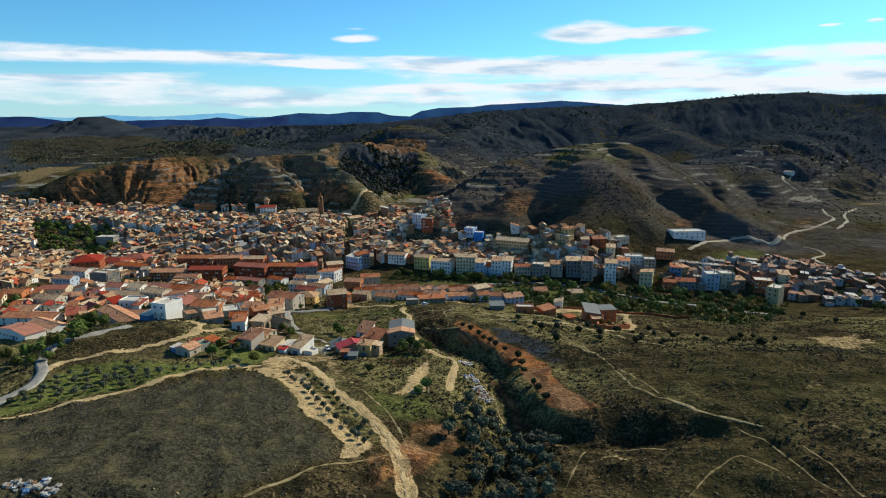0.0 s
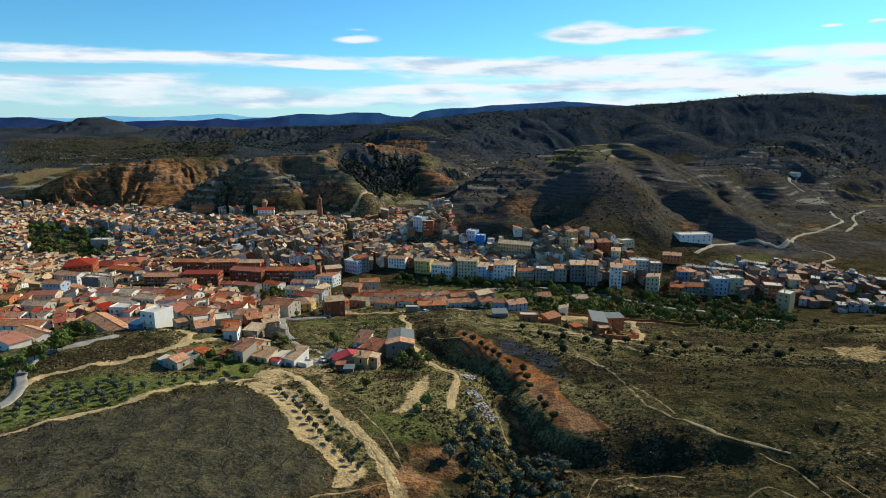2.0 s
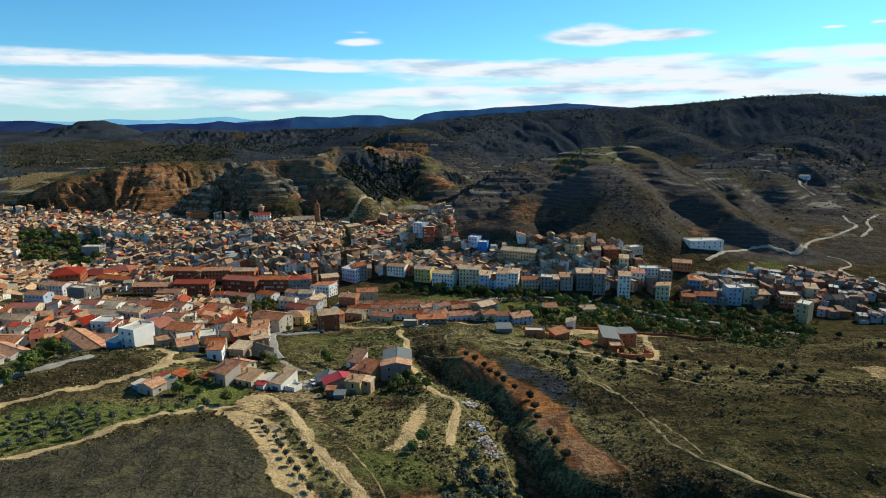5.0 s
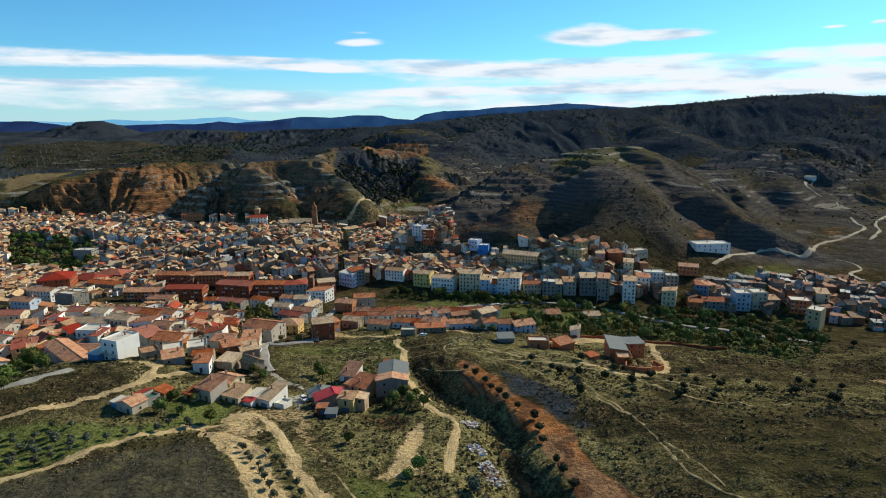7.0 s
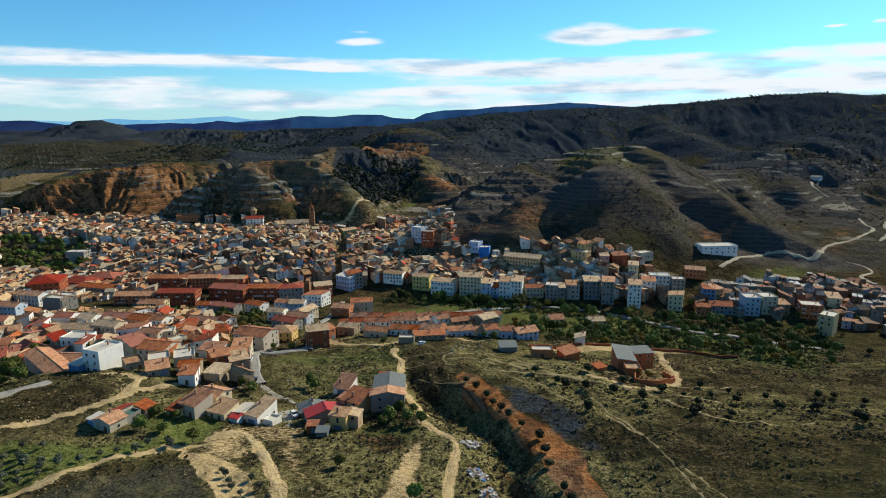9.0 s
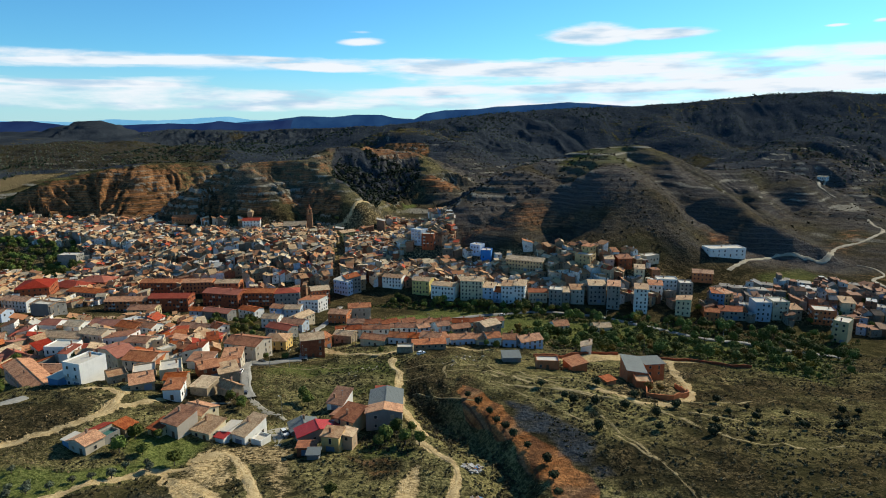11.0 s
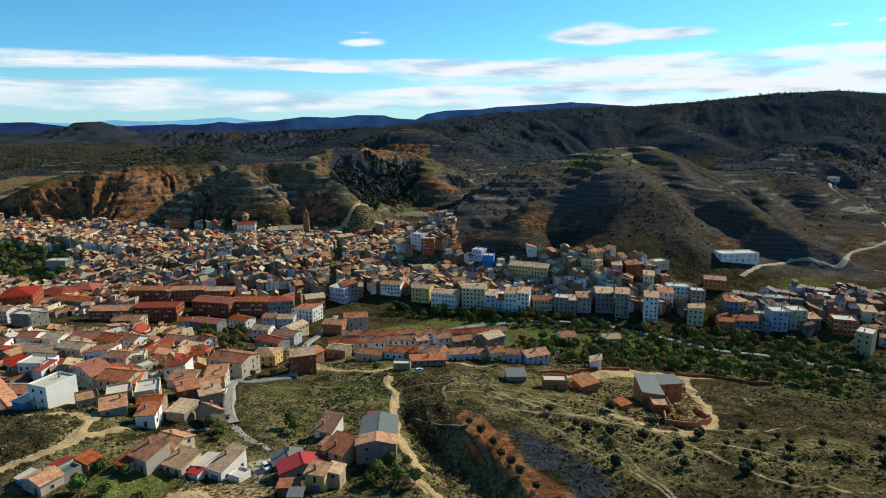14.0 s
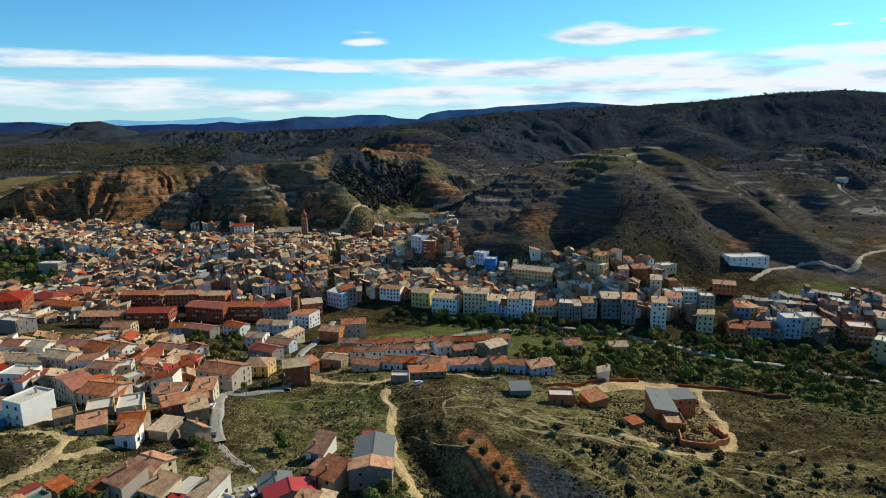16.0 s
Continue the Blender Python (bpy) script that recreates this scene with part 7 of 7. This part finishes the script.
def hill_here(x, y, gen):
    ok = in_view(x, y) & outside(x, y, TOWN, EAST_QUARTER) & ((y > 680) | (x < 200)) & free_of_houses(x, y)
    thick = 0.35 + 0.9 * fbm(x, y, 120, 3, 36)
    return ok & (gen.uniform(0, 1, len(x)) < np.clip(thick, 0.03, 1))


def pines_here(x, y, gen):
    return inside(x, y, PINE_SLOPE) | ((y > 960) & in_view(x, y) & (gen.uniform(0, 1, len(x)) < np.clip(0.3 + 1.2 * fbm(x, y, 150, 3, 31), 0, 1)))


plant_all()
def groves_here(x, y, gen):
    return in_view(x, y) & (fbm(x, y, 220, 3, 91) > -0.3) & (np.abs(((x * 0.8 + y * 0.6) / 11.0) % 1.0 - 0.5) < 0.16)


scatter_stuff("gully_brush", "dense dark brambles filling the ditch", SCRUB, 15000, (-40, 120), (60, 300), lambda x, y, g: (inside(x, y, DITCH) | inside(x, y, HAMLET_BRUSH) | (inside(x, y, GULLY_WOOD) & (fbm(x, y, 9, 2, 111) > 0.25)) | inside(x, y, GULLY_SLOPE)) & outside(x, y, *SAND_AREAS) & off_tracks(x, y) & (line_distance(x, y, ORANGE_ROW)[0] > 7) & (g.uniform(0, 1, len(x)) < 0.75), lambda r: lump(r, 0.5, 0.55, 14, 0.22), 38)
scatter_stuff("hill_scrub", "low dark thorny scrub on the dry slopes", SCRUB, 46000, (-190, 105), (230, 400), scrub_here, lambda r: lump(r, 0.42, 0.4, 8, 0.24), 31)
scatter_stuff("dry_grass", "tufts of straw-yellow dry grass", TUFT, 30000, (-190, 105), (230, 400), grass_here, lambda r: lump(r, 0.4, 0.25, 5, 0.2), 32)
scatter_stuff("far_scrub", "dark scrub and small trees over the far hills", SCRUB, 15000, (-650, 560), (650, 1200), hill_here, lambda r: lump(r, 1.1, 1.1, 7, 0.7), 33)
scatter_stuff("pine_wood", "dark green pine wood on the hillside", PINE, 13000, (-900, 700), (1000, 1750), pines_here, lambda r: lump(r, 2.0, 3.6, 8, 1.2), 34)
scatter_stuff("pine_slope", "dense dark pines in the hollow of the cliffs", PINE, 5200, (-190, 710), (-50, 935), lambda x, y, g: inside(x + 12 * fbm(x, y, 25, 2, 95), y + 12 * fbm(x, y, 25, 2, 96), PINE_SLOPE) & (g.uniform(0, 1, len(x)) < 0.55 + 0.7 * fbm(x, y, 30, 2, 97)),
              lambda r: lump(r, 1.7, 3.4, 14, 0.9), 35)
scatter_stuff("far_groves", "rows of olive trees in the far fields", OLIVE, 48000, (-1200, 900), (1100, 2000), groves_here, lambda r: lump(r, 1.5, 1.7, 5, 1.0), 37)
scatter_stuff("valley_undergrowth", "green brambles and reeds along the river", LEAF, 6500, (-80, 325), (240, 505), lambda x, y, g: (inside(x, y, RIVER_WOOD) | inside(x, y, GARDEN_WOOD)) & off_tracks(x, y) & free_of_houses(x, y),
              lambda r: lump(r, 1.1, 1.1, 22, 0.36), 36)


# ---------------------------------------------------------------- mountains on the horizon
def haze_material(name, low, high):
    """Wooded slopes seen through kilometres of air; the haze is a painted glow."""
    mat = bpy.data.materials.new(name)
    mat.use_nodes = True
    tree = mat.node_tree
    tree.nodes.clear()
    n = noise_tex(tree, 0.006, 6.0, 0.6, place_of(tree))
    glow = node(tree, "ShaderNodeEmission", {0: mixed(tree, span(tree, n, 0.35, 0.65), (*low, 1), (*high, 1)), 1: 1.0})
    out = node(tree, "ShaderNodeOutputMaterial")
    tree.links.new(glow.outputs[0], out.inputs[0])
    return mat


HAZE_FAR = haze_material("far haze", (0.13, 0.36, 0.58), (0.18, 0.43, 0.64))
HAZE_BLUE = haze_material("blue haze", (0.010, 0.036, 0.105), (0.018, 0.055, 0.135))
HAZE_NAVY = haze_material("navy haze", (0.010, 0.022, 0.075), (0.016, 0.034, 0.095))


def distant_range(name, y, crest, material, label):
    """A long mountain flank far behind the land: a crest line, its foot nearer than its top."""
    xs = np.linspace(crest[0][0], crest[-1][0], 500)
    top = np.interp(xs, [c[0] for c in crest], [c[1] for c in crest]) + 3.0 * fbm(xs, xs * 0 + y, 160, 5, 55)
    verts, quads = [], []
    for k, share in enumerate((0.0, 0.45, 0.8, 1.0)):
        depth = y - 160 * (1 - share) + 18 * fbm(xs, xs * 0 + k * 40, 120, 3, 57)
        verts.append(np.stack([xs, depth, 20 + (top - 20) * share], 1))
    n = len(xs)
    for k in range(3):
        i = np.arange(n - 1) + k * n
        quads.append(np.stack([i, i + 1, i + 1 + n, i + n], 1))
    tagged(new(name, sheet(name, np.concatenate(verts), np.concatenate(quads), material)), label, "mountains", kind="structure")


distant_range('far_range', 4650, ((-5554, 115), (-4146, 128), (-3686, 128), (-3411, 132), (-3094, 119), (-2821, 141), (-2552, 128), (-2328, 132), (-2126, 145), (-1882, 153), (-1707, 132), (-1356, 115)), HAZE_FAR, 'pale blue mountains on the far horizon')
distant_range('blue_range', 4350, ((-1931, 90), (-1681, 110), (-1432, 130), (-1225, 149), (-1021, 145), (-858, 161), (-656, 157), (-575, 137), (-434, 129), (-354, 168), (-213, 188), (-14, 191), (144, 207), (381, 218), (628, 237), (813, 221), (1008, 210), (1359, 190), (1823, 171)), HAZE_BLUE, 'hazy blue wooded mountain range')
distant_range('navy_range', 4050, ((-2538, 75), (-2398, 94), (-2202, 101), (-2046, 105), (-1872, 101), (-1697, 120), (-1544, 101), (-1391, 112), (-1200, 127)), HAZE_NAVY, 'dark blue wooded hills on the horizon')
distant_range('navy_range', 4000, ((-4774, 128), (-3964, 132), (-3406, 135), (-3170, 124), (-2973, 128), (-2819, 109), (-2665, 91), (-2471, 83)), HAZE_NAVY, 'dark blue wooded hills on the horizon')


# ---------------------------------------------------------------- small things
CARS = [(-61.4, 246.0, -50), (-88.4, 281.9, 110), (-99.2, 304.8, 97), (-24.7, 329.3, 45), (165.7, 411.4, -47), (169.6, 407.9, -56), (-103.4, 324.9, 10), (-97.4, 325.4, -18), (18.4, 463.6, 40), (102.6, 453.1, -48)]  # x, y, heading
LAMP_POSTS = [(-99.1, 318.4), (-91.3, 317.7), (-83.2, 320.4), (-79.7, 329.9), (-67.1, 261.1), (-89.7, 289.1), (-29.2, 435.9), (40.0, 469.0), (87.3, 459.5), (120.3, 436.2), (148.2, 420.6)]
POLES = [(-124.5, 321.1), (-58.9, 348.9), (-76.4, 364.2), (19.8, 345.4), (89.7, 378.2), (287.3, 603.0), (-103.1, 264.7), (-42.9, 373.4)]
YARD = [(80.4, 301.6), (78.1, 280.3), (70.3, 272.8), (61.0, 273.4), (64.9, 287.6)]
GARDEN_WALL = [(26.8, 333.1), (36.3, 342.9), (53.5, 358.0), (72.9, 365.1)]
LONG_WALL = [(90.1, 363.4), (107.5, 362.9), (122.2, 356.9), (133.1, 350.1)]
RUBBLE = [(-0.5, 221.0), (1.6, 202.1), (4.6, 193.1), (6.1, 190.8)]
WASTE = [(-96.6, 110.6), (-93.5, 109.8), (-91.3, 109.2), (-89.7, 110.4), (-86.0, 107.9)]
ROCKS = [(-51.4, 304.9), (-45.1, 315.3), (2.6, 321.7), (18.0, 322.9), (-10.2, 312.6), (-4.0, 324.5)]

TYRE = plain("black rubber", (0.02, 0.02, 0.02), 0.8)
STEEL = plain("galvanised steel", (0.35, 0.35, 0.34), 0.5, 0.7)
POLE_WOOD = plain("grey pole wood", (0.16, 0.12, 0.09), 0.9)
LAMP_GLASS = plain("lamp glass", (0.6, 0.6, 0.55), 0.3)
PAINTS = [plain("white car paint", (0.75, 0.75, 0.74), 0.3, 0.0, 0.5, 0.05), plain("dark car paint", (0.03, 0.035, 0.045), 0.3, 0.0, 0.5, 0.05), plain("silver car paint", (0.42, 0.43, 0.44), 0.35, 0.4, 0.5, 0.05)]


def car(x, y, heading, paint, words):
    """A small hatchback: body, cabin, glass, wheels, lights."""
    root = thing("car", pose(x, y, ground(x, y) + 0.2, 0, 0, heading), words, "car", "parked cars")
    body = Mesh()
    side = [(-2.05, 0.3), (2.0, 0.3), (2.05, 0.62), (1.9, 0.85), (1.05, 0.95), (-1.9, 0.98), (-2.08, 0.7)]
    n = len(side)
    body.add([(px, -0.85, pz) for px, pz in side] + [(px, 0.85, pz) for px, pz in side], [tuple(range(n)), tuple(range(2 * n - 1, n - 1, -1))] + [(i, i + n, (i + 1) % n + n, (i + 1) % n) for i in range(n)])
    part("body", body.data("body", paint), root)
    cab = Mesh()
    cab.add([(-1.85, -0.78, 0.95), (1.0, -0.78, 0.95), (1.0, 0.78, 0.95), (-1.85, 0.78, 0.95), (-1.5, -0.62, 1.48), (0.3, -0.62, 1.48), (0.3, 0.62, 1.48), (-1.5, 0.62, 1.48)],
            [(0, 1, 5, 4), (1, 2, 6, 5), (2, 3, 7, 6), (3, 0, 4, 7)])
    part("window_glass", cab.data("window_glass", GLASS), root)
    top = Mesh()
    top.box(-1.52, -0.63, 1.47, 0.32, 0.63, 1.52)
    part("roof", top.data("roof", paint), root)
    for wx in (-1.3, 1.3):
        for wy in (-0.8, 0.8):
            w = Mesh()
            ring = [(0.32 * math.cos(k * math.pi / 6), 0.32 * math.sin(k * math.pi / 6)) for k in range(12)]
            w.add([(a, -0.1, b) for a, b in ring] + [(a, 0.1, b) for a, b in ring], [tuple(range(12)), tuple(range(23, 11, -1))] + [(k, k + 12, (k + 1) % 12 + 12, (k + 1) % 12) for k in range(12)])
            part("wheel", w.data("wheel", TYRE), root, pose(wx, wy, 0.3))
    for wy in (-0.6, 0.6):
        l = Mesh()
        l.box(2.0, wy - 0.16, 0.6, 2.07, wy + 0.16, 0.74)
        part("headlight", l.data("headlight", LAMP_GLASS), root)


def lamp_post(x, y, turn):
    root = thing("street_lamp", pose(x, y, ground(x, y), 0, 0, turn), "tall grey steel street lamp", "street lamp", "street lamps")
    pole, arm, head = Mesh(), Mesh(), Mesh()
    stick(pole, (0, 0, -0.3), (0, 0, 7.2), 0.09, 0.05, 8)
    part("pole", pole.data("pole", STEEL), root)
    stick(arm, (0, 0, 7.1), (1.1, 0, 7.5), 0.04, 0.03, 6)
    part("arm", arm.data("arm", STEEL), root)
    head.box(0.9, -0.13, 7.44, 1.55, 0.13, 7.56)
    part("lamp_head", head.data("lamp_head", LAMP_GLASS), root)


def utility_pole(x, y, turn):
    root = thing("utility_pole", pose(x, y, ground(x, y), 0, 0, turn), "weathered wooden utility pole with cross arm", "utility pole", "utility poles")
    pole, arm = Mesh(), Mesh()
    stick(pole, (0, 0, -0.5), (0, 0, 8.5), 0.14, 0.09, 7)
    part("pole", pole.data("pole", POLE_WOOD), root)
    arm.box(-0.8, -0.05, 7.9, 0.8, 0.05, 8.05)
    part("cross_arm", arm.data("cross_arm", POLE_WOOD), root)


def field_wall(name, line, height, thick, material, label, category="wall"):
    """A low wall that follows the ground along a line of (x, y)."""
    pts = []
    for (ax, ay), (bx, by) in zip(line, line[1:]):
        n = max(1, int(math.hypot(bx - ax, by - ay) / 2.0))
        pts += [(ax + (bx - ax) * k / n, ay + (by - ay) * k / n) for k in range(n)]
    pts.append(line[-1])
    p = np.array(pts)
    side = np.gradient(p, axis=0)
    side = np.stack([-side[:, 1], side[:, 0]], 1) / np.linalg.norm(side, axis=1)[:, None] * thick / 2
    z = land(p[:, 0], p[:, 1])
    h = height * (0.9 + 0.16 * fbm(p[:, 0], p[:, 1], 5, 2, 77))
    rings = [np.stack([(p + s * side)[:, 0], (p + s * side)[:, 1], z + q], 1) for s, q in ((-1, -0.6), (-1, h), (1, h), (1, -0.6))]
    n = len(p)
    verts = np.concatenate(rings)
    quads = [[k * n + i, k * n + i + 1, (k + 1) * n + i + 1, (k + 1) * n + i] for k in range(3) for i in range(n - 1)]
    quads += [[0, n, 2 * n, 3 * n], [n - 1, 4 * n - 1, 3 * n - 1, 2 * n - 1]]
    tagged(new(name, sheet(name, verts, np.array(quads), material, False)), label, category)


def stones(rng, sizes, spread):
    """One angular block for a heap."""
    v = [Vector((sx * rng.uniform(0.6, 1), sy * rng.uniform(0.6, 1), sz * rng.uniform(0.5, 1))) for sx in (-1, 1) for sy in (-1, 1) for sz in (-1, 1)]
    s = rng.uniform(*sizes)
    return np.array([tuple(q * s) for q in v]), np.array([(0, 1, 3, 2), (4, 6, 7, 5), (0, 4, 5, 1), (2, 3, 7, 6), (0, 2, 6, 4), (1, 5, 7, 3)])


for k, (x, y, heading) in enumerate(CARS):
    car(x, y, heading, PAINTS[(0, 1, 0, 0, 0, 2, 1, 1, 0, 2)[k]], ("white", "dark blue", "white", "white", "white", "silver", "dark blue", "dark blue", "white", "silver")[k] + " parked hatchback on the road")
for k, (x, y) in enumerate(LAMP_POSTS):
    lamp_post(x, y, 37 * k)
for k, (x, y) in enumerate(POLES):
    utility_pole(x, y, 23 * k)
field_wall("yard_wall", YARD, 2.2, 0.4, WALLS["brick"][0], "broken brick wall round the ruined yard")
field_wall("garden_wall", GARDEN_WALL, 1.6, 0.35, WALLS["rust"][0], "low dark red garden wall")
field_wall("garden_wall", LONG_WALL, 1.5, 0.35, WALLS["rust"][0], "long low red brick wall above the gardens")
RUBBLE_MAT = palette_material("tipped rubble", ((3, (0.42, 0.38, 0.33)), (2, (0.60, 0.57, 0.53)), (1, (0.25, 0.12, 0.07)), (0.6, (0.12, 0.25, 0.45))))
ROCK_MAT = palette_material("pale rock", ((2, (0.36, 0.31, 0.23)), (2, (0.48, 0.42, 0.32))))
for name, label, spots, count, wide, mat, seed in (("rubble_heap", "heap of tipped rubble and rubbish in the gully", RUBBLE, 500, 3.5, RUBBLE_MAT, 41), ("waste_heap", "scattered sacks and blue plastic waste", WASTE, 160, 1.8, RUBBLE_MAT, 42),
                                                ("loose_rocks", "loose pale rocks on the slope", ROCKS, 130, 5.0, ROCK_MAT, 43)):
    def near_spots(x, y, gen, spots=spots, wide=wide):
        ok = np.zeros(len(x), bool)
        for sx, sy in spots:
            ok |= np.hypot(x - sx, y - sy) < wide * (0.5 + 0.5 * gen.uniform(0, 1, len(x)))
        return ok
    lo, hi = np.min(spots, 0) - wide, np.max(spots, 0) + wide
    scatter_stuff(name, label, mat, count * 3, lo, hi, near_spots, lambda r: stones(r, (0.15, 0.5), 1), seed)
